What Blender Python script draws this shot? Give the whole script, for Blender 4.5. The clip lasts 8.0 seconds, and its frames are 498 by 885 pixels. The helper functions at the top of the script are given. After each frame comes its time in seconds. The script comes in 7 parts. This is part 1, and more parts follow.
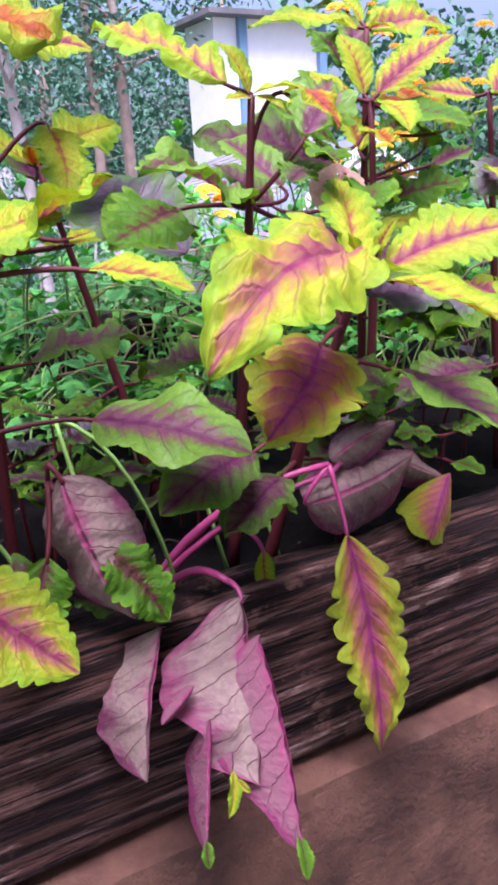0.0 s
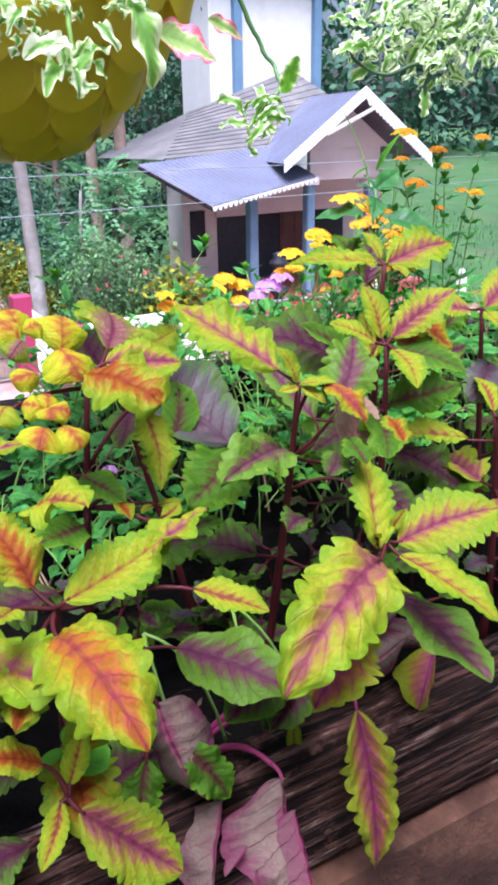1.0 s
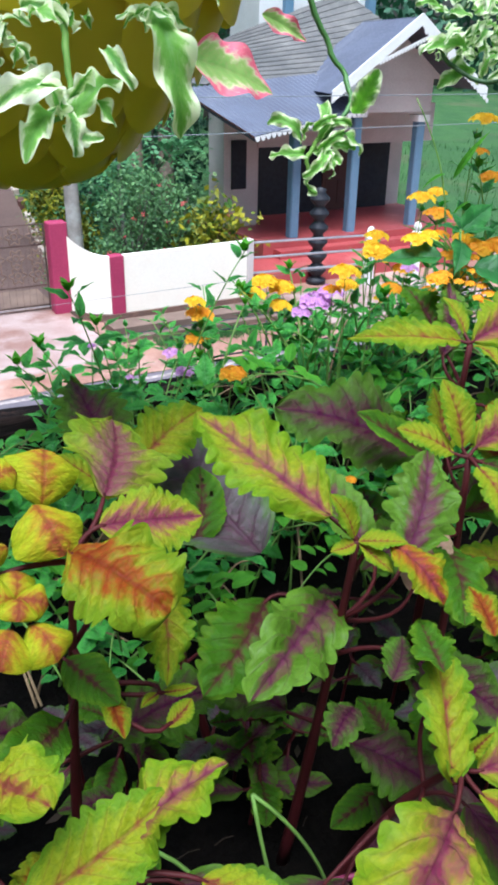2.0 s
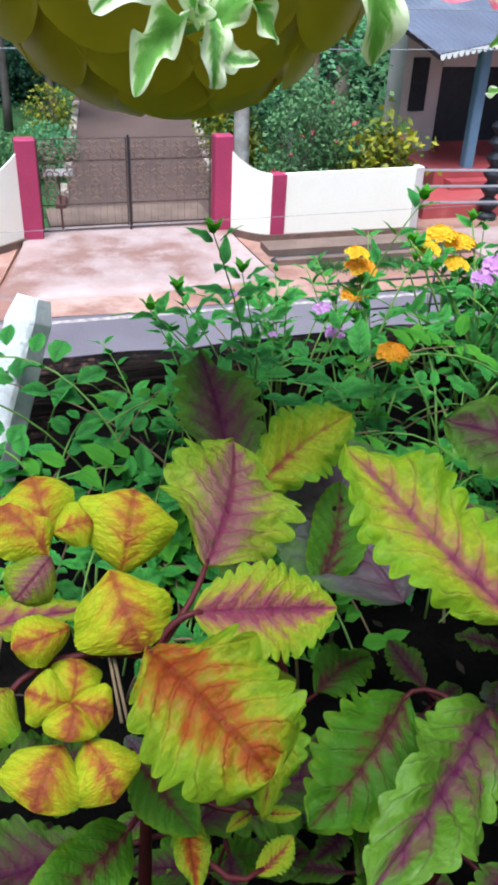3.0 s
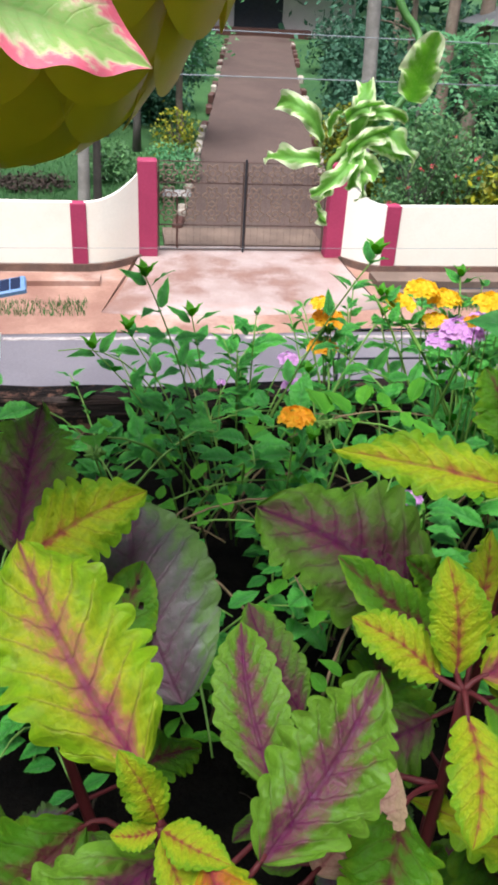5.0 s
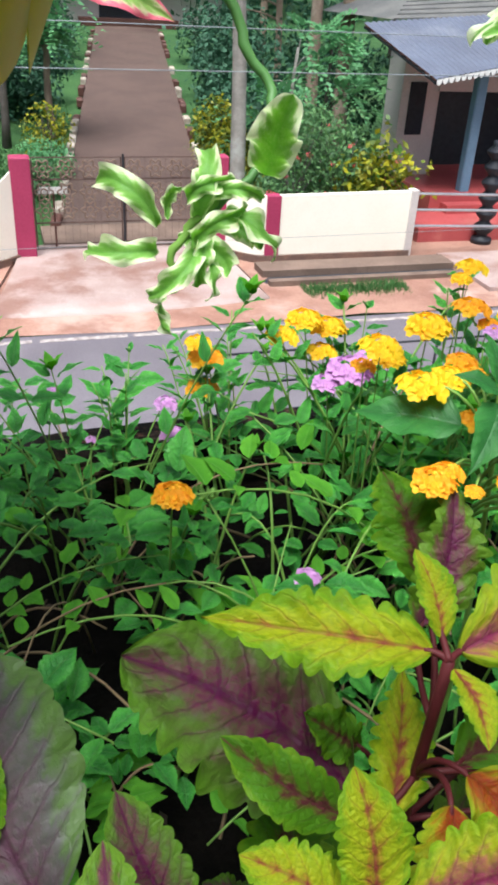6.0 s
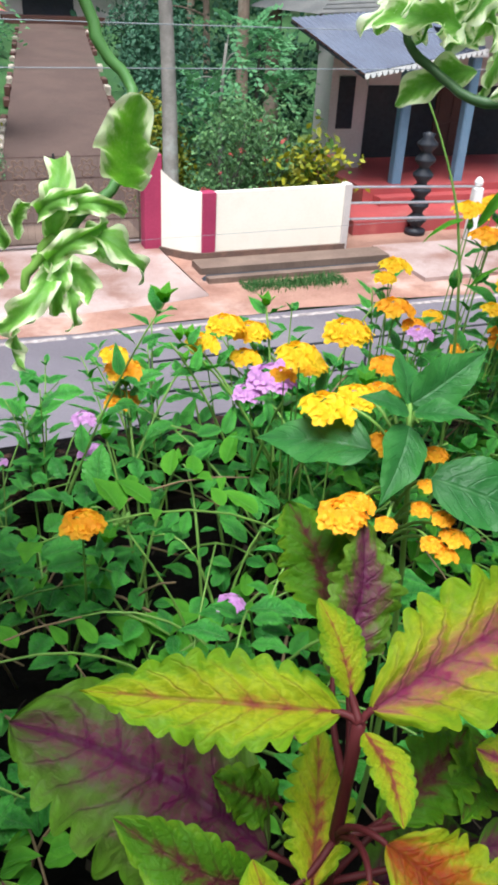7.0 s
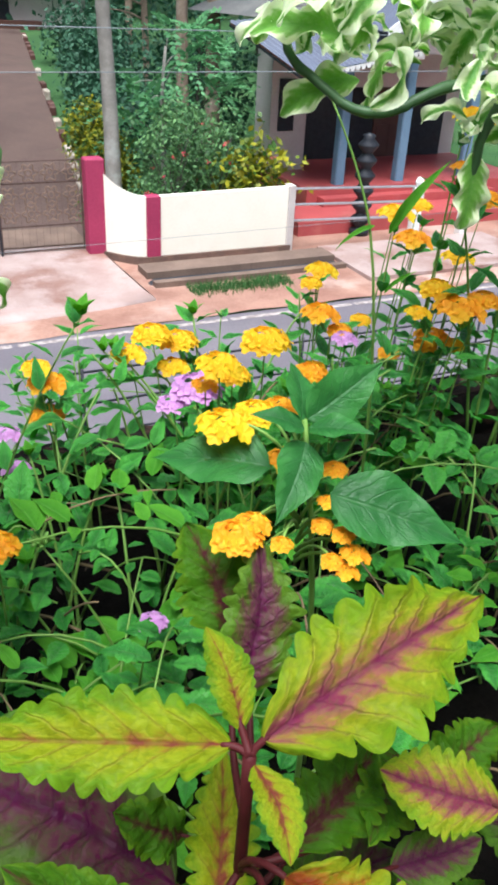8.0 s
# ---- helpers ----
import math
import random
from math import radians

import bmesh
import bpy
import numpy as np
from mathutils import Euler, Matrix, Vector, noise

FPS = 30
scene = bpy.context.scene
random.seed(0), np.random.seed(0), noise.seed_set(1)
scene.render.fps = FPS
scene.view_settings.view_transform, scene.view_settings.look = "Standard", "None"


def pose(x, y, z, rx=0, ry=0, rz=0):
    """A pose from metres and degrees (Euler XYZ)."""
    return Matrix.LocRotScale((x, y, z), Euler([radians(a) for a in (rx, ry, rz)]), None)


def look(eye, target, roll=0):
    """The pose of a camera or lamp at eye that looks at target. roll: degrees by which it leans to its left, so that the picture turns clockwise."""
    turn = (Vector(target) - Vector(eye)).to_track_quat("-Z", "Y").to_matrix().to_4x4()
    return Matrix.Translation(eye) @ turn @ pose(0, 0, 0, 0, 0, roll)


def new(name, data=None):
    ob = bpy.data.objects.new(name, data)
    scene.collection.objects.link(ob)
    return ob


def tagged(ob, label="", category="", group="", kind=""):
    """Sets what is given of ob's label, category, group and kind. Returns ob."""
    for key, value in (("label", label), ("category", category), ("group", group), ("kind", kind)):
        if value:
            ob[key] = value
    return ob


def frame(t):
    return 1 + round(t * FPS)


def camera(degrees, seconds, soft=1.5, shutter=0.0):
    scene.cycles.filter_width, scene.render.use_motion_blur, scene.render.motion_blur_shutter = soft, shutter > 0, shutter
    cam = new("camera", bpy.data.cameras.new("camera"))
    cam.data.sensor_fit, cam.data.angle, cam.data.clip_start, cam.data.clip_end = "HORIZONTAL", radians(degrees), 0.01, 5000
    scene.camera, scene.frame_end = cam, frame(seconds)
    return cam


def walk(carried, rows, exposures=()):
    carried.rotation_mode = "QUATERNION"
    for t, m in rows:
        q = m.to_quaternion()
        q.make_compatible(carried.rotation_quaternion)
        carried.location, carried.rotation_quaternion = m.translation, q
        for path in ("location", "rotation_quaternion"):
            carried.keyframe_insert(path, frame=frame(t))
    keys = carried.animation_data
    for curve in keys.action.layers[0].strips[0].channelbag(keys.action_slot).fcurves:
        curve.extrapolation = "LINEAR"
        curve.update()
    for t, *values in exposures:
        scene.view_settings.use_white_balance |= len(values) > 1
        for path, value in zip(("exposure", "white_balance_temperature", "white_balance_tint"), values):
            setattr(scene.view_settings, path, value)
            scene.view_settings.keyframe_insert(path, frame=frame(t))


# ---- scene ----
cam = camera(34.7, 8.0, 3.4)
PATH = [
    (0, (0.674, 0.631, 4.613), (1.622, 2.283, 4.002), -3.5),
    (0.5, (0.643, 0.606, 4.698), (1.624, 2.218, 4.036), -2.5),
    (1, (0.619, 0.598, 4.795), (1.587, 2.188, 4.065), -1.1),
    (1.2, (0.625, 0.6, 4.831), (1.566, 2.196, 4.078), -0.6),
    (2.3, (0.706, 0.786, 4.850), (1.532, 2.348, 3.911), 1.6),
    (2.5, (0.708, 0.810, 4.844), (1.477, 2.374, 3.865), 1.9),
    (3, (0.731, 0.828, 4.843), (1.258, 2.447, 3.795), 2.5),
    (3.5, (0.801, 0.814, 4.845), (1.058, 2.491, 3.787), 2.6),
    (4, (0.855, 0.787, 4.846), (0.998, 2.504, 3.830), 2.3),
    (4.2, (0.868, 0.778, 4.844), (0.993, 2.508, 3.845), 2.2),
    (5.3, (0.883, 0.873, 4.857), (1.266, 2.556, 3.847), 3.4),
    (5.5, (0.898, 0.896, 4.857), (1.334, 2.567, 3.848), 3.0),
    (6, (0.906, 0.913, 4.867), (1.442, 2.552, 3.855), 3.4),
    (6.5, (0.919, 0.925, 4.866), (1.522, 2.541, 3.855), 3.3),
    (7, (0.932, 0.935, 4.865), (1.594, 2.528, 3.852), 3.1),
    (7.5, (0.944, 0.94, 4.866), (1.659, 2.51, 3.855), 3.2),
    (8, (0.953, 0.936, 4.867), (1.723, 2.486, 3.865), 3.1),
]
walk(cam, [(t, look(eye, aim, lean)) for t, eye, aim, lean in PATH],
                 exposures=[(0.0, 2.02, 5450, 40), (0.6, 1.76, 5450, 36), (1.2, 1.38, 5500, 20), (2.3, 0.86, 5400, 5), (4.2, 0.88, 5550, 7), (5.3, 0.92, 6050, 5), (8.0, 0.92, 5850, 4)])

# ---------------------------------------------------------------- sky and sun
world = bpy.data.worlds.new("sky")
scene.world = world
world.use_nodes = True
wn = world.node_tree
sky = wn.nodes.new("ShaderNodeTexSky")
sky.sky_type = "NISHITA"
sky.sun_disc = False
sky.sun_elevation, sky.sun_rotation = radians(71), radians(209)
sky.air_density, sky.dust_density, sky.ozone_density = 1.0, 7.0, 0.6
wn.links.new(sky.outputs[0], wn.nodes["Background"].inputs[0])
wn.nodes["Background"].inputs[1].default_value = 0.08
sun = new("sun", bpy.data.lights.new("sun", "SUN"))
sun.data.energy, sun.data.angle, sun.data.color = 3.5, radians(38), (1.0, 0.98, 0.96)
sun.matrix_world = look((0, 0, 30), (5, 9, 0))


# ---------------------------------------------------------------- materials
def nodes_of(name):
    m = bpy.data.materials.new(name)
    m.use_nodes = True
    nt = m.node_tree
    return m, nt, nt.nodes["Principled BSDF"], nt.nodes["Material Output"]


def link(nt, a, b):
    nt.links.new(a, b)


def math_node(nt, op, a, b=None, c=None, clamp=False):
    n = nt.nodes.new("ShaderNodeMath")
    n.operation, n.use_clamp = op, clamp
    for i, v in enumerate((a, b, c)):
        if v is None:
            continue
        if isinstance(v, (int, float)):
            n.inputs[i].default_value = v
        else:
            nt.links.new(v, n.inputs[i])
    return n.outputs[0]


def remap(nt, v, a, b, c=0.0, d=1.0):
    n = nt.nodes.new("ShaderNodeMapRange")
    n.interpolation_type = "SMOOTHSTEP"
    nt.links.new(v, n.inputs[0])
    for i, x in enumerate((a, b, c, d)):
        n.inputs[i + 1].default_value = x
    return n.outputs[0]


def noise_node(nt, coord, scale, detail=4.0, rough=0.55):
    n = nt.nodes.new("ShaderNodeTexNoise")
    n.inputs["Scale"].default_value, n.inputs["Detail"].default_value, n.inputs["Roughness"].default_value = scale, detail, rough
    if coord is not None:
        nt.links.new(coord, n.inputs["Vector"])
    return n.outputs[0]


def mix(nt, fac, a, b, mode="MIX"):
    n = nt.nodes.new("ShaderNodeMix")
    n.data_type, n.blend_type = "RGBA", mode
    for i, v in ((0, fac), (6, a), (7, b)):
        if isinstance(v, (int, float)):
            n.inputs[i].default_value = v
        elif isinstance(v, tuple):
            n.inputs[i].default_value = (*v, 1)
        else:
            nt.links.new(v, n.inputs[i])
    return n.outputs[2]


def ramp(nt, v, stops):
    n = nt.nodes.new("ShaderNodeValToRGB")
    e = n.color_ramp.elements
    while len(e) < len(stops):
        e.new(0.5)
    for el, (p, c) in zip(e, stops):
        el.position, el.color = p, (*c, 1)
    nt.links.new(v, n.inputs[0])
    return n.outputs[0]


def bump(nt, bsdf, height, strength, dist=0.01):
    n = nt.nodes.new("ShaderNodeBump")
    n.inputs["Strength"].default_value, n.inputs["Distance"].default_value = strength, dist
    nt.links.new(height, n.inputs["Height"])
    nt.links.new(n.outputs[0], bsdf.inputs["Normal"])


def coords(nt, kind="Object"):
    return nt.nodes.new("ShaderNodeTexCoord").outputs[kind]


def worldpos(nt):
    return nt.nodes.new("ShaderNodeNewGeometry").outputs["Position"]


def surface(name, c1, c2, scale, rough=0.8, fine=8.0, bump_s=0.3, dist=0.01, c3=None, stain=0.35, metal=0.0, spec=0.4, grit=0.4, wet=0.55):
    """A mottled surface: two tones by broad noise, grain by fine noise, stains of a third tone."""
    m, nt, b, _ = nodes_of(name)
    p = worldpos(nt)
    broad = noise_node(nt, p, scale, 5)
    grain = noise_node(nt, p, scale * fine, 6, 0.7)
    col = mix(nt, remap(nt, broad, 0.35, 0.65), c1, c2)
    col = mix(nt, remap(nt, grain, 0.3, 0.75, 0.0, grit), col, tuple(0.55 * x for x in c1))
    if c3:
        st = noise_node(nt, p, scale * 0.37, 6, 0.65)
        col = mix(nt, remap(nt, st, wet, wet + 0.15, 0.0, stain), col, c3)
    link(nt, col, b.inputs["Base Color"])
    link(nt, remap(nt, grain, 0.2, 0.8, rough - 0.12, min(1, rough + 0.1)), b.inputs["Roughness"])
    b.inputs["Metallic"].default_value = metal
    b.inputs["Specular IOR Level"].default_value = spec
    bump(nt, b, grain, bump_s, dist)
    return m


def leafy(name, veins, vein_col, stops, count=8.0, slant=1.8, wobble=0.4, rough=0.5, see=0.28, quilt=0.5, vein_w=0.07, vary=0.25, vfade=0.25, feather=0.2, tone=1.0, spec=0.10, net=0.35, freckle=0.35):
    """A leaf's skin: colours run from the midrib to the margin, with a midrib, side veins, a net of fine veins and puckers; light shines through."""
    stops = [(k, tuple(tone * x for x in c)) for k, c in stops]
    vein_col = tuple(tone * x for x in vein_col)
    m, nt, b, out = nodes_of(name)
    uv = coords(nt, "UV")
    sep = nt.nodes.new("ShaderNodeSeparateXYZ")
    link(nt, uv, sep.inputs[0])
    u, v = sep.outputs[0], sep.outputs[1]
    info = nt.nodes.new("ShaderNodeObjectInfo").outputs["Random"]
    shift = nt.nodes.new("ShaderNodeVectorMath")
    shift.operation = "ADD"
    link(nt, uv, shift.inputs[0])
    comb = nt.nodes.new("ShaderNodeCombineXYZ")
    link(nt, math_node(nt, "MULTIPLY", info, 37.0), comb.inputs[0])
    link(nt, math_node(nt, "MULTIPLY", info, 11.0), comb.inputs[1])
    link(nt, comb.outputs[0], shift.inputs[1])
    a = math_node(nt, "ABSOLUTE", math_node(nt, "MULTIPLY_ADD", u, 2.0, -1.0))
    n1 = noise_node(nt, shift.outputs[0], 4.5, 5, 0.6)
    n2 = noise_node(nt, shift.outputs[0], 26.0, 4, 0.6)
    p = math_node(nt, "MULTIPLY_ADD", v, count, math_node(nt, "MULTIPLY", math_node(nt, "POWER", a, 1.25), -slant))
    p = math_node(nt, "ADD", p, math_node(nt, "MULTIPLY", n1, 0.7))
    saw = math_node(nt, "MULTIPLY", math_node(nt, "ABSOLUTE", math_node(nt, "SUBTRACT", math_node(nt, "FRACT", p), 0.5)), 2.0)
    side = math_node(nt, "MULTIPLY", remap(nt, saw, 1.0 - vein_w * 2.6, 1.0), remap(nt, a, 1.0, 0.55))
    mid = remap(nt, a, 0.09, 0.02)
    cells = nt.nodes.new("ShaderNodeTexVoronoi")
    cells.feature = "DISTANCE_TO_EDGE"
    cells.inputs["Scale"].default_value = 1.0
    grid = nt.nodes.new("ShaderNodeMapping")
    grid.inputs["Scale"].default_value = (8.0, 17.0, 1.0)
    link(nt, shift.outputs[0], grid.inputs[0])
    warp = nt.nodes.new("ShaderNodeVectorMath")
    warp.operation = "ADD"
    link(nt, grid.outputs[0], warp.inputs[0])
    wob = nt.nodes.new("ShaderNodeCombineXYZ")
    link(nt, math_node(nt, "MULTIPLY", n2, 1.2), wob.inputs[0])
    link(nt, math_node(nt, "MULTIPLY", n1, 1.5), wob.inputs[1])
    link(nt, wob.outputs[0], warp.inputs[1])
    link(nt, warp.outputs[0], cells.inputs["Vector"])
    fine = remap(nt, cells.outputs["Distance"], 0.10, 0.015)
    dome = remap(nt, cells.outputs["Distance"], 0.0, 0.35)
    vein = math_node(nt, "MAXIMUM", side, mid)
    f = math_node(nt, "ADD", a, math_node(nt, "MULTIPLY", math_node(nt, "SUBTRACT", n1, 0.5), wobble * 2))
    f = math_node(nt, "ADD", f, math_node(nt, "MULTIPLY", math_node(nt, "SUBTRACT", saw, 0.5), -feather))
    f = math_node(nt, "ADD", f, math_node(nt, "MULTIPLY", math_node(nt, "SUBTRACT", n2, 0.5), 0.36))
    f = math_node(nt, "ADD", f, math_node(nt, "MULTIPLY", math_node(nt, "SUBTRACT", v, 0.45), vfade))
    f = math_node(nt, "ADD", f, math_node(nt, "MULTIPLY", math_node(nt, "SUBTRACT", info, 0.3), vary), clamp=True)
    col = ramp(nt, f, stops)
    n3 = noise_node(nt, shift.outputs[0], 9.0, 5, 0.65)
    col = mix(nt, remap(nt, n3, 0.48, 0.75, 0.0, freckle), col, tuple(0.45 * x for x in stops[len(stops) // 2][1]))
    col = mix(nt, remap(nt, n2, 0.4, 0.75, 0.0, freckle * 0.8), col, tuple(0.5 * x for x in stops[-1][1]))
    col = mix(nt, math_node(nt, "MULTIPLY", fine, net * 0.6), col, tuple(0.35 * x + 0.2 * y for x, y in zip(stops[-1][1], vein_col)))
    col = mix(nt, math_node(nt, "MULTIPLY", math_node(nt, "ADD", math_node(nt, "MULTIPLY", side, 0.5), math_node(nt, "MULTIPLY", mid, 0.85), clamp=True), veins), col, vein_col)
    link(nt, col, b.inputs["Base Color"])
    link(nt, remap(nt, n2, 0.3, 0.7, rough - 0.1, rough + 0.12), b.inputs["Roughness"])
    b.inputs["Specular IOR Level"].default_value = spec
    hgt = math_node(nt, "ADD", math_node(nt, "MULTIPLY", vein, -1.0), math_node(nt, "MULTIPLY", n2, 0.3))
    hgt = math_node(nt, "ADD", hgt, math_node(nt, "MULTIPLY", dome, net * 1.4))
    bump(nt, b, hgt, quilt * 0.8, 0.002)
    tr = nt.nodes.new("ShaderNodeBsdfTranslucent")
    hue = nt.nodes.new("ShaderNodeHueSaturation")
    hue.inputs["Saturation"].default_value, hue.inputs["Value"].default_value = 1.15, 1.25
    link(nt, col, hue.inputs["Color"])
    link(nt, hue.outputs[0], tr.inputs[0])
    ms = nt.nodes.new("ShaderNodeMixShader")
    ms.inputs[0].default_value = see
    link(nt, b.outputs[0], ms.inputs[1])
    link(nt, tr.outputs[0], ms.inputs[2])
    link(nt, ms.outputs[0], out.inputs["Surface"])
    return m


def plain(name, c, rough=0.6, vary=0.25, metal=0.0, spec=0.4, scale=40.0, see=0.0, island=0.0, c2=None):
    """A small thing's skin, with grain and, for joined pieces, a tone of its own for each."""
    m, nt, b, out = nodes_of(name)
    n = noise_node(nt, coords(nt), scale, 4)
    col = mix(nt, remap(nt, n, 0.3, 0.7, 0.0, 1.0), c, tuple(x * (1 - vary) for x in c))
    if island:
        r = nt.nodes.new("ShaderNodeNewGeometry").outputs["Random Per Island"]
        col = mix(nt, math_node(nt, "MULTIPLY", r, island), col, c2 or tuple(0.4 * x for x in c))
    link(nt, col, b.inputs["Base Color"])
    b.inputs["Roughness"].default_value, b.inputs["Metallic"].default_value = rough, metal
    b.inputs["Specular IOR Level"].default_value = spec
    bump(nt, b, n, 0.15, 0.004)
    if see:
        tr = nt.nodes.new("ShaderNodeBsdfTranslucent")
        link(nt, col, tr.inputs[0])
        ms = nt.nodes.new("ShaderNodeMixShader")
        ms.inputs[0].default_value = see
        link(nt, b.outputs[0], ms.inputs[1])
        link(nt, tr.outputs[0], ms.inputs[2])
        link(nt, ms.outputs[0], out.inputs["Surface"])
    return m


LIME, YELL = (0.30, 0.50, 0.03), (0.62, 0.62, 0.04)
PALETTES = {
    "orange": leafy("coleus_orange", 0.5, (0.16, 0.01, 0.04), [(0.0, (0.32, 0.04, 0.06)), (0.25, (0.40, 0.085, 0.035)), (0.5, (0.42, 0.16, 0.012)), (0.68, (0.38, 0.34, 0.008)), (1.0, (0.20, 0.32, 0.006))], vfade=-0.1, tone=0.7),
    "pink": leafy("coleus_pink", 0.55, (0.13, 0.01, 0.06), [(0.0, (0.20, 0.03, 0.065)), (0.16, (0.27, 0.085, 0.08)), (0.34, (0.31, 0.16, 0.05)), (0.52, (0.30, 0.32, 0.012)), (1.0, (0.17, 0.30, 0.006))], wobble=0.5, tone=0.84),
    "yellow": leafy("coleus_yellow", 0.5, (0.17, 0.03, 0.03), [(0.0, (0.22, 0.05, 0.03)), (0.12, (0.30, 0.18, 0.02)), (0.3, (0.30, 0.33, 0.010)), (0.7, (0.27, 0.34, 0.008)), (1.0, (0.14, 0.27, 0.008))], tone=0.84),
    "purple": leafy("coleus_purple", 0.75, (0.065, 0.003, 0.04), [(0.0, (0.105, 0.012, 0.052)), (0.28, (0.115, 0.045, 0.052)), (0.48, (0.10, 0.075, 0.042)), (0.66, (0.09, 0.145, 0.025)), (1.0, (0.10, 0.225, 0.015))], wobble=0.6, tone=0.68, net=0.5),
    "green": leafy("coleus_green", 0.4, (0.09, 0.02, 0.03), [(0.0, (0.10, 0.02, 0.03)), (0.14, (0.10, 0.09, 0.02)), (0.3, (0.07, 0.18, 0.010)), (0.75, (0.08, 0.23, 0.008)), (1.0, (0.15, 0.30, 0.012))], tone=0.62),
    "violet": leafy("coleus_violet", 0.6, (0.10, 0.006, 0.055), [(0.0, (0.14, 0.012, 0.075)), (0.32, (0.17, 0.055, 0.075)), (0.52, (0.14, 0.13, 0.035)), (0.66, (0.11, 0.24, 0.010)), (1.0, (0.15, 0.30, 0.02))], wobble=0.55, spec=0.22, rough=0.5, tone=0.66),
    "grey": leafy("coleus_grey", 0.5, (0.07, 0.015, 0.05), [(0.0, (0.10, 0.03, 0.06)), (0.4, (0.105, 0.07, 0.085)), (0.75, (0.09, 0.085, 0.08)), (1.0, (0.08, 0.15, 0.03))], spec=0.3, rough=0.5, tone=0.84),
    "red": leafy("coleus_red", 0.5, (0.12, 0.01, 0.005), [(0.0, (0.22, 0.025, 0.008)), (0.3, (0.28, 0.06, 0.008)), (0.5, (0.29, 0.15, 0.010)), (0.66, (0.27, 0.28, 0.008)), (1.0, (0.17, 0.27, 0.008))], wobble=0.6, tone=0.84),
    "wilt": leafy("coleus_wilted", 0.45, (0.36, 0.03, 0.13), [(0.0, (0.27, 0.085, 0.125)), (0.14, (0.26, 0.17, 0.145)), (0.45, (0.29, 0.215, 0.165)), (0.75, (0.24, 0.15, 0.135)), (1.0, (0.23, 0.06, 0.11))], vein_w=0.04, quilt=0.9, feather=0.05, wobble=0.7, net=0.12, tone=0.85),
    "wiltpink": leafy("coleus_wilted_pink", 0.4, (0.38, 0.03, 0.14), [(0.0, (0.33, 0.05, 0.14)), (0.3, (0.29, 0.115, 0.145)), (0.7, (0.28, 0.135, 0.15)), (1.0, (0.26, 0.05, 0.12))], vein_w=0.04, quilt=0.9, feather=0.05, wobble=0.7, net=0.12, tone=0.8),
    "fade": leafy("coleus_fading", 0.7, (0.15, 0.008, 0.10), [(0.0, (0.22, 0.025, 0.11)), (0.4, (0.30, 0.07, 0.09)), (0.66, (0.32, 0.15, 0.04)), (0.85, (0.28, 0.27, 0.012)), (1.0, (0.24, 0.30, 0.012))], vfade=0.1, tone=0.84),
    "bullate": leafy("coleus_bullate", 0.35, (0.17, 0.03, 0.012), [(0.0, (0.30, 0.06, 0.03)), (0.22, (0.38, 0.14, 0.02)), (0.42, (0.44, 0.34, 0.012)), (0.7, (0.42, 0.44, 0.010)), (1.0, (0.34, 0.42, 0.008))], wobble=0.55, net=0.6, quilt=0.4, vfade=-0.25, freckle=0.2, vein_w=0.05, tone=0.85, count=5.0),
    "mauve": leafy("coleus_mauve", 0.75, (0.11, 0.008, 0.035), [(0.0, (0.20, 0.045, 0.085)), (0.3, (0.25, 0.11, 0.10)), (0.5, (0.24, 0.17, 0.06)), (0.68, (0.25, 0.29, 0.02)), (1.0, (0.19, 0.30, 0.012))], wobble=0.5, tone=0.84, net=0.6),
    "blush": leafy("coleus_blush", 0.5, (0.22, 0.05, 0.07), [(0.0, (0.40, 0.18, 0.15)), (0.6, (0.46, 0.27, 0.21)), (1.0, (0.40, 0.27, 0.17))], tone=0.84),
}
LANT = leafy("lantana_leaf", 0.35, (0.15, 0.36, 0.06), [(0.0, (0.030, 0.19, 0.028)), (0.5, (0.05, 0.27, 0.036)), (1.0, (0.09, 0.38, 0.045))], count=7, rough=0.32, spec=0.5, vary=0.9, see=0.16, quilt=0.8)
LANT_DARK = leafy("lantana_leaf_dark", 0.3, (0.06, 0.16, 0.05), [(0.0, (0.018, 0.092, 0.020)), (0.5, (0.025, 0.12, 0.024)), (1.0, (0.038, 0.16, 0.03))], count=7, rough=0.42, spec=0.25, vary=0.7, see=0.12, quilt=0.4, net=0.12)
LANT_LIGHT = leafy("lantana_leaf_light", 0.35, (0.2, 0.4, 0.08), [(0.0, (0.065, 0.26, 0.018)), (1.0, (0.12, 0.36, 0.028))], count=7, rough=0.45, vary=0.6, see=0.25)
PED = leafy("variegated_leaf", 0.25, (0.10, 0.28, 0.06), [(0.0, (0.09, 0.25, 0.035)), (0.34, (0.16, 0.36, 0.07)), (0.48, (0.42, 0.57, 0.22)), (0.60, (0.78, 0.84, 0.56)), (1.0, (0.87, 0.91, 0.70))], wobble=0.3, feather=0.1, see=0.42, quilt=0.2, vein_w=0.1, net=0.0, freckle=0.2, spec=0.3)
PED_GREEN = leafy("variegated_leaf_green", 0.25, (0.14, 0.36, 0.05), [(0.0, (0.13, 0.32, 0.045)), (0.44, (0.18, 0.40, 0.06)), (0.62, (0.28, 0.50, 0.12)), (0.76, (0.70, 0.80, 0.46)), (1.0, (0.82, 0.87, 0.60))], wobble=0.16, vary=0.12, see=0.35, quilt=0.2, vein_w=0.1, net=0.0, freckle=0.2, spec=0.3)
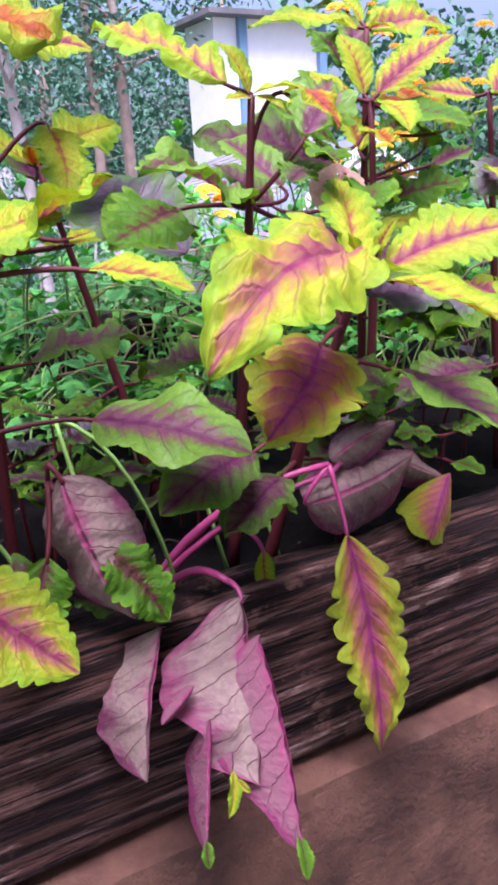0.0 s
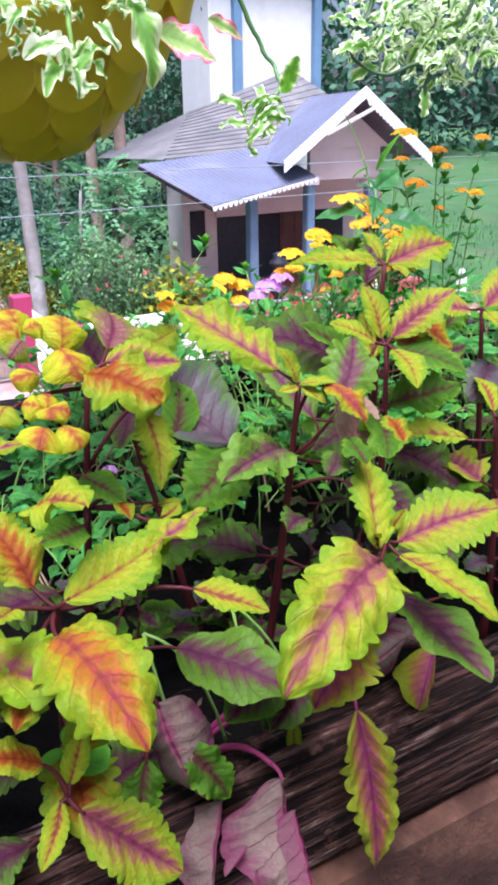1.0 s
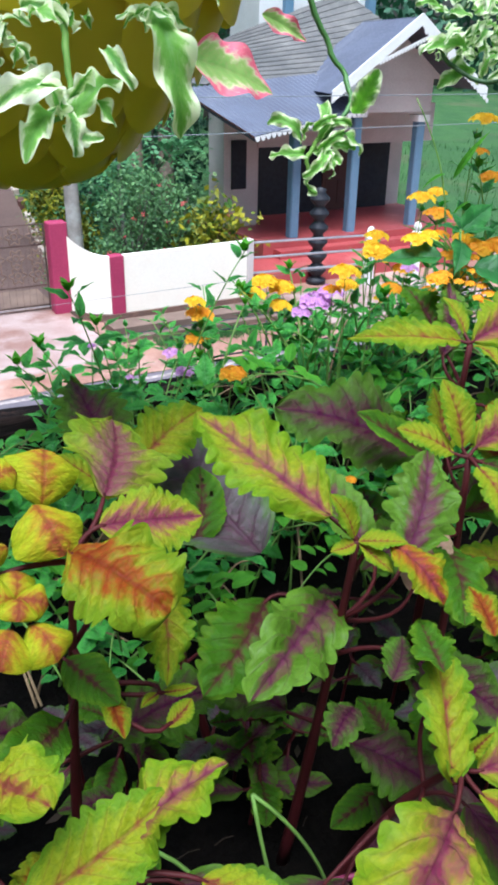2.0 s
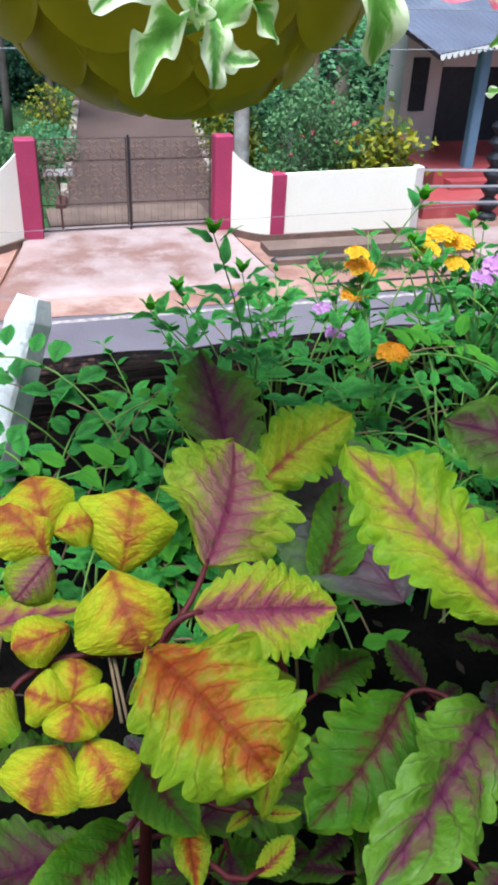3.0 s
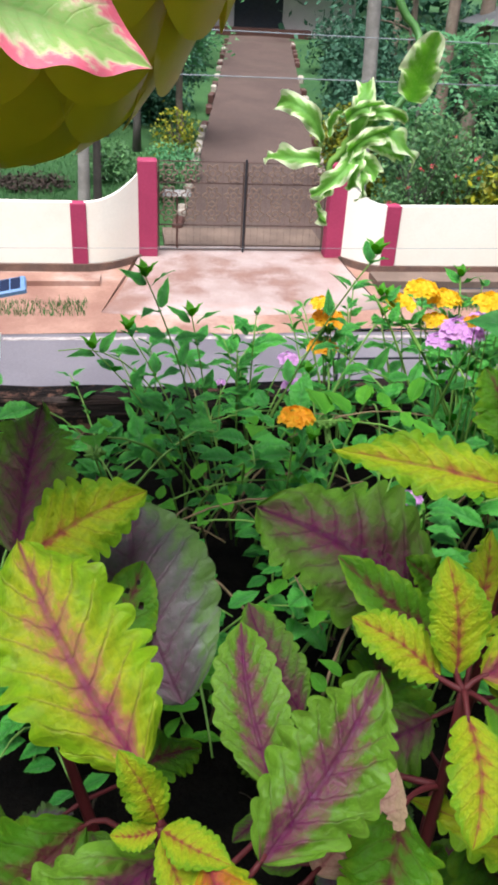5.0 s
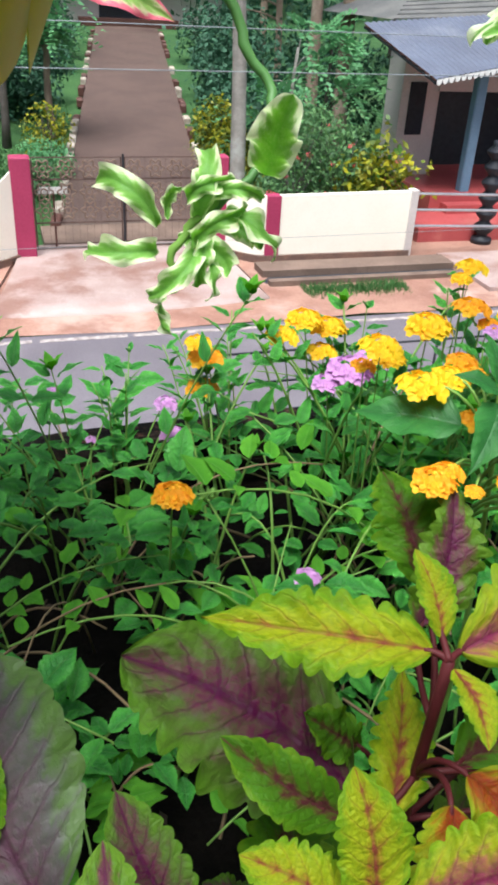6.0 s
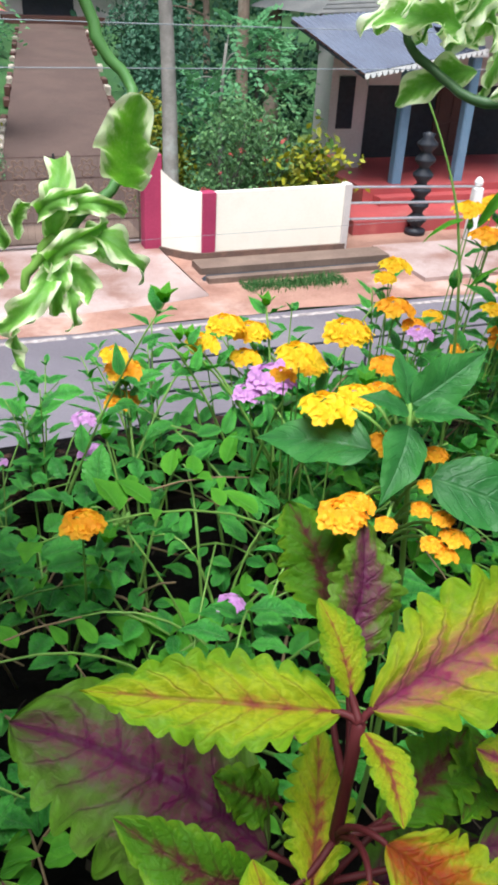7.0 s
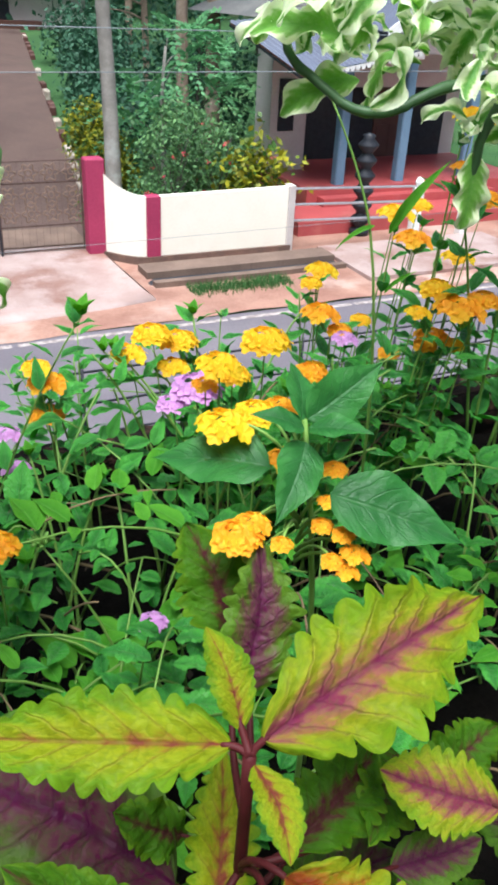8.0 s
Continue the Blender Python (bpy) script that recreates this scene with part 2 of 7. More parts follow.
PED_PINK = leafy("variegated_leaf_pink", 0.2, (0.3, 0.3, 0.1), [(0.0, (0.18, 0.36, 0.07)), (0.55, (0.30, 0.46, 0.12)), (0.74, (0.62, 0.60, 0.34)), (0.88, (0.76, 0.30, 0.32)), (1.0, (0.78, 0.16, 0.24))], wobble=0.5, see=0.3, quilt=0.2, net=0.0, freckle=0.2, spec=0.3)
STEM = plain("coleus_stem", (0.065, 0.009, 0.011), 0.6, spec=0.2)
STEM_PINK = plain("coleus_stem_pink", (0.27, 0.03, 0.10), 0.5)
STEM_GREEN = plain("lantana_stem", (0.18, 0.33, 0.06), 0.55)
STEM_DRY = plain("dry_stem", (0.22, 0.15, 0.08), 0.8)
STEM_MID = plain("variegated_young_stem", (0.08, 0.20, 0.05), 0.5)
STEM_DARK = plain("variegated_stem", (0.05, 0.11, 0.04), 0.5)
HEADS = {
    "yellow": plain("lantana_yellow", (0.95, 0.66, 0.012), 0.6, 0.1, see=0.4, island=0.7, c2=(0.94, 0.50, 0.01)),
    "orange": plain("lantana_orange", (0.95, 0.40, 0.01), 0.6, 0.1, see=0.4, island=0.7, c2=(0.92, 0.58, 0.02)),
    "pink": plain("lantana_pink", (0.70, 0.34, 0.72), 0.6, 0.1, see=0.35, island=0.5, c2=(0.70, 0.42, 0.70)),
}
BUD = plain("lantana_bud", (0.22, 0.42, 0.08), 0.6, island=0.5)
def wood(name, c1, c2, c3):
    """Weathered board: fibres drawn out along x, splits and pale worn ridges."""
    m, nt, b, _ = nodes_of(name)
    p = worldpos(nt)
    mp = nt.nodes.new("ShaderNodeMapping")
    mp.inputs["Scale"].default_value = (5, 70, 90)
    link(nt, p, mp.inputs[0])
    fib = noise_node(nt, mp.outputs[0], 1.6, 7, 0.65)
    fine = nt.nodes.new("ShaderNodeMapping")
    fine.inputs["Scale"].default_value = (9, 160, 300)
    link(nt, p, fine.inputs[0])
    hair = noise_node(nt, fine.outputs[0], 1.0, 6, 0.7)
    big = noise_node(nt, p, 14, 5, 0.65)
    col = mix(nt, remap(nt, fib, 0.44, 0.56), c1, c2)
    col = mix(nt, remap(nt, hair, 0.56, 0.62, 0.0, 0.35), col, tuple(0.6 * x for x in c3))
    col = mix(nt, math_node(nt, "MULTIPLY", remap(nt, fib, 0.555, 0.60), remap(nt, big, 0.47, 0.6)), col, c3)
    rot = noise_node(nt, p, 55, 6, 0.7)
    col = mix(nt, math_node(nt, "MULTIPLY", remap(nt, rot, 0.5, 0.62), remap(nt, big, 0.5, 0.58), clamp=True), col, (0.13, 0.066, 0.046))
    col = mix(nt, remap(nt, hair, 0.46, 0.42), col, (0.004, 0.003, 0.002))
    link(nt, col, b.inputs["Base Color"])
    b.inputs["Roughness"].default_value = 0.8
    b.inputs["Specular IOR Level"].default_value = 0.12
    bump(nt, b, math_node(nt, "ADD", fib, math_node(nt, "MULTIPLY", hair, 0.5)), 1.0, 0.008)
    return m


M_PLANK = wood("weathered_plank", (0.014, 0.0065, 0.005), (0.08, 0.037, 0.026), (0.40, 0.26, 0.21))
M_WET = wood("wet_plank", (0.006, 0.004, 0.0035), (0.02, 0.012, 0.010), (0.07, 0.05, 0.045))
# soil colour lowered to near black, to deepen the shade between leaves
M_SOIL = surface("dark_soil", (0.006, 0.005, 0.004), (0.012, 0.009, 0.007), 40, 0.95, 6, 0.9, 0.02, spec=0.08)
M_LEDGE = surface("stained_plaster", (0.150, 0.074, 0.046), (0.045, 0.022, 0.015), 18, 0.9, 7, 0.7, 0.01, (0.19, 0.115, 0.08), 0.8, spec=0.15)
M_PLASTER = surface("building_plaster", (0.5, 0.47, 0.42), (0.42, 0.39, 0.35), 1.5, 0.9, 20, 0.3)
M_WALLW = surface("cream_paint", (0.88, 0.84, 0.74), (0.87, 0.81, 0.70), 0.8, 0.8, 25, 0.15, 0.005, (0.66, 0.54, 0.42), 0.25, grit=0.12)
M_MAROON = surface("maroon_paint", (0.36, 0.035, 0.10), (0.32, 0.03, 0.09), 2, 0.7, 12, 0.2)
M_PLINTH = surface("stone_plinth", (0.20, 0.12, 0.09), (0.13, 0.085, 0.07), 3, 0.95, 8, 0.8, 0.03, (0.08, 0.07, 0.04), 0.6)
M_ROAD = surface("wet_asphalt", (0.165, 0.145, 0.165), (0.13, 0.112, 0.13), 0.7, 0.55, 40, 0.4, 0.01, (0.19, 0.17, 0.18), 0.5, spec=0.6)
M_LINE = surface("worn_road_paint", (0.46, 0.40, 0.38), (0.22, 0.18, 0.175), 9, 0.7, 12, 0.2)
M_DIRT = surface("wet_red_earth", (0.36, 0.20, 0.15), (0.24, 0.115, 0.085), 1.1, 0.7, 14, 0.5, 0.02, (0.46, 0.33, 0.28), 0.8, wet=0.5)
M_APRON = surface("washed_concrete", (0.42, 0.32, 0.30), (0.34, 0.235, 0.21), 1.5, 0.45, 20, 0.3, 0.01, (0.22, 0.115, 0.09), 0.9, wet=0.47)
M_CONC = surface("grey_concrete", (0.20, 0.135, 0.105), (0.135, 0.09, 0.07), 1.4, 0.85, 14, 0.4, 0.01, (0.085, 0.06, 0.042), 0.7)
M_DRIVE = surface("brown_driveway", (0.112, 0.07, 0.058), (0.088, 0.054, 0.046), 0.8, 0.7, 30, 0.4, 0.02, (0.10, 0.08, 0.06), 0.5)
M_GRASS = surface("grass_ground", (0.028, 0.085, 0.022), (0.045, 0.115, 0.028), 0.6, 0.95, 12, 0.8, 0.05, (0.10, 0.09, 0.05), 0.45)
M_BARKP = surface("pale_bark", (0.36, 0.33, 0.30), (0.24, 0.22, 0.20), 3, 0.9, 7, 0.8, 0.02, (0.50, 0.50, 0.48), 0.6)
M_BARKT = surface("tan_bark", (0.30, 0.22, 0.17), (0.22, 0.16, 0.12), 3, 0.9, 7, 0.8, 0.02, (0.40, 0.34, 0.28), 0.6)
M_BARKD = surface("dark_bark", (0.10, 0.085, 0.075), (0.07, 0.06, 0.05), 3, 0.9, 7, 0.8, 0.02)
M_RED = surface("red_floor", (0.42, 0.085, 0.085), (0.37, 0.07, 0.075), 1.5, 0.35, 20, 0.15, 0.005, (0.58, 0.22, 0.19), 0.5)
M_ROOFB = surface("blue_grey_sheet", (0.12, 0.135, 0.19), (0.10, 0.11, 0.155), 1.2, 0.5, 14, 0.2, 0.01, (0.20, 0.21, 0.25), 0.6)
M_TILE = surface("old_grey_tiles", (0.15, 0.145, 0.14), (0.10, 0.10, 0.10), 1.2, 0.8, 12, 0.5, 0.02, (0.22, 0.21, 0.20), 0.5)
M_HWALL = surface("house_cream_wall", (0.62, 0.56, 0.54), (0.56, 0.50, 0.48), 1.0, 0.85, 20, 0.2, 0.01, (0.40, 0.34, 0.33), 0.4)
M_WHITE = surface("white_paint", (0.82, 0.82, 0.80), (0.78, 0.78, 0.76), 3, 0.7, 20, 0.3, 0.01, (0.55, 0.52, 0.46), 0.3)
M_BLUE = surface("blue_column_paint", (0.16, 0.28, 0.40), (0.13, 0.24, 0.35), 2, 0.6, 16, 0.2)
# near black, the colour carries the shade of openings and recesses
M_DARK = surface("near_black_shade", (0.02, 0.025, 0.035), (0.03, 0.03, 0.035), 1, 0.8, 8, 0.2)
M_BROWN = surface("brown_door", (0.11, 0.045, 0.035), (0.085, 0.035, 0.03), 2, 0.6, 12, 0.3)
M_STEEL = plain("galvanised_steel", (0.55, 0.57, 0.60), 0.35, 0.2, metal=0.8, scale=15)
M_IRON = plain("black_iron", (0.02, 0.022, 0.03), 0.5, 0.3, scale=15)
M_GATE = plain("rusty_gate_iron", (0.12, 0.075, 0.062), 0.7, 0.35, scale=8)
M_WIRE = plain("wire", (0.22, 0.24, 0.26), 0.5, 0.2)


def pot_skin():
    m, nt, b, out = nodes_of("mustard_plastic")
    n = noise_node(nt, coords(nt), 12, 4)
    n2 = noise_node(nt, coords(nt), 160, 3)
    col = mix(nt, remap(nt, n, 0.35, 0.7), (0.74, 0.58, 0.012), (0.64, 0.48, 0.010))
    link(nt, col, b.inputs["Base Color"])
    b.inputs["Roughness"].default_value = 0.4
    bump(nt, b, n2, 0.1, 0.002)
    tr = nt.nodes.new("ShaderNodeBsdfTranslucent")
    link(nt, col, tr.inputs[0])
    ms = nt.nodes.new("ShaderNodeMixShader")
    ms.inputs[0].default_value = 0.35
    link(nt, b.outputs[0], ms.inputs[1])
    link(nt, tr.outputs[0], ms.inputs[2])
    link(nt, ms.outputs[0], out.inputs["Surface"])
    return m


M_POT = pot_skin()
FOL = {
    "forest": plain("forest_leaves", (0.06, 0.17, 0.09), 0.7, 0.3, see=0.15, island=0.8, c2=(0.018, 0.06, 0.035)),
    "mid": plain("shrub_leaves", (0.19, 0.38, 0.13), 0.6, 0.3, see=0.25, island=0.85, c2=(0.04, 0.10, 0.045)),
    "light": plain("feathery_leaves", (0.20, 0.48, 0.20), 0.6, 0.3, see=0.35, island=0.6, c2=(0.08, 0.24, 0.10)),
    "croton": plain("croton_leaves", (0.46, 0.41, 0.015), 0.5, 0.3, see=0.25, island=1.0, c2=(0.03, 0.11, 0.015)),
    "grass": plain("grass_blades", (0.055, 0.155, 0.04), 0.7, 0.3, see=0.2, island=0.8, c2=(0.05, 0.15, 0.03)),
    "red": plain("red_blossom", (0.60, 0.05, 0.08), 0.6, 0.2),
}


# ---------------------------------------------------------------- building blocks
class Geo:
    """Collects vertices, faces and (for leaves) texture places, and links them as one mesh."""

    def __init__(self):
        self.v, self.f, self.uv = [], [], []

    def add(self, vs, fs):
        k = len(self.v)
        self.v += [tuple(x) for x in vs]
        self.f += [tuple(i + k for i in q) for q in fs]
        return self

    def box(self, lo, hi, m=None):
        (a, b, c), (d, e, g) = lo, hi
        vs = [Vector(p) for p in ((a, b, c), (d, b, c), (d, e, c), (a, e, c), (a, b, g), (d, b, g), (d, e, g), (a, e, g))]
        if m:
            vs = [m @ p for p in vs]
        return self.add(vs, [(3, 2, 1, 0), (4, 5, 6, 7), (0, 1, 5, 4), (1, 2, 6, 5), (2, 3, 7, 6), (3, 0, 4, 7)])

    def tube(self, pts, radii, n=8, caps=True):
        pts = [Vector(p) for p in pts]
        if isinstance(radii, (int, float)):
            radii = [radii] * len(pts)
        k, side = len(self.v), None
        for i, p in enumerate(pts):
            d = (pts[min(i + 1, len(pts) - 1)] - pts[max(i - 1, 0)]).normalized()
            if side is None:
                side = d.cross(Vector((0.31, 0.2, 0.93) if abs(d.z) < 0.9 else (1, 0.1, 0))).normalized()
            side = (side - d * side.dot(d)).normalized()
            up = d.cross(side)
            for j in range(n):
                a = 2 * math.pi * j / n
                self.v.append(tuple(p + (side * math.cos(a) + up * math.sin(a)) * radii[i]))
        for i in range(len(pts) - 1):
            for j in range(n):
                q = (j + 1) % n
                self.f.append((k + i * n + j, k + i * n + q, k + (i + 1) * n + q, k + (i + 1) * n + j))
        if caps:
            self.f.append(tuple(k + j for j in reversed(range(n))))
            self.f.append(tuple(k + (len(pts) - 1) * n + j for j in range(n)))
        return self

    def lathe(self, at, rings, n=16):
        return self.tube([Vector(at) + Vector((0, 0, z)) for r, z in rings], [max(r, 0.0005) for r, z in rings], n)

    def mesh(self, name, mats, smooth=True):
        me = bpy.data.meshes.new(name)
        me.from_pydata(self.v, [], self.f)
        for m in (mats if isinstance(mats, (list, tuple)) else [mats]):
            me.materials.append(m)
        if self.uv:
            lay = me.uv_layers.new(name="UVMap")
            idx = np.empty(len(me.loops), dtype=np.int32)
            me.loops.foreach_get("vertex_index", idx)
            lay.data.foreach_set("uv", np.array(self.uv, dtype=np.float32)[idx].ravel())
        if smooth:
            me.polygons.foreach_set("use_smooth", [True] * len(me.polygons))
        me.update()
        return me


def thing(name, at, label, category, group="", kind=""):
    e = new(name)
    e.location = at
    e.empty_display_size = 0.05
    return tagged(e, label, category, group, kind)


def hang(name, me, parent, m=None, label=""):
    """Links a mesh as a part under a thing; the mesh (or the pose m) is in world places."""
    ob = new(name, me)
    if parent is not None:
        ob.parent = parent
        ob.matrix_parent_inverse = Matrix.Translation(-Vector(parent.get("base", parent.location)))
    if m is not None:
        ob.matrix_basis = m
    if label:
        ob["label"] = label
    return ob


def part(name, geo, mat, parent, label="", smooth=False):
    return hang(name, geo.mesh(name, mat, smooth), parent, None, label)


def solid(name, geo, mat, label, category, kind="", group="", smooth=False):
    return tagged(new(name, geo.mesh(name, mat, smooth)), label, category, group, kind)


def chamfered(g, lo, hi, c, m=None):
    """A box with its upright edges and top cut back by c."""
    (a, b, z0), (d, e, z1) = lo, hi
    ring = lambda s, z: [(a + c * s, b + 0, z), (d - c * s, b + 0, z), (d, b + c * s, z), (d, e - c * s, z), (d - c * s, e, z), (a + c * s, e, z), (a, e - c * s, z), (a, b + c * s, z)]
    top = [(x + (c if x < (a + d) / 2 else -c), y + (c if y < (b + e) / 2 else -c), z1) for x, y, z in ring(1, 0)]
    vs = [Vector(p) for p in ring(1, z0) + ring(1, z1 - c) + top]
    if m:
        vs = [m @ p for p in vs]
    fs = [tuple(reversed(range(8))), tuple(range(16, 24))]
    for k in (0, 8):
        fs += [(k + j, k + (j + 1) % 8, k + 8 + (j + 1) % 8, k + 8 + j) for j in range(8)]
    return g.add(vs, fs)


rng = random.Random(7)


def bez(a, b, c, n=8):
    a, b, c = Vector(a), Vector(b), Vector(c)
    return [a * (1 - t) ** 2 + b * 2 * t * (1 - t) + c * t * t for t in (i / n for i in range(n + 1))]


# ---------------------------------------------------------------- ground, road, forecourt
def rise(y):
    """Height of the land: level street, then a slope up through the yards."""
    if y < 17.3:
        return -0.26
    return -0.26 + 0.066 * (min(y, 70) - 17.3)


g = Geo()
xs = [-500, -200, -90, -45] + [-24 + 3 * i for i in range(22)] + [45, 60, 90, 200, 500]
ys = [-400, -150, -50, -10, 5, 12, 15, 17.3] + [18.5 + 2.5 * i for i in range(21)] + [90, 150, 300, 700]
for y in ys:
    for x in xs:
        lump = 0.0 if y < 17.5 else 0.25 * noise.noise(Vector((x * 0.2, y * 0.2, 0))) * min(1, (y - 17) / 6)
        g.v.append((x, y, rise(y) + lump - (0.0 if y < 17.5 else 0.06)))
n = len(xs)
g.f = [(j * n + i, j * n + i + 1, (j + 1) * n + i + 1, (j + 1) * n + i) for j in range(len(ys) - 1) for i in range(n - 1)]
solid("ground", g, M_GRASS, "green grassy ground that rises gently behind the street wall", "ground", "structure", smooth=True)

g = Geo().box((-60, 5.2, -0.30), (70, 12.92, -0.215))
solid("road", g, M_ROAD, "wet grey asphalt street with a worn white edge line", "road", "structure")
g = Geo()
x = -30.0
while x < 40:
    w = rng.uniform(1.2, 2.6)
    g.box((x, 12.66 + rng.uniform(-0.01, 0.01), -0.216), (x + w, 12.77, -0.211))
    x += w + rng.uniform(0.0, 0.12)
solid("road_line", g, M_LINE, "worn white line along the street edge", "road line", "structure")

# shoulder of red earth, uneven along the asphalt
g = Geo()
N = 90
for i in range(N + 1):
    x = -40 + 90 * i / N
    e = 12.92 + 0.22 * noise.noise(Vector((x * 0.5, 3, 0))) + 0.08 * noise.noise(Vector((x * 2.1, 9, 0)))
    for k, y in enumerate((e, e + 0.15, 13.6, 14.4, 15.2, 16.3, 17.4)):
        g.v.append((x, y, -0.207 + (0.012 + 0.02 * noise.noise(Vector((x, y, 0)))) * (k > 0)))
g.f = [(i * 7 + k, (i + 1) * 7 + k, (i + 1) * 7 + k + 1, i * 7 + k + 1) for i in range(N) for k in range(6)]
solid("shoulder", g, M_DIRT, "wet red earth shoulder beside the street", "roadside", "structure", smooth=True)

# forecourt in front of the gate: flared concrete ramp
g = Geo()
front = [(0.55, 13.75), (1.2, 13.65), (3.0, 13.6), (4.6, 13.75), (5.55, 13.95)]
back = [(1.35, 17.25), (2.2, 17.25), (3.3, 17.25), (4.4, 17.25), (5.3, 17.25)]
rows = 7
for r in range(rows):
    s = r / (rows - 1)
    for (ax, ay), (bx, by) in zip(front, back):
        flare = s ** 0.7
        g.v.append((ax + (bx - ax) * flare, ay + (by - ay) * s, -0.17 + 0.10 * s))
g.f = [(r * 5 + k, r * 5 + k + 1, (r + 1) * 5 + k + 1, (r + 1) * 5 + k) for r in range(rows - 1) for k in range(4)]
k = len(g.v)
g.v += [(x, y, -0.24) for x, y in front] + [(1.35, 17.25, -0.24), (5.3, 17.25, -0.24)]
g.f += [(k + i, k + i + 1, i + 1, i) for i in range(4)]
g.f += [(k, 0, (rows - 1) * 5, k + 5), (4, k + 4, k + 6, (rows - 1) * 5 + 4)]
solid("forecourt", g, M_APRON, "washed pinkish concrete ramp before the gate", "driveway apron", "structure", smooth=True)

# covered roadside drain before the right wall: slab, recess and kerb stones
g = Geo().box((5.75, 15.05, -0.24), (9.9, 15.62, -0.06)).box((5.75, 14.55, -0.24), (9.9, 14.72, -0.10))
solid("drain_kerb", g, M_CONC, "weathered concrete drain edging beside the wall", "drain", "structure")
# channel floor coloured near black for the shadow in the recess
g = Geo().box((5.7, 14.72, -0.235), (9.9, 15.05, -0.19))
solid("drain_channel", g, M_DARK, "open drain channel between concrete edgings, coloured dark for its shade", "drain", "structure")
g = Geo().box((9.95, 13.7, -0.24), (14.5, 15.9, -0.12))
solid("house_ramp", g, M_APRON, "pale concrete ramp from street to the house yard", "ramp", "structure")
g = Geo().box((-12, 15.1, -0.24), (0.5, 15.6, -0.10))
solid("drain_slab", g, M_DIRT, "earth-covered drain slab along the wall", "drain", "structure")


def blades(name, n, area, h, mat, label, lean=0.4):
    g = Geo()
    for _ in range(n):
        x, y, z = area()
        a, l = rng.uniform(0, 6.28), h * rng.uniform(0.5, 1.2)
        dx, dy, w = math.cos(a), math.sin(a), l * 0.08
        t = (x + dx * l * lean, y + dy * l * lean, z + l)
        g.add([(x - dy * w, y + dx * w, z), (x + dy * w, y - dx * w, z), t], [(0, 1, 2)])
    return solid(name, g, mat, label, "grass", "stuff")


blades("grass", 2600, lambda: (6.3 + 2.1 * rng.random(), 14.2 + 0.28 * rng.gauss(0, 0.6), -0.2), 0.11, FOL["grass"], "tuft of green grass on the drain edge")
blades("grass", 900, lambda: (rng.uniform(-2.5, 0.3), rng.uniform(13.6, 14.3), -0.2), 0.12, FOL["grass"], "grass patch on the red shoulder")


def lawn():
    y = 17.6 + 14 * rng.random() ** 1.6
    x = rng.uniform(-9, 1.6 + 0.149 * (y - 17.25))
    return x, y, rise(y) - 0.05


blades("grass", 16000, lawn, 0.15, FOL["grass"], "rough green grass on the yard slope")
blades("grass", 2500, lambda: (lambda y: (rng.uniform(17.5, 32), y, rise(y) - 0.05))(rng.uniform(18, 34)), 0.25, FOL["grass"], "green lawn beside the house")

# driveway up to the house at the top of the yard
g = Geo()
N = 16
for i in range(N + 1):
    s = i / N
    cx, cy = 3.75 + 4.95 * s, 17.25 + 33.2 * s
    z = max(rise(cy) + 0.05, -0.13 + 0.01 * s)
    g.v += [(cx - 1.72, cy, z), (cx, cy, z + 0.04), (cx + 1.72, cy, z)]
g.f = [(3 * i + k, 3 * i + k + 1, 3 * i + k + 4, 3 * i + k + 3) for i in range(N) for k in (0, 1)]
solid("driveway", g, M_DRIVE, "long brown paved driveway rising to a house", "driveway", "structure", smooth=True)
g = Geo().box((1.8, 17.3, -0.2), (5.2, 18.6, -0.055))
solid("threshold", g, M_CONC, "brown wet concrete strip behind the gate", "threshold", "structure")

# edging blocks along the driveway, white and brick by turns
M_CHALK = surface("worn_whitewash", (0.52, 0.45, 0.38), (0.30, 0.24, 0.19), 5, 0.9, 8, 0.4, 0.01, (0.14, 0.09, 0.07), 0.6)
edge_rng = random.Random(12)
for side in (-1, 1):
    for i in range(34):
        if edge_rng.random() < 0.3:
            continue
        white = edge_rng.random() < 0.45
        cy = 18.9 + 0.9 * i
        s = (cy - 17.25) / 33.2
        cx = 3.75 + 4.95 * s + side * 1.82
        g = Geo()
        chamfered(g, (-0.11, -0.36, -0.15), (0.11, 0.36, rng.uniform(0.08, 0.17)), 0.03, pose(cx, cy, rise(cy) + 0.04, 0, 0, -8.5 + rng.uniform(-3, 3)))
        solid("edging_block", g, M_CHALK if white else M_BROWN, "whitewashed edging block beside the driveway" if white else "brick-red edging block beside the driveway", "edging block", group="driveway edging")


# ---------------------------------------------------------------- street wall and gate
def sweep_wall(name, plan, z0, z1s, thick, mat, label):
    """A wall along plan points whose top follows z1s."""
    g = Geo()
    for (x, y), z1 in zip(plan, z1s):
        g.v += [(x, y, z0), (x, y + thick, z0), (x, y + thick, z1), (x, y, z1)]
    for i in range(len(plan) - 1):
        for k in range(4):
            q = (k + 1) % 4
            g.f.append((i * 4 + k, (i + 1) * 4 + k, (i + 1) * 4 + q, i * 4 + q))
    e = (len(plan) - 1) * 4
    g.f += [(0, 3, 2, 1), (e, e + 1, e + 2, e + 3)]
    bm = bmesh.new()
    me = g.mesh(name, mat)
    bm.from_mesh(me)
    bmesh.ops.recalc_face_normals(bm, faces=bm.faces)
    bm.to_mesh(me)
    bm.free()
    me.polygons.foreach_set("use_smooth", [False] * len(me.polygons))
    return tagged(new(name, me), label, "wall", "", "structure")


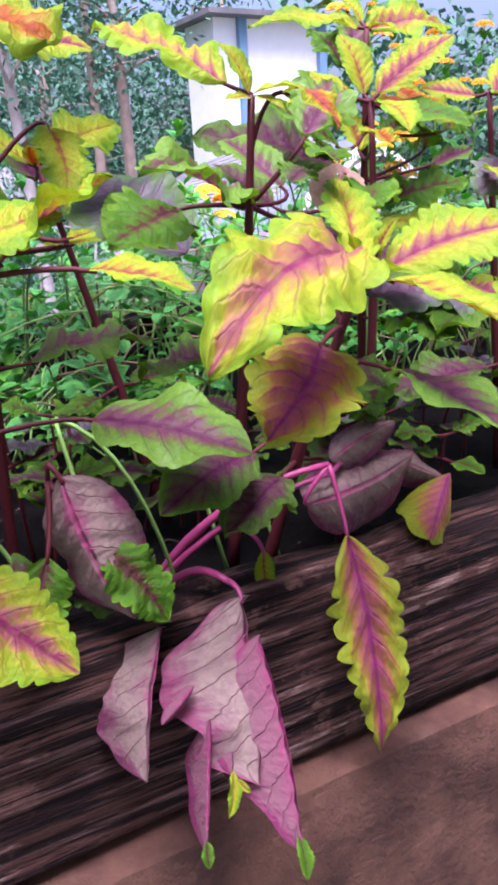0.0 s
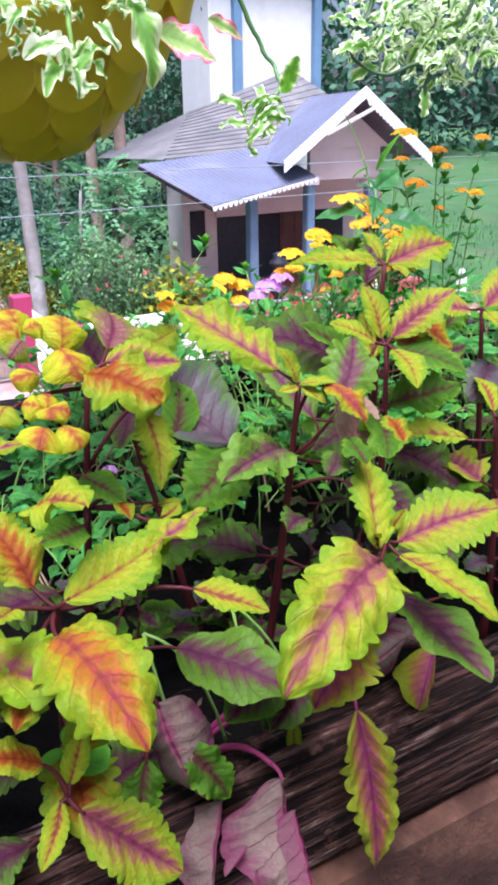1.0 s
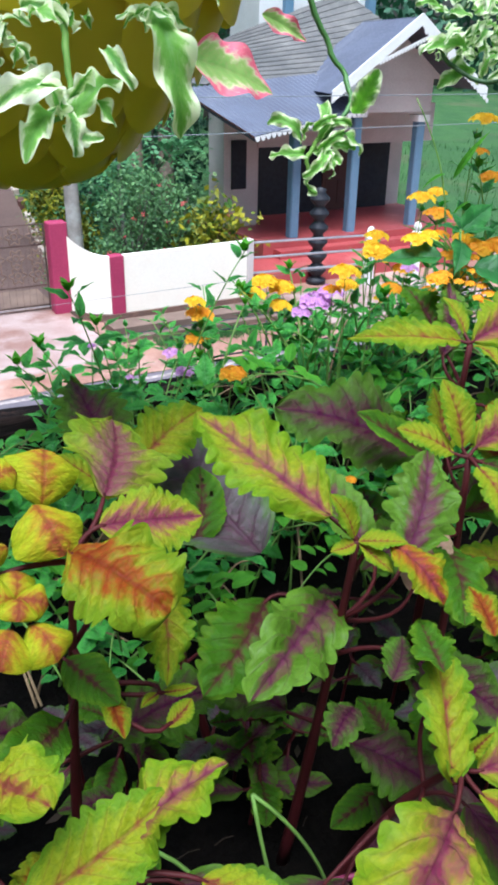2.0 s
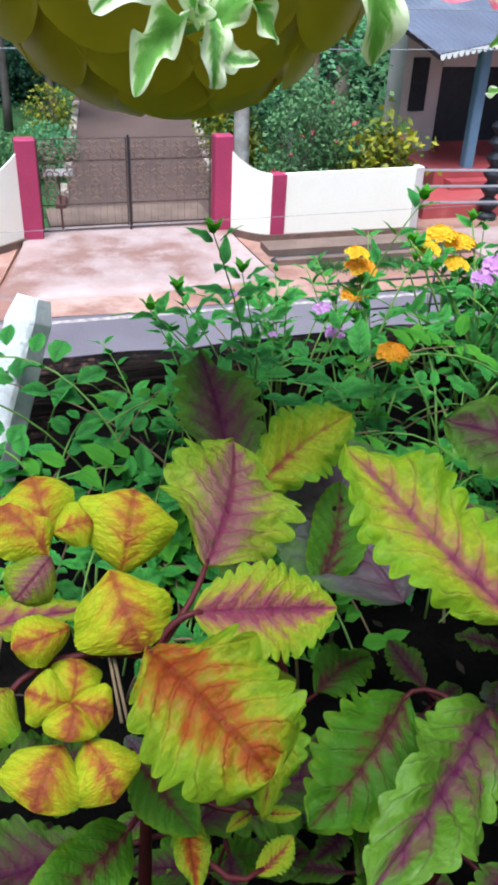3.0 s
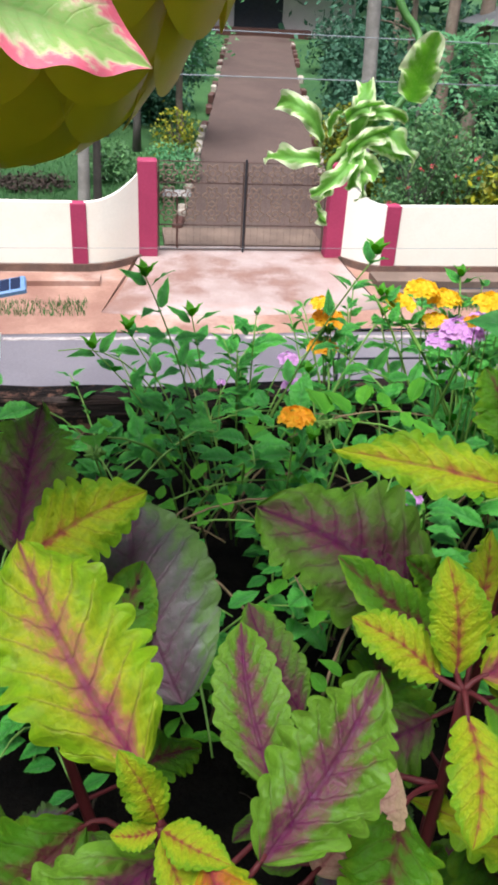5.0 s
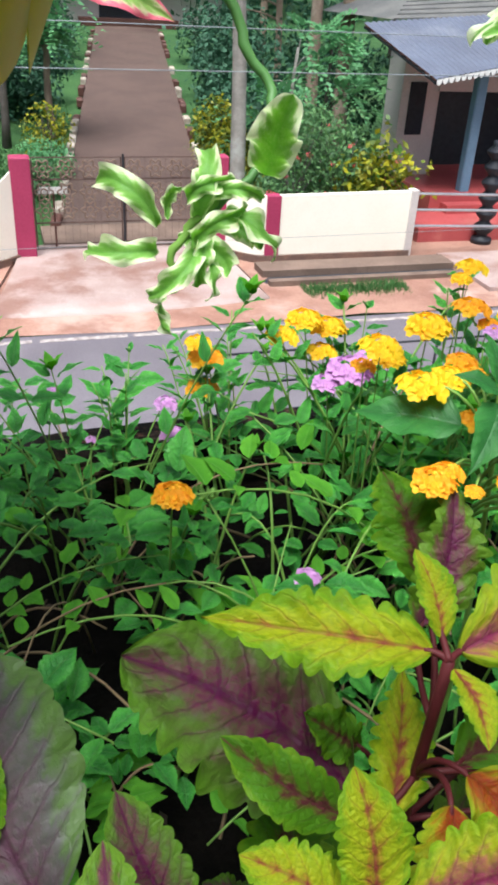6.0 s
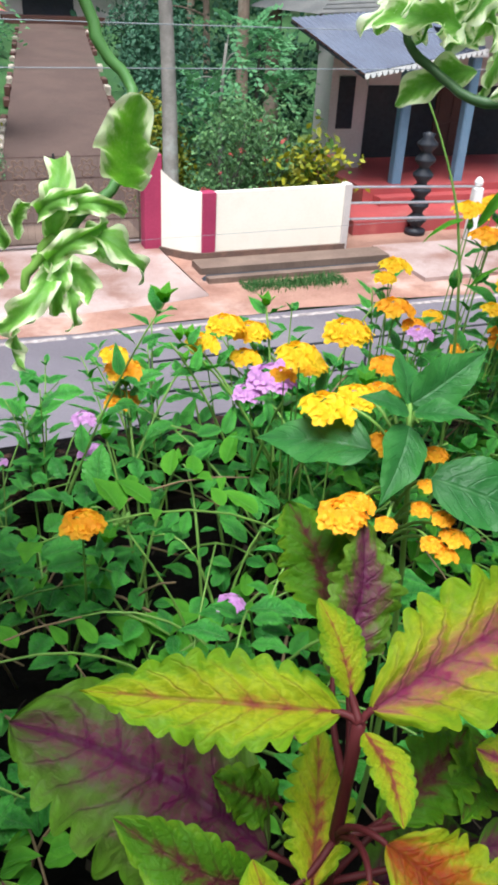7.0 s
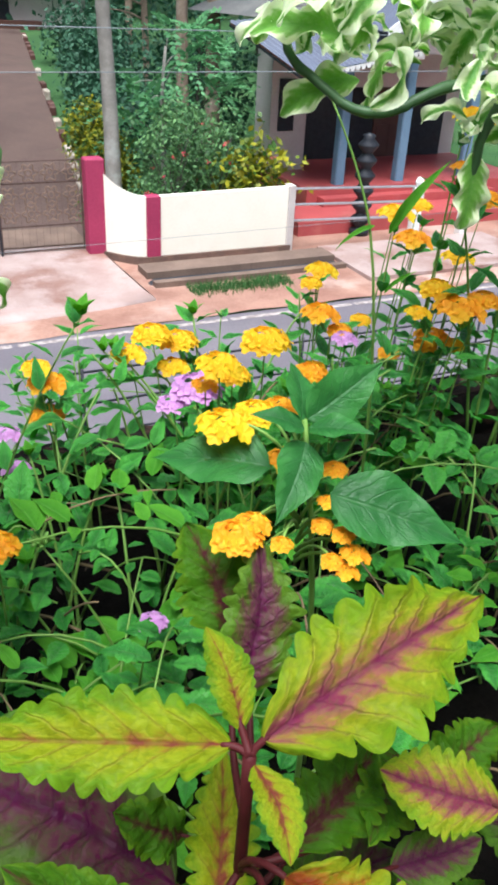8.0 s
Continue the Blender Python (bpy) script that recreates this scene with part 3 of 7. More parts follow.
def curved_plan(x0, x1, y0, y1, n=14):
    pts = []
    for i in range(n + 1):
        s = i / n
        pts.append((x0 + (x1 - x0) * s, y0 + (y1 - y0) * (1 - math.cos(s * math.pi / 2)) ** 1.0))
    return pts


sL = curved_plan(0.24, 1.32, 15.99, 16.66)
sR = curved_plan(6.10, 5.34, 15.99, 16.66)
upL = [1.1 + 0.48 * (i / 14) ** 2.2 for i in range(15)]
sweep_wall("wall_west", [(-14, 15.99), (0.02, 15.99)], -0.05, [1.1, 1.1], 0.14, M_WALLW, "cream-painted compound wall along the street")
sweep_wall("wall_west_sweep", sL, -0.05, upL, 0.14, M_WALLW, "curved cream wall end sweeping up to the gate post")
sweep_wall("wall_east", [(6.32, 15.99), (9.2, 15.99)], -0.05, [1.13, 1.17], 0.14, M_WALLW, "cream-painted compound wall along the street")
sweep_wall("wall_east_sweep", sR, -0.05, [1.13 + 0.42 * (i / 14) ** 2.2 for i in range(15)], 0.14, M_WALLW, "curved cream wall end sweeping up to the gate post")
for nm, plan in (("plinth_west", [(-14, 15.93), (0.24, 15.93)]), ("plinth_west_curve", [(x, y - 0.07) for x, y in sL]), ("plinth_east", [(6.1, 15.93), (9.3, 15.93)]), ("plinth_east_curve", [(x, y - 0.07) for x, y in sR])):
    sweep_wall(nm, plan, -0.27, [-0.05 + 0.02 * noise.noise(Vector((i, 0, 0))) for i in range(len(plan))], 0.28, M_PLINTH, "damp brown stone footing under the wall")
for x in (-3.1, 0.13, 6.21):
    g = Geo()
    chamfered(g, (x - 0.145, 15.95, -0.05), (x + 0.145, 16.19, 1.09 if x < 5 else 1.14), 0.012)
    solid("wall_pier", g, M_MAROON, "maroon-painted pier in the cream wall", "pier", "structure")
for x in (1.43, 5.24):
    g = Geo()
    chamfered(g, (x - 0.19, 16.58, -0.2), (x + 0.19, 16.90, 1.76), 0.02)
    solid("gate_post", g, M_MAROON, "square maroon gate post at the driveway", "gate post", group="gate posts")
g = Geo()
chamfered(g, (9.2, 15.95, -0.27), (9.36, 16.19, 1.2), 0.012)
solid("end_pier", g, M_HWALL, "pale plaster end pier of the cream wall", "pier", "structure")


def gate_leaf(x0, x1, y):
    e = thing("gate", ((x0 + x1) / 2, y, -0.1), "brown iron gate leaf with round rosettes, closed", "gate", "gate leaves")
    z0, z1 = -0.06, 1.70
    part("gate_frame", Geo().box((x0, y, z0), (x0 + 0.03, y + 0.03, z1)).box((x1 - 0.03, y, z0), (x1, y + 0.03, z1)).box((x0 + 0.03, y + 0.002, z0), (x1 - 0.03, y + 0.03, z0 + 0.03)).box((x0 + 0.03, y + 0.002, z1 - 0.02), (x1 - 0.03, y + 0.02, z1)), M_GATE, e)
    for z in (0.44, 1.27):
        part("cross_bar", Geo().box((x0 + 0.03, y - 0.004, z), (x1 - 0.03, y + 0.02, z + 0.028)), M_GATE, e)
    nb = 11
    bar = Geo().box((-0.002, 0.008, z0 + 0.03), (0.002, 0.012, z1 - 0.02)).mesh("bar", M_GATE, False)
    for i in range(nb):
        hang("bar", bar, e, Matrix.Translation((x0 + (x1 - x0) * (i + 1) / (nb + 1), y, 0)))
    loop = [2 * math.pi * k / 48 for k in range(49)]
    lobed = lambda r, d: [Vector(((r + d * math.cos(6 * a)) * math.cos(a), 0, (r + d * math.cos(6 * a)) * math.sin(a))) for a in loop]
    ring = Geo().tube(lobed(0.145, 0.035), 0.016, 5, False).tube(lobed(0.06, 0.0), 0.014, 5, False)
    rm = ring.mesh("rosette", M_GATEP)
    for z in (0.70, 1.05, 1.48):
        for i in range(4):
            hang("rosette", rm, e, Matrix.Translation((x0 + (x1 - x0) * (i + 0.5) / 4, y - 0.012, z)), "round scrolled rosette")
    return e


M_GATEP = plain("pale_rust_scroll", (0.215, 0.145, 0.11), 0.7, 0.3, scale=8)
gate_leaf(1.64, 3.36, 16.95)
gate_leaf(3.40, 5.06, 16.95)
g = Geo().tube([(3.38, 16.9, -0.1), (3.38, 16.9, 1.76)], 0.022)
solid("gate_bolt", g, M_IRON, "dark upright bolt where the gate leaves meet", "gate bolt")
plate = thing("name_plate", (2.02, 17.05, -0.2), "small white name plate on a brown stake by the gate", "plate")
part("stake", Geo().box((2.01, 17.05, -0.25), (2.05, 17.08, 1.02)), M_BROWN, plate)
part("plate", Geo().box((1.74, 17.02, 1.0), (2.3, 17.048, 1.125)), M_WHITE, plate)

# rails to the right of the wall
for x in (12.55, 13.95, 17.0):
    g = Geo()
    chamfered(g, (x - 0.11, 15.9, -0.25), (x + 0.11, 16.12, 1.0), 0.03)
    g.lathe((x, 16.01, 1.0), [(0.05, 0), (0.09, 0.05), (0.1, 0.12), (0.06, 0.2), (0.0, 0.23)], 10)
    solid("rail_post", g, M_WHITE, "short white masonry post with rounded cap", "post", group="white rail posts")
for z in (0.38, 0.72, 1.05):
    g = Geo().tube([(9.36, 16.05, z + 0.06), (12.5, 16.05, z - 0.04)], 0.028)
    solid("rail_pipe", g, M_STEEL, "horizontal galvanised pipe between wall and white post", "rail", group="pipe rails")

# overhead wires on two poles beyond the view
for x in (-30, 30):
    g = Geo().tube([(x, 14.0 + 0.02 * x, -0.3), (x, 14.0 + 0.02 * x, 6.5)], [0.13, 0.09], 10)
    solid("utility_pole", g, M_CONC, "grey concrete utility pole beside the street", "pole", group="utility poles", smooth=True)
for z0, z1, y, r in ((3.62, 3.68, 14.0, 0.008), (4.30, 4.22, 14.0, 0.008), (0.95, 1.0, 14.0, 0.004)):
    g = Geo().tube([(x, y + 0.02 * x, z0 + (z1 - z0) * (x + 10) / 30 - 0.12 * math.sin(math.pi * (x + 30) / 60)) for x in range(-30, 31, 5)], r, 5)
    solid("overhead_wire", g, M_WIRE, "thin slack wire strung along the street", "wire", group="overhead wires")


# ---------------------------------------------------------------- house across the street
house = thing("house", (12.5, 20, 0.1), "small cream house with red floor, blue posts and blue-grey roofs", "house")


def slab(geo, corners, t):
    """A sloping sheet of thickness t through four corners."""
    c = [Vector(p) for p in corners]
    nn = (c[1] - c[0]).cross(c[3] - c[0]).normalized() * t
    return geo.add(c + [p - nn for p in c], [(0, 1, 2, 3), (7, 6, 5, 4), (0, 4, 5, 1), (1, 5, 6, 2), (2, 6, 7, 3), (3, 7, 4, 0)])


def corrugated(geo, a, b, c, d, n, h):
    """A ribbed roof sheet: a-b is the low edge, d-c the high one."""
    a, b, c, d = map(Vector, (a, b, c, d))
    nn = (b - a).cross(d - a).normalized()
    for i in range(2 * n + 1):
        s = i / (2 * n)
        off = nn * (h if i % 2 else 0)
        geo.v += [tuple(a.lerp(b, s) + off), tuple(d.lerp(c, s) + off)]
    k = len(geo.v) - 2 * (2 * n + 1)
    geo.f += [(k + 2 * i, k + 2 * i + 2, k + 2 * i + 3, k + 2 * i + 1) for i in range(2 * n)]
    return geo


def scallops(a, b, n, drop, mat, parent):
    a, b = Vector(a), Vector(b)
    g = Geo()
    w = (b - a) / n
    for i in range(n):
        p = a + w * i
        g.add([p, p + w, p + w * 0.85 - Vector((0, 0, drop * 0.7)), p + w * 0.5 - Vector((0, 0, drop)), p + w * 0.15 - Vector((0, 0, drop * 0.7))], [(0, 1, 2, 3, 4)])
        o = Vector((0, -0.012, 0))
        g.add([p + o, p + w + o, p + w * 0.85 - Vector((0, 0, drop * 0.7)) + o, p + w * 0.5 - Vector((0, 0, drop)) + o, p + w * 0.15 - Vector((0, 0, drop * 0.7)) + o], [(4, 3, 2, 1, 0)])
    part("scalloped_trim", g, mat, parent, "white scalloped trim along the eave")


part("floor_slab", Geo().box((10.0, 16.9, -0.25), (17.2, 18.4, 0.12)).box((11.0, 18.4, -0.25), (18.0, 22.1, 0.5)), M_RED, house, "polished red cement floor")
part("red_step", Geo().box((11.3, 18.05, 0.12), (16.6, 18.4, 0.32)), M_RED, house)
# walls of the ground floor; dark panels stand for the shaded veranda behind the posts
part("wall", Geo().box((10.98, 20.6, 0.5), (11.15, 21.5, 3.9)).box((11.15, 20.6, 0.5), (12.0, 20.8, 3.9)), M_HWALL, house, "pale plaster wall")
part("wall", Geo().box((12.0, 21.9, 0.5), (18.0, 22.1, 3.6)).box((12.0, 20.8, 0.5), (12.15, 22.1, 3.6)), M_HWALL, house)
part("wall_band", Geo().box((12.0, 20.55, 2.55), (18.0, 20.75, 3.6)), M_HWALL, house, "pale band over the veranda")
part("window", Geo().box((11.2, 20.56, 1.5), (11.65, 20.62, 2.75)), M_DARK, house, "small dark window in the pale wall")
part("dark_screen", Geo().box((12.16, 21.75, 0.5), (14.9, 21.81, 2.4)).box((16.0, 21.75, 0.5), (17.4, 21.81, 2.4)), M_DARK, house, "dark panel for the shaded back of the veranda")
door = part("door", Geo().box((14.95, 21.77, 0.5), (15.95, 21.83, 2.5)), M_BROWN, house, "brown panelled door")
part("door_panel", Geo().box((15.05, 21.75, 0.7), (15.4, 21.77, 1.4)).box((15.5, 21.75, 0.7), (15.85, 21.77, 1.4)).box((15.05, 21.75, 1.6), (15.4, 21.77, 2.35)).box((15.5, 21.75, 1.6), (15.85, 21.77, 2.35)), M_BROWN, door)


def column(x, y, z0, z1):
    g = Geo()
    chamfered(g, (x - 0.13, y - 0.13, z0), (x + 0.13, y + 0.13, z1), 0.03)
    c = part("column", g, M_BLUE, house, "blue-painted square column")
    part("base_block", Geo().box((x - 0.18, y - 0.18, z0), (x + 0.18, y + 0.18, z0 + 0.2)), M_BLUE, c)
    part("capital", Geo().box((x - 0.2, y - 0.2, z1 - 0.05), (x + 0.2, y + 0.2, z1 + 0.12)), M_WHITE, c, "white capital")


column(12.05, 18.75, 0.12, 3.3)
column(13.9, 18.8, 0.12, 3.45)
column(16.05, 18.87, 0.12, 3.3)
# lower porch roof
eL, eR = (10.25, 17.6, 3.12), (13.75, 18.2, 3.62)
bL, bR = (9.75, 20.6, 4.0), (13.75, 20.6, 4.35)
part("porch_roof", corrugated(Geo(), eL, eR, bR, bL, 26, 0.035), M_ROOFB, house, "blue-grey corrugated porch roof")
# underside coloured near black for the shade below the roof
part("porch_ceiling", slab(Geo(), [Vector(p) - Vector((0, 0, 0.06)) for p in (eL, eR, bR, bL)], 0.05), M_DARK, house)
scallops(eL, eR, 22, 0.13, M_WHITE, house)
scallops(bL, eL, 12, 0.05, M_BROWN, house)
# gable portico
apex, nL, nR = Vector((15.0, 17.9, 5.72)), Vector((12.55, 18.0, 4.0)), Vector((17.4, 17.9, 4.05))
back = Vector((1.3, 4.2, 0))
part("gable_roof", corrugated(Geo(), nL, nL + back, apex + back, apex, 18, 0.03), M_ROOFB, house, "blue-grey gable roof")
part("gable_roof", corrugated(Geo(), nR + back, nR, apex, apex + back, 18, 0.03), M_ROOFB, house)
for p, q in ((nL, apex), (apex, nR)):
    d = (q - p).normalized()
    g = Geo()
    slab(g, [p + Vector((0, -0.05, 0.06)), q + Vector((0, -0.05, 0.06)), q + Vector((0, -0.05, -0.22)), p + Vector((0, -0.05, -0.22))], -0.05)
    part("barge_board", g, M_WHITE, house, "white barge board of the gable")
iL, iR, iA = nL + Vector((1.0, 0.5, -0.25)), nR + Vector((0.1, 0.5, -0.25)), apex + Vector((0.5, 0.5, -0.3))
part("gable_wall", slab(Geo(), [(13.9, 18.75, 3.5), (16.3, 18.75, 3.5), (16.3, 18.75, 4.3), (13.9, 18.75, 4.3)], 0.15).add([(13.6, 18.7, 4.3), (16.6, 18.7, 4.3), (15.15, 18.7, 5.3)], [(0, 1, 2)]), M_HWALL, house, "cream gable wall over the portico")
scallops(nL + Vector((1.25, -0.12, 0.72)), apex + Vector((0.35, -0.12, -0.35)), 18, 0.12, M_WHITE, house)
scallops(apex + Vector((0.0, -0.12, -0.25)), nR + Vector((0, -0.12, -0.22)), 20, 0.12, M_WHITE, house)
# main tiled roof behind, in courses
mL, mR, mA, mB = Vector((10.6, 20.8, 4.1)), Vector((18.5, 20.8, 4.5)), Vector((17.0, 24.2, 6.6)), Vector((13.2, 24.2, 5.35))
g = Geo()
rowsn = 14
for i in range(rowsn):
    s0, s1 = i / rowsn, (i + 1) / rowsn
    a, b, c, d = mL.lerp(mB, s0), mR.lerp(mA, s0), mR.lerp(mA, s1), mL.lerp(mB, s1)
    up = Vector((0, 0, 0.028))
    part("tile_course", Geo().add([a + up, b + up, c, d, a, b], [(0, 1, 2, 3), (4, 5, 1, 0)]), M_TILE, house)
part("roof_side", Geo().add([mL, mB, mL + Vector((-0.5, 3.6, 0))], [(0, 1, 2)]), M_TILE, house)
# upper storey, white with a blue post
part("upper_wall", Geo().box((14.05, 24.3, 3.5), (18.0, 26.2, 9.6)), M_WHITE, house, "white upper storey wall")
for x in (14.85, 17.9):
    part("upper_post", Geo().box((x, 24.1, 5.2), (x + 0.28, 24.35, 9.6)), M_BLUE, house, "pale blue upper post")
part("roof", Geo().box((13.6, 23.7, 9.6), (18.6, 26.8, 9.75)), M_TILE, house)

rings = [(0.24, 0), (0.24, 0.12), (0.12, 0.16)]
for k in range(6):
    rings += [(0.12, 0.20 + 0.33 * k), (0.235, 0.33 + 0.33 * k), (0.235, 0.38 + 0.33 * k), (0.12, 0.49 + 0.33 * k)]
g = Geo().lathe((11.55, 16.75, -0.2), rings + [(0.15, 2.22), (0.0, 2.27)], 12)
solid("stacked_pillar", g, M_IRON, "black turned pillar of stacked rings before the porch", "pillar", smooth=True)

# house at the head of the driveway
far = thing("far_house", (9.0, 52, 1.9), "low shaded house front at the top of the driveway", "house")
part("wall", Geo().box((4.5, 52, 1.8), (14.5, 56, 5.2)), M_HWALL, far)
# a flat dark box on the wall imitates the shaded porch depth
part("doorway", Geo().box((7.4, 51.9, 2.3), (10.2, 52.0, 4.6)), M_DARK, far, "dark panel standing in for the shade in the open porch")
part("plinth", Geo().box((6.2, 51.2, 1.7), (11.8, 52, 2.35)), M_BROWN, far)
part("roof", slab(Geo(), [(3.8, 50.6, 4.8), (15.2, 50.6, 4.8), (15.2, 54, 6.6), (3.8, 54, 6.6)], 0.15), M_TILE, far)


# ---------------------------------------------------------------- trees and shrubs beyond the street
def spray(g, c, spread, n, size, droop=0.3):
    """Small pointed leaves scattered in a clump round c."""
    for _ in range(n):
        d = Vector((rng.gauss(0, 1), rng.gauss(0, 1), rng.gauss(0, 0.8)))
        p = Vector(c) + d * spread * 0.5
        a = Vector((rng.uniform(-1, 1), rng.uniform(-1, 1), rng.uniform(-0.8, 0.4) - droop)).normalized() * size * rng.uniform(0.6, 1.3)
        s = a.cross(Vector((rng.uniform(-1, 1), rng.uniform(-1, 1), 1))).normalized() * size * 0.26
        g.add([p, p + a * 0.5 + s, p + a, p + a * 0.5 - s], [(0, 1, 2, 3)])


def fronds(g, c, n, length, size):
    """Feathery compound leaves radiating from c."""
    for _ in range(n):
        az, el = rng.uniform(0, 6.28), rng.uniform(-0.6, 0.9)
        d = Vector((math.cos(az) * math.cos(el), math.sin(az) * math.cos(el), math.sin(el)))
        side = d.cross(Vector((0, 0, 1))).normalized()
        L = length * rng.uniform(0.7, 1.1)
        for k in range(9):
            s = (k + 1) / 9
            p = Vector(c) + d * L * s - Vector((0, 0, 0.35 * L * s * s))
            for q in (-1, 1):
                e = (side * q * 0.9 + d * 0.5).normalized() * size * (1.1 - 0.5 * s)
                w = d * size * 0.24 + Vector((0, 0, size * rng.uniform(-0.2, 0.2)))
                g.add([p, p + e * 0.5 + w, p + e, p + e * 0.5 - w], [(0, 1, 2, 3)])


def tree(x, y, r, top, bark, label, clumps, leaf, mat, lean=(0, 0), crown0=0.55, feather=False, width=2.2):
    z0 = rise(y) - 0.3
    t = thing("tree", (x, y, z0), label, "tree")
    pts = [Vector((x + lean[0] * s + 0.06 * math.sin(5 * s + x), y + lean[1] * s, z0 + (top - z0) * s)) for s in (i / 8 for i in range(9))]
    g = Geo().tube(pts, [r * (1.25 if i == 0 else 1 - 0.55 * i / 8) for i in range(9)], 10)
    c, joints = Geo(), []
    for i in range(clumps):
        s = crown0 + (1 - crown0) * (i + rng.random()) / clumps
        p = pts[0].lerp(pts[-1], s)
        a, rad = rng.uniform(0, 6.28), width * rng.uniform(0.35, 1.0) * (1.15 - 0.5 * s)
        q = p + Vector((math.cos(a) * rad, math.sin(a) * rad, rng.uniform(0.1, 0.7)))
        g.tube(bez(p, p.lerp(q, 0.5) + Vector((0, 0, 0.25)), q, 4), [r * 0.3, r * 0.25, r * 0.2, r * 0.14, r * 0.08], 5)
        if feather:
            fronds(c, q, 7, leaf * 5, leaf)
        else:
            spray(c, q, width * 0.55, 74, leaf * 0.72)
    part("trunk", g, bark, t, smooth=True)
    part("crown", c, mat, t)
    return t


tree(6.17, 18.5, 0.19, 9.5, M_BARKP, "tall tree with a smooth pale grey trunk behind the wall", 16, 0.3, FOL["forest"], (-0.25, 0.3), 0.7)
tree(0.08, 18.5, 0.14, 9.0, M_BARKP, "slim tree with mottled pale bark behind the wall", 14, 0.28, FOL["forest"], (0.12, 0.2), 0.7)
tree(0.34, 18.9, 0.10, 8.0, M_BARKD, "thin dark tree trunk beside a pale one", 10, 0.26, FOL["forest"], (0.1, 0.3), 0.7)
tree(9.94, 24.0, 0.2, 11.5, M_BARKT, "tall tree with tan bark and high crown", 16, 0.32, FOL["forest"], (-0.1, 0.3), 0.62)
tree(10.87, 24.0, 0.24, 12.5, M_BARKT, "tall tree with patchy tan and pale bark", 16, 0.32, FOL["forest"], (-0.2, 0.3), 0.62)
tree(-3.0, 18.3, 0.13, 9.0, M_BARKD, "dark slender tree behind the street wall", 12, 0.26, FOL["forest"], (-0.2, 0.2), 0.65)
tree(1.3, 25.5, 0.12, 9.0, M_BARKD, "slender mossy tree in the yard", 12, 0.26, FOL["forest"], (0.3, 0.3), 0.6)
tree(0.4, 27.0, 0.11, 9.0, M_BARKT, "slender tree with light bark in the yard", 12, 0.26, FOL["forest"], (0.2, 0.3), 0.6)
tree(2.72, 26.5, 0.13, 4.1, M_BARKT, "young feathery-leaved tree beside the driveway", 16, 0.23, FOL["light"], (0.0, 0.0), 0.56, True, 0.85)
tree(7.7, 19.7, 0.07, 3.5, M_BARKP, "feathery light green tree over the shrubs", 9, 0.21, FOL["light"], (0.1, 0.0), 0.35, True, 1.2)
tree(9.1, 20.8, 0.07, 3.4, M_BARKD, "feathery light green tree near the house", 9, 0.21, FOL["light"], (-0.1, 0.0), 0.35, True, 1.1)
for i in range(22):
    y = rng.uniform(28, 48)
    sx = rng.choice((-1, 1))
    x = 3.75 + 4.95 * (y - 17.25) / 33.2 + sx * rng.uniform(4.8, 16)
    if x > 11.5 and y < 32:
        y += 8
    tree(x, y, rng.uniform(0.1, 0.2), rng.uniform(9, 14), rng.choice((M_BARKD, M_BARKT, M_BARKP, M_BARKD)), "tree in the shady wood behind the yards", 16, 0.4, FOL["forest"], (rng.uniform(-0.6, 0.6), 0.2), rng.uniform(0.3, 0.5), False, 3.0)
# far wood closes the view
g = Geo()
for i in range(420):
    a = -60 + 140 * i / 420 + rng.uniform(-1, 1)
    yy = rng.uniform(54, 72)
    for k in range(4):
        spray(g, (a, yy, rise(yy) + rng.uniform(0.3, 15)), 3.4, 13, 1.1)
solid("far_wood", g, FOL["forest"], "dense dark green wood in the distance", "wood", "stuff")


def shrub(name, x, y, w, d, h, n, leaf, mat, label, z0=None, blossoms=0):
    z0 = rise(y) - 0.05 if z0 is None else z0
    t = thing(name, (x, y, z0), label, "shrub")
    g, c = Geo(), Geo()
    for i in range(9):
        a = rng.uniform(0, 6.28)
        q = Vector((x + math.cos(a) * w * 0.3, y + math.sin(a) * d * 0.3, z0 + h * rng.uniform(0.5, 0.85)))
        g.tube(bez((x + rng.uniform(-0.1, 0.1), y, z0 - 0.05), (x, y, z0 + h * 0.4), q, 5), [0.03, 0.027, 0.023, 0.018, 0.014, 0.009], 5)
    for _ in range(n):
        while True:
            u = Vector((rng.uniform(-1, 1), rng.uniform(-1, 1), rng.uniform(-1, 1)))
            if 0.35 < u.length < 1:
                break
        k = 1 + 0.25 * noise.noise(u * 2 + Vector((x, y, 0)))
        spray(c, (x + u.x * w * 0.5 * k, y + u.y * d * 0.5 * k, z0 + h * 0.52 + u.z * h * 0.5 * k), leaf * 2.2, 14, leaf)
    part("branch_frame", g, M_BARKD, t, smooth=True)
    part("foliage", c, mat, t)
    for _ in range(blossoms):
        u = Vector((rng.uniform(-1, 1), -rng.uniform(0.5, 1), rng.uniform(-0.6, 0.8))).normalized()
        p = (x + u.x * w * 0.5, y + u.y * d * 0.55, z0 + h * 0.52 + u.z * h * 0.45)
        b = Geo()
        spray(b, p, 0.04, 10, 0.06, 0)
        part("blossom", b, FOL["red"], t, "red blossom")
    return t


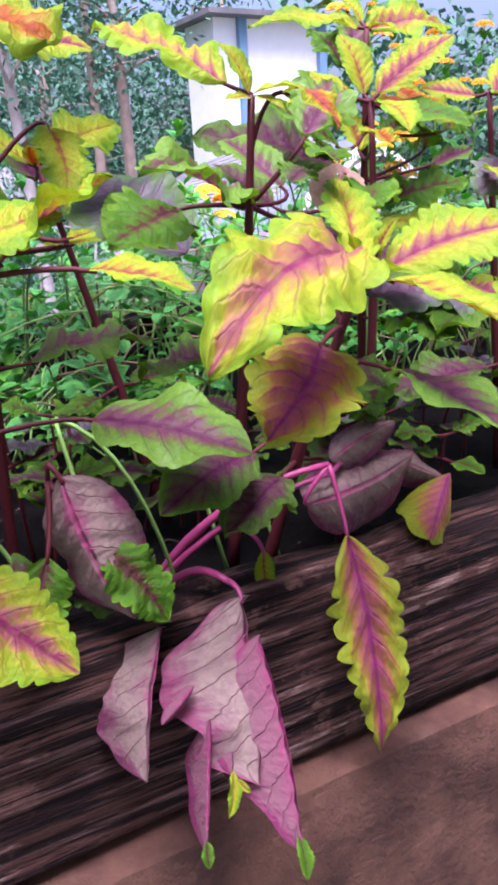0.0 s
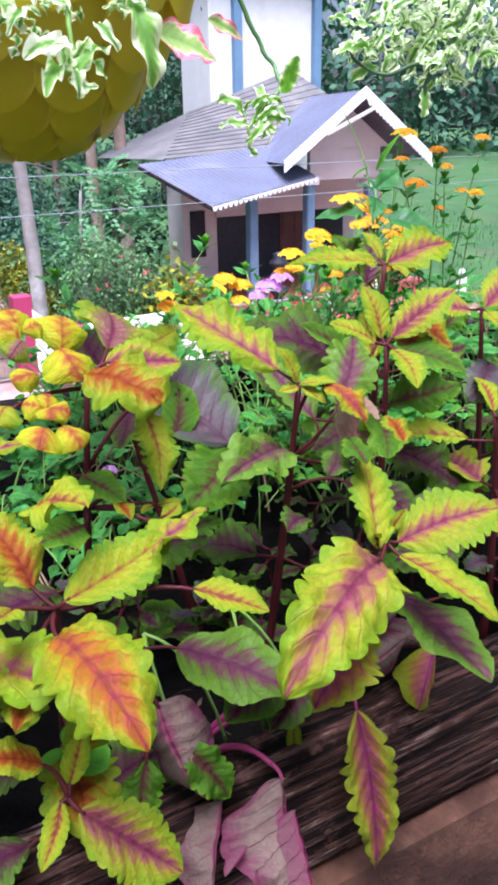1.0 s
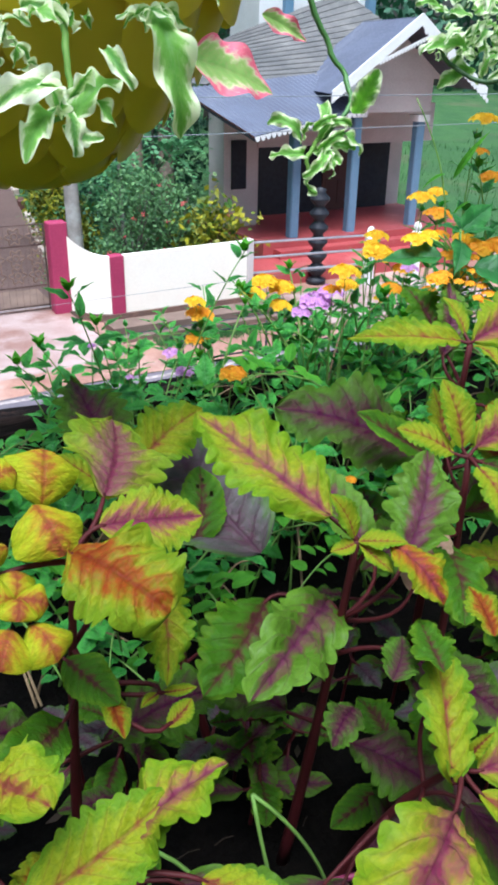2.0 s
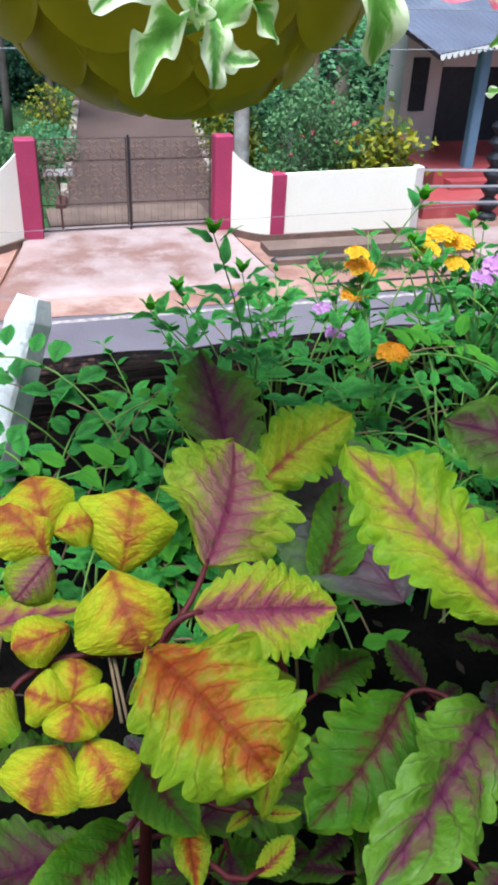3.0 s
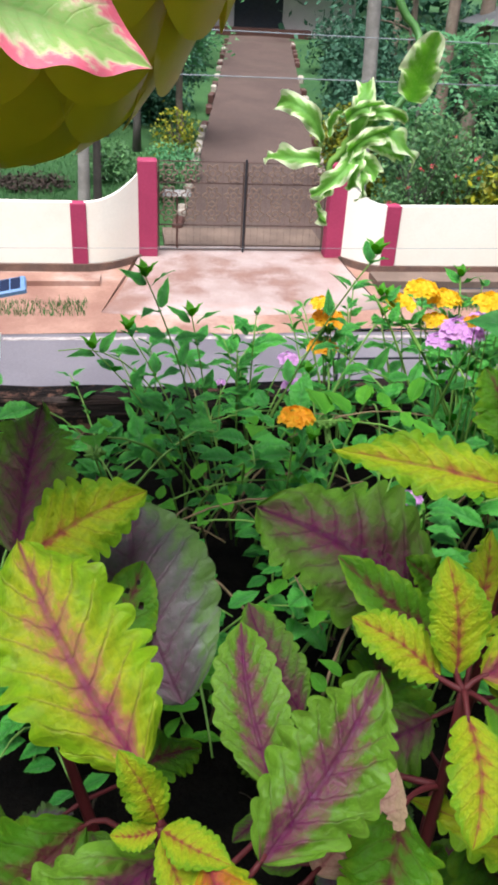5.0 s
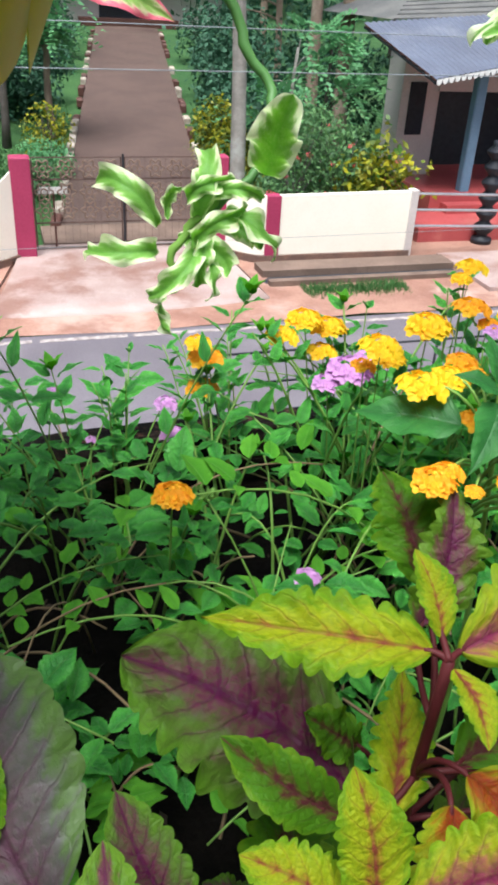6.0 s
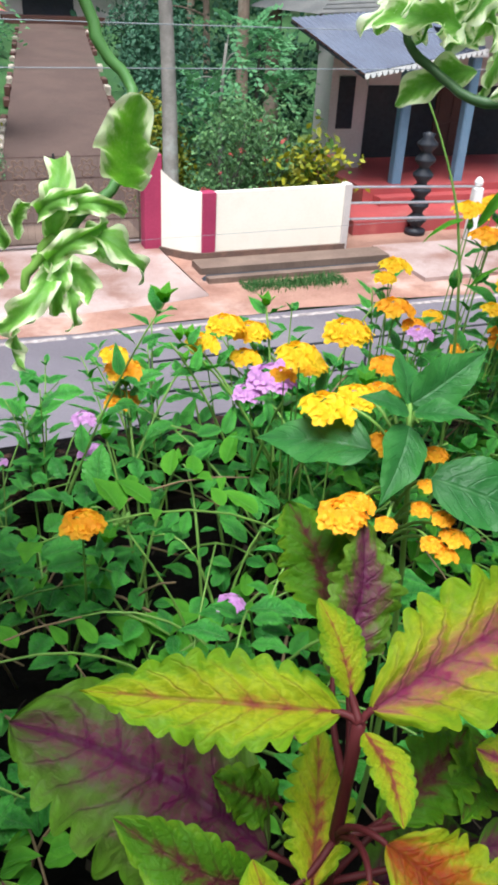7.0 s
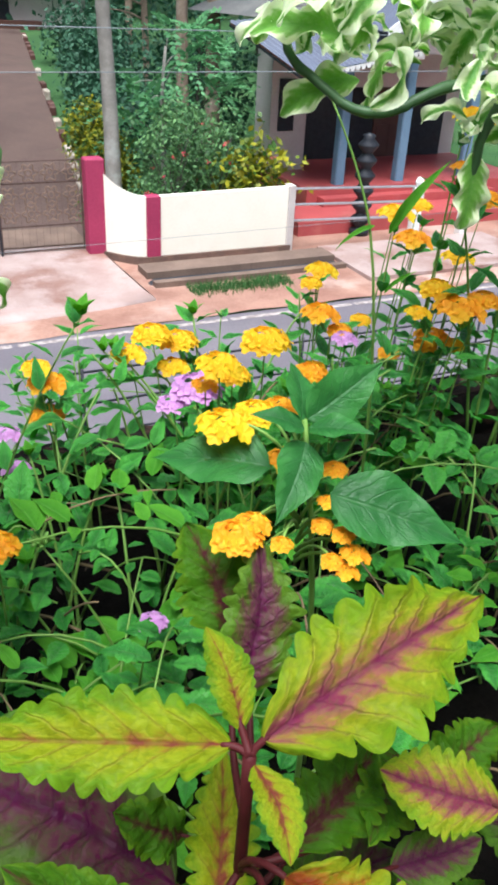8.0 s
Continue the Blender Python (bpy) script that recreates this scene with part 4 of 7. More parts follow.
shrub("hibiscus_shrub", 7.2, 17.6, 1.7, 1.2, 2.8, 150, 0.12, FOL["mid"], "tall hibiscus shrub with red blossoms behind the wall", -0.25, 6)
shrub("hibiscus_shrub", 8.3, 17.7, 1.6, 1.2, 2.7, 140, 0.12, FOL["mid"], "dense green hibiscus shrub behind the wall", -0.25, 5)
shrub("hibiscus_shrub", 7.8, 18.6, 2.6, 1.2, 2.9, 120, 0.13, FOL["mid"], "tall loose green shrub behind the wall", -0.2, 4)
shrub("croton_shrub", 8.95, 17.2, 1.25, 0.9, 2.2, 90, 0.22, FOL["croton"], "yellow and green croton shrub beside the house", -0.25, 1)
shrub("croton_shrub", 6.5, 20.0, 1.1, 0.9, 1.8, 150, 0.15, FOL["croton"], "yellow-green croton shrub beside the driveway", None)
shrub("croton_shrub", 6.75, 22.4, 1.1, 0.9, 2.0, 130, 0.15, FOL["croton"], "taller croton shrub beside the driveway", None)
shrub("croton_shrub", 2.45, 24.5, 1.0, 0.9, 1.5, 60, 0.13, FOL["croton"], "croton shrub with yellow tips beside the drive edging", None)
shrub("hedge_shrub", 2.2, 22.6, 1.3, 1.0, 1.0, 70, 0.13, FOL["light"], "bright green bush beside the driveway edging", None)
shrub("hedge_shrub", 0.5, 22.8, 1.6, 1.0, 0.9, 70, 0.13, FOL["mid"], "rounded green bush on the yard slope", None)
shrub("hedge_shrub", 1.9, 21.2, 1.5, 1.0, 0.8, 60, 0.13, FOL["mid"], "low green shrub behind the gate post", None)
shrub("pot_shrub", 5.5, 17.6, 0.5, 0.5, 1.1, 30, 0.1, FOL["mid"], "small leafy plant behind the gate post", -0.2)
for x, y, w, h in ((8.0, 23.5, 2.4, 2.6), (9.2, 26, 3, 3), (11.5, 25.5, 2.6, 3.2), (-2, 30, 3, 2), (0.5, 33, 3, 2.4), (12.0, 29, 3, 4), (8.9, 29, 2.6, 3), (1.2, 29, 2.6, 2.2), (2.4, 32, 2.6, 2.6), (-1.5, 26.5, 2.4, 1.4), (3.1, 37, 2.6, 3), (-4, 28, 3, 2.5), (11.2, 36, 2.6, 3), (2.0, 29.5, 2.0, 1.6), (3.9, 41, 2.4, 2.2), (8.3, 25.4, 1.8, 1.7), (8.6, 28.0, 2.0, 2.0), (9.6, 33, 2.4, 2.2), (10.6, 40, 2.4, 2.4)):
    shrub("undergrowth", x, y, w, w * 0.7, h, 110, 0.2, FOL["forest"], "dark green undergrowth among the trees", None)
g = Geo()
for _ in range(500):
    a, r = rng.uniform(0, 6.28), rng.random() ** 0.5
    spray(g, (-1.3 + math.cos(a) * r * 0.9, 22.2 + math.sin(a) * r * 0.8, rise(22) + rng.uniform(-0.02, 0.12)), 0.1, 2, 0.12)
solid("leaf_litter", g, plain("leaf_litter", (0.07, 0.045, 0.035), 0.9, island=0.8), "dark heap of leaf litter on the grass", "leaf litter", "stuff")

# sign board on a post
sg = thing("sign_board", (-2.35, 19, 0.0), "white notice board on a wooden post, tilted", "sign")
SM = pose(-2.47, 18.93, 1.76, 0, -10, 0)
part("post", Geo().tube([(-2.2, 19.0, -0.25), (-2.5, 19.0, 2.0)], 0.06), M_BARKT, sg)
part("board", Geo().box((-0.36, 0, -0.32), (0.36, 0.03, 0.32), SM), M_WHITE, sg)
M_PINK = plain("pink_lettering", (0.62, 0.06, 0.28), 0.6)
M_TEAL = plain("teal_band", (0.04, 0.30, 0.30), 0.6)
g = Geo()
for k, w in enumerate((0.09, 0.12, 0.1, 0.13, 0.09)):
    x = -0.3 + k * 0.125
    g.box((x, -0.004, 0.12), (x + w * 0.8, -0.001, 0.24), SM)
part("lettering", g, M_PINK, sg)
part("band", Geo().box((-0.31, -0.004, -0.02), (0.31, -0.001, 0.07), SM), M_TEAL, sg)
g = Geo()
for k in range(8):
    g.box((-0.29 + k * 0.074, -0.004, -0.26), (-0.24 + k * 0.074, -0.001, -0.11), SM)
part("lettering", g, M_PINK, sg)

# street lamp with solar panel
lamp = thing("street_lamp", (-1.6, 7.3, -0.2), "solar street lamp with a blue-edged panel on a pole", "street lamp")
part("pole", Geo().tube([(-1.6, 7.3, -0.25), (-1.6, 7.3, 2.35), (-1.3, 7.15, 2.5), (-0.55, 7.02, 2.56)], [0.045, 0.04, 0.035, 0.03], 8), M_STEEL, lamp, smooth=True)
LM = Matrix.Translation((-0.12, 6.98, 2.62)) @ Euler((radians(10), radians(-10), radians(4))).to_matrix().to_4x4()
g = Geo()
chamfered(g, (-0.36, -0.11, -0.02), (0.34, 0.11, 0.02), 0.01, LM)
hd = part("lamp_head", g, plain("lamp_blue", (0.16, 0.26, 0.46), 0.4), lamp, "blue lamp head")
M_CELL = plain("solar_cell", (0.015, 0.02, 0.05), 0.2)
for i in range(6):
    part("solar_cell", Geo().box((-0.2 + i * 0.085, -0.085, 0.021), (-0.125 + i * 0.085, 0.085, 0.025), LM), M_CELL, hd)

# the far side of the street lies a little further west
for ob in [o for o in scene.objects if o.parent is None and o.type in ("MESH", "EMPTY")]:
    ob.location += Vector((-0.13, 0.05, 0.0))

# ---------------------------------------------------------------- the ledge and planter in front of the camera
g = Geo()
N = 40
for i in range(N + 1):
    x = -1.5 + 6 * i / N
    for y, z in ((0.93, 3.2), (0.893 - 0.035 * (x - 0.85) + 0.004 * noise.noise(Vector((x * 9, 0, 0))), 4.296), (0.898 - 0.035 * (x - 0.85) + 0.006 * noise.noise(Vector((x * 7, 1, 0))), 4.330), (0.95 - 0.035 * (x - 0.85), 4.337), (1.66, 4.345), (1.68, 3.9), (1.2, 3.85), (1.2, 3.2)):
        g.v.append((x, y, z))
g.f = [(i * 8 + k, (i + 1) * 8 + k, (i + 1) * 8 + (k + 1) % 8, i * 8 + (k + 1) % 8) for i in range(N) for k in range(8)]
g.f += [tuple(range(8))[::-1], tuple(N * 8 + k for k in range(8))]
solid("parapet", g, M_LEDGE, "stained brown plaster parapet under the planter", "parapet", "structure", smooth=False)
solid("floor", Geo().box((-1.5, -2.2, 3.0), (4.5, 1.2, 3.2)), M_PLASTER, "plain terrace floor", "floor", "structure")
solid("wall_back", Geo().box((-1.5, -2.4, -0.26), (4.5, -2.2, 4.2)), M_PLASTER, "plain low parapet wall behind the terrace", "wall", "structure")
# slab out of view, added to hold back skylight from behind the planter
solid("ceiling", Geo().box((-1.5, -2.4, 5.75), (4.5, 0.05, 5.9)), M_PLASTER, "plain unseen roof slab added to shade the terrace side of the planter", "ceiling", "structure")
# unseen columns, added only to hold up that slab
for x in (-1.4, 4.2):
    solid("column", Geo().box((x, -2.4, 4.2), (x + 0.2, -2.2, 5.749)), M_PLASTER, "plain unseen column added to carry the roof slab", "column", "structure")
solid("wall_front", Geo().box((-1.5, 1.2, -0.26), (4.5, 1.4, 3.86)), M_PLASTER, "plain lower front wall of the building", "wall", "structure")


def plank(name, x0, x1, y0, y1, z0, z1, label, skew, mat):
    """A weathered board: worn wavy edges, long splits along the face."""
    g, nx, prof = Geo(), 150, []
    nz = 22
    ring = [(0, s / nz) for s in range(nz + 1)] + [(1, 1 - s / 4) for s in range(5)]
    for i in range(nx + 1):
        x = x0 + (x1 - x0) * i / nx
        for side, s in ring:
            z = z0 + (z1 - z0) * s
            wave = 0.004 * noise.noise(Vector((x * 5, 0, 3))) + 0.003 * noise.noise(Vector((x * 16, s * 3, 5)))
            split = 0.0
            if side == 0:
                f = noise.noise(Vector((x * 3.0, z * 130, 1.7)))
                split = 0.006 * max(0, f) + 0.003 * noise.noise(Vector((x * 9, z * 260, 4)))
                edge = max(0.0, (s - 0.86) / 0.14) ** 2 * 0.007 + max(0.0, (0.1 - s) / 0.1) ** 2 * 0.004
                split += edge
            y = (y0 + split if side == 0 else y1) - skew * (x - 0.85)
            top = wave if s > 0.8 else 0
            g.v.append((x, y, z + top))
    m = len(ring)
    g.f = [(i * m + k, (i + 1) * m + k, (i + 1) * m + (k + 1) % m, i * m + (k + 1) % m) for i in range(nx) for k in range(m)]
    g.f += [tuple(range(m))[::-1], tuple(nx * m + k for k in range(m))]
    return solid(name, g, mat, label, "plank", "", "planter boards", smooth=True)


plank("front_board", -0.3, 2.6, 0.908, 0.943, 4.338, 4.436, "dark weathered wooden board edging the planter front", 0.035, M_PLANK)
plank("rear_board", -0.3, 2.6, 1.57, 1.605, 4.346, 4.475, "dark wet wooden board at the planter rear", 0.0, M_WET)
for x in (-0.3, 2.57):
    solid("end_board", Geo().box((x, 0.99 if x < 0 else 0.885, 4.346), (x + 0.03, 1.569, 4.44)), M_PLANK, "dark weathered board closing the planter end", "plank", group="planter boards")
g = Geo()
for j in range(31):
    for i in range(91):
        x = -0.26 + 2.82 * i / 90
        y = (0.944 - 0.035 * (x - 0.85)) * (1 - j / 30) + 1.569 * j / 30
        g.v.append((x, y, 4.405 + 0.012 * noise.noise(Vector((x * 14, y * 14, 0))) + 0.008 * noise.noise(Vector((x * 50, y * 50, 0)))))
g.f = [(j * 91 + i, j * 91 + i + 1, (j + 1) * 91 + i + 1, (j + 1) * 91 + i) for j in range(30) for i in range(90)]
solid("soil", g, M_SOIL, "dark wet potting soil in the planter, blackened for the shade between plants", "soil", "stuff", smooth=True)

# bits of twig and dead leaf on the soil
g = Geo()
lit = random.Random(5)
for k in range(240):
    x, y = lit.uniform(0.55, 1.5), lit.uniform(0.96, 1.55)
    a, l = lit.uniform(0, 6.28), lit.uniform(0.004, 0.016)
    p, q = Vector((x, y, 4.414 + 0.006 * lit.random())), Vector((math.cos(a) * l, math.sin(a) * l, lit.uniform(-0.002, 0.006)))
    if k % 2:
        g.tube([p, p + q * 0.5 + Vector((0, 0, 0.002)), p + q], lit.uniform(0.0003, 0.0009), 4)
    else:
        w = Vector((-q.y, q.x, 0.002)) * lit.uniform(0.1, 0.25)
        g.add([p, p + q * 0.5 + w, p + q, p + q * 0.5 - w], [(0, 1, 2, 3)])
solid("soil_litter", g, plain("soil_litter", (0.06, 0.04, 0.025), 0.9, island=0.9), "bits of dry twig and dead leaf on the soil", "litter", "stuff")

# white painted post leaning out of the planter
wp = Geo()
A, B = Vector((0.680, 1.439, 4.395)), Vector((0.750, 1.518, 4.575))
pts = [A.lerp(B, s / 10) for s in range(11)]
d = (B - A).normalized()
sd = d.cross(Vector((0, 0, 1))).normalized()
up = sd.cross(d)
for i, p in enumerate(pts):
    r = 0.0155 + 0.0012 * noise.noise(Vector((i * 1.3, 0, 0))) - (0.004 if i == 10 else 0)
    for a, b in ((-1, -0.8), (-0.8, -1), (0.8, -1), (1, -0.8), (1, 0.8), (0.8, 1), (-0.8, 1), (-1, 0.8)):
        wp.v.append(tuple(p + sd * a * r + up * b * r + d * 0.004 * noise.noise(Vector((a, b, i)))))
wp.f = [(i * 8 + k, i * 8 + (k + 1) % 8, (i + 1) * 8 + (k + 1) % 8, (i + 1) * 8 + k) for i in range(10) for k in range(8)] + [tuple(range(8))[::-1], tuple(80 + k for k in range(8))]
solid("white_stake", wp, surface("rough_whitewash", (0.86, 0.86, 0.85), (0.80, 0.80, 0.80), 30, 0.8, 8, 0.9, 0.004), "rough white-painted concrete stake leaning in the planter", "stake", smooth=False)

# black wrought iron rail behind the lantana
ir = thing("iron_railing", (1.35, 1.72, 4.345), "thin black wrought iron railing behind the planter", "railing")
for z in (4.40, 4.44, 4.48):
    part("rail", Geo().tube([(1.12, 1.74, z), (2.6, 1.74, z)], 0.0015, 6), M_IRON, ir, smooth=True)
for i in range(11):
    x = 1.14 + 0.14 * i
    part("baluster", Geo().tube([(x, 1.74, 4.30), (x, 1.74, 4.485)], 0.0017, 6), M_IRON, ir, smooth=True)
part("bracket", Geo().box((1.10, 1.675, 4.3), (2.62, 1.755, 4.312)), M_IRON, ir)


# ---------------------------------------------------------------- leaves
def leaf_mesh(name, mat, half=0.34, teeth=11, tooth=0.10, droop=0.15, fold=0.12, curl=0.0, puff=0.012, wave=0.0, rows=104, cols=13, veins=8.0, slant=1.8, seed=0, tip=1.0, twist=0.0, holes=(), coil=0.0, freq=13.0, bow=0.0, crump=0.0, ends=(0.55, 1.2)):
    """A leaf one unit long along +y, face up: toothed margin, folded along the midrib, arched, puckered between the veins."""
    g = Geo()
    e1, e2 = ends[0], ends[1] * tip
    top = (e1 / (e1 + e2)) ** e1 * (e2 / (e1 + e2)) ** e2
    cy, cz, line = 0.0, 0.0, []
    for i in range(rows + 1):
        th = coil * (0.5 - i / rows)
        line.append((cy, cz, th))
        cy, cz = cy + math.cos(th) / rows, cz + math.sin(th) / rows
    span = line[-1][0]
    for i in range(rows + 1):
        v = i / rows
        w = half * v ** e1 * (1 - v) ** e2 / top
        for j in range(cols):
            s = 2 * j / (cols - 1) - 1
            a = abs(s)
            side = 1.0 if s > 0 else -1.0
            ph = teeth * v + 0.35 * noise.noise(Vector((v * 6, side * 3, seed))) + (0.3 if s > 0 else 0)
            deep = tooth * (0.75 + 0.9 * noise.noise(Vector((v * 9, side * 5, seed + 4))))
            saw = 1 + deep * (abs(math.sin(math.pi * ph)) ** 0.55 - 0.6) * min(1, v * 5)
            lobe = 1 + 0.13 * noise.noise(Vector((v * 3.1, side * 2, seed + 9)))
            k = saw if a > 0.92 else 1 + (saw - 1) * 0.4 if a > 0.75 else 1.0
            x = s * w * k * lobe
            up = droop * 1.2 * v * (1 - v) + fold * a * w * 2 - curl * a * a * w
            p = v * veins - a * slant
            up += puff * (0.5 - abs(p - math.floor(p) - 0.5)) * 2 * math.sin(math.pi * min(1, a * 1.05)) * (0.4 + w / half)
            up += wave * math.sin(v * freq + seed * 2.1 + (1.3 if s > 0 else 0)) * a * a * w
            up += 0.022 * noise.noise(Vector((x * 5, v * 5, seed))) * (0.3 + a)
            if crump:
                up += crump * noise.noise(Vector((s * 2.6 + seed, v * 6.5, seed))) * (0.25 + a)
            x += bow * math.sin(math.pi * v)
            if twist:
                c, t = math.cos(twist * v), math.sin(twist * v)
                x, up = x * c - up * t, x * t + up * c
            ly, lz, th = line[i]
            y = ly / span + 0.05 * a * w * 2 - up * math.sin(th)
            g.v.append((x, y, lz / span + up * math.cos(th)))
            g.uv.append((0.5 + 0.5 * s, v))
    g.f = []
    for i in range(rows):
        for j in range(cols - 1):
            if any(abs(i / rows - hv) < hr and abs(2 * (j + 0.5) / (cols - 1) - 1 - hs) < hr * 3 for hv, hs, hr in holes):
                continue
            g.f.append((i * cols + j, i * cols + j + 1, (i + 1) * cols + j + 1, (i + 1) * cols + j))
    return g.mesh(name, mat)


SHAPES = {
    "flat": dict(half=0.25, droop=0.14, fold=0.08, puff=0.034, tooth=0.34, wave=0.1),
    "arch": dict(half=0.25, droop=0.32, fold=0.12, puff=0.028, wave=0.18, tooth=0.2),
    "hook": dict(half=0.27, coil=0.9, droop=0.28, fold=0.02, puff=0.038, wave=0.26, crump=0.06, tooth=0.36, teeth=10),
    "slim": dict(half=0.18, droop=0.22, fold=0.2, puff=0.02, teeth=9, tooth=0.24, wave=0.15),
    "scallop": dict(half=0.36, droop=0.34, fold=-0.02, puff=0.05, wave=0.3, teeth=8, tip=0.62, tooth=0.3, coil=0.5, crump=0.10),
    "disc": dict(half=0.52, droop=0.34, fold=-0.02, puff=0.012, wave=0.12, teeth=12, tip=0.56, tooth=0.05, coil=1.5, curl=0.55, rows=56, crump=0.035, freq=9.0),
    "drape": dict(half=0.30, droop=0.10, fold=-0.55, curl=0.5, puff=0.02, tooth=0.05, wave=0.3, crump=0.10),
    "broad": dict(half=0.31, droop=0.2, fold=0.05, puff=0.034, wave=0.22, crump=0.05, tooth=0.36, teeth=11),
    "wide": dict(half=0.28, droop=0.22, fold=0.06, puff=0.036, wave=0.3, crump=0.06, tooth=0.36, teeth=10),
    "smooth": dict(half=0.26, droop=0.22, fold=0.08, puff=0.022, tooth=0.08, wave=0.2),
    "ragged": dict(half=0.18, droop=0.2, fold=0.14, puff=0.028, crump=0.04, tooth=0.50, teeth=11, wave=0.24, rows=112, tip=1.25),
    "rolled": dict(half=0.28, droop=0.10, fold=-0.5, curl=0.9, puff=0.03, tooth=0.04, wave=0.35),
    "limp": dict(half=0.28, droop=0.12, fold=-0.45, curl=0.35, puff=0.035, tooth=0.05, wave=0.22),
    "holed": dict(half=0.27, droop=0.2, fold=0.06, puff=0.018, tooth=0.1, wave=0.15, holes=((0.62, 0.4, 0.03), (0.7, -0.3, 0.025), (0.8, 0.1, 0.02))),
}
made = {}
picked = {}


def coleus_mesh(shape, skin):
    """One of three leaves of that shape, in turn."""
    turn = picked[shape, skin] = picked.get((shape, skin), -1) + 1
    key = shape, skin, turn % 3
    if key not in made:
        n = len(made)
        made[key] = leaf_mesh("leaf", PALETTES[skin], seed=n * 1.7, bow=0.05 * math.sin(n * 2.3), ends=(0.66, 0.82), **SHAPES[shape])
    return made[key]


def leaf_pose(base, tip, face, wide=1.0):
    base, tip = Vector(base), Vector(tip)
    y = tip - base
    L = y.length
    y = y / L
    z = Vector(face)
    z = (z - y * z.dot(y)).normalized()
    x = y.cross(z)
    m = Matrix.Identity(4)
    for c, a in enumerate((x * L * wide, y * L, z * L)):
        for r in range(3):
            m[r][c] = a[r]
    m.translation = base
    return m


UP = (-0.15, -0.45, 0.85)


class Coleus:
    """A coleus shoot: stem from the soil to its tip, with stalked leaves."""

    def __init__(self, root, top, label, bend=(0, 0, 0), r=0.0036, skin=STEM, shift=(0, 0, 0)):
        self.shift = Vector(shift)
        root, top = Vector(root), Vector(top) + self.shift
        self.ob = thing("coleus_plant", root, label, "plant", "coleus plants")
        self.pts = bez(root - Vector((0, 0, 0.012)), root.lerp(top, 0.5) + Vector(bend), top, 10)
        self.skin = skin
        part("stem", Geo().tube(self.pts, [r * (1 - 0.55 * i / 10) * (1.12 if i % 3 == 1 else 1.0) for i in range(11)], 8), skin, self.ob, "dark red stem", True)

    def leaf(self, base, tip, skin, shape="arch", face=UP, wide=1.0, node=None, stalk=True):
        base, tip = Vector(base) + self.shift, Vector(tip) + self.shift
        lf = hang("leaf", coleus_mesh(shape, skin), self.ob, leaf_pose(base, tip, face, wide))
        b = Vector(base)
        if stalk:
            n = self.pts[-1] if node is None else self.pts[int(node * 10)]
            n = Vector(n)
            if (n - b).length > 0.05:
                n = Vector(min(self.pts, key=lambda p: (Vector(p) - b).length))
            d = (Vector(tip) - b).normalized()
            if 0.004 < (n - b).length < 0.078:
                part("petiole", Geo().tube(bez(n, b - d * min(0.4 * (b - n).length, 0.02), b + d * 0.003, 6), [0.0014, 0.0013, 0.0012, 0.0011, 0.0011, 0.0010, 0.0009], 6), self.skin, self.ob, "", True)
        return lf

    def pair(self, s, az, length, skin, shape="arch", elev=-0.1, stalk=0.02):
        """Two opposite leaves at height s of the stem, pointing az degrees and the other way."""
        n = Vector(self.pts[int(s * 10)])
        for k in (0, 180):
            a = radians(az + k + rng.uniform(-12, 12))
            e = elev + rng.uniform(-0.15, 0.15)
            d = Vector((math.cos(a) * math.cos(e), math.sin(a) * math.cos(e), math.sin(e)))
            L = length * rng.uniform(0.85, 1.15)
            b = n + d * stalk - self.shift
            self.leaf(b, b + d * L, skin, shape, (rng.uniform(-0.2, 0.2), rng.uniform(-0.4, 0.0), 1), 1.0, s)


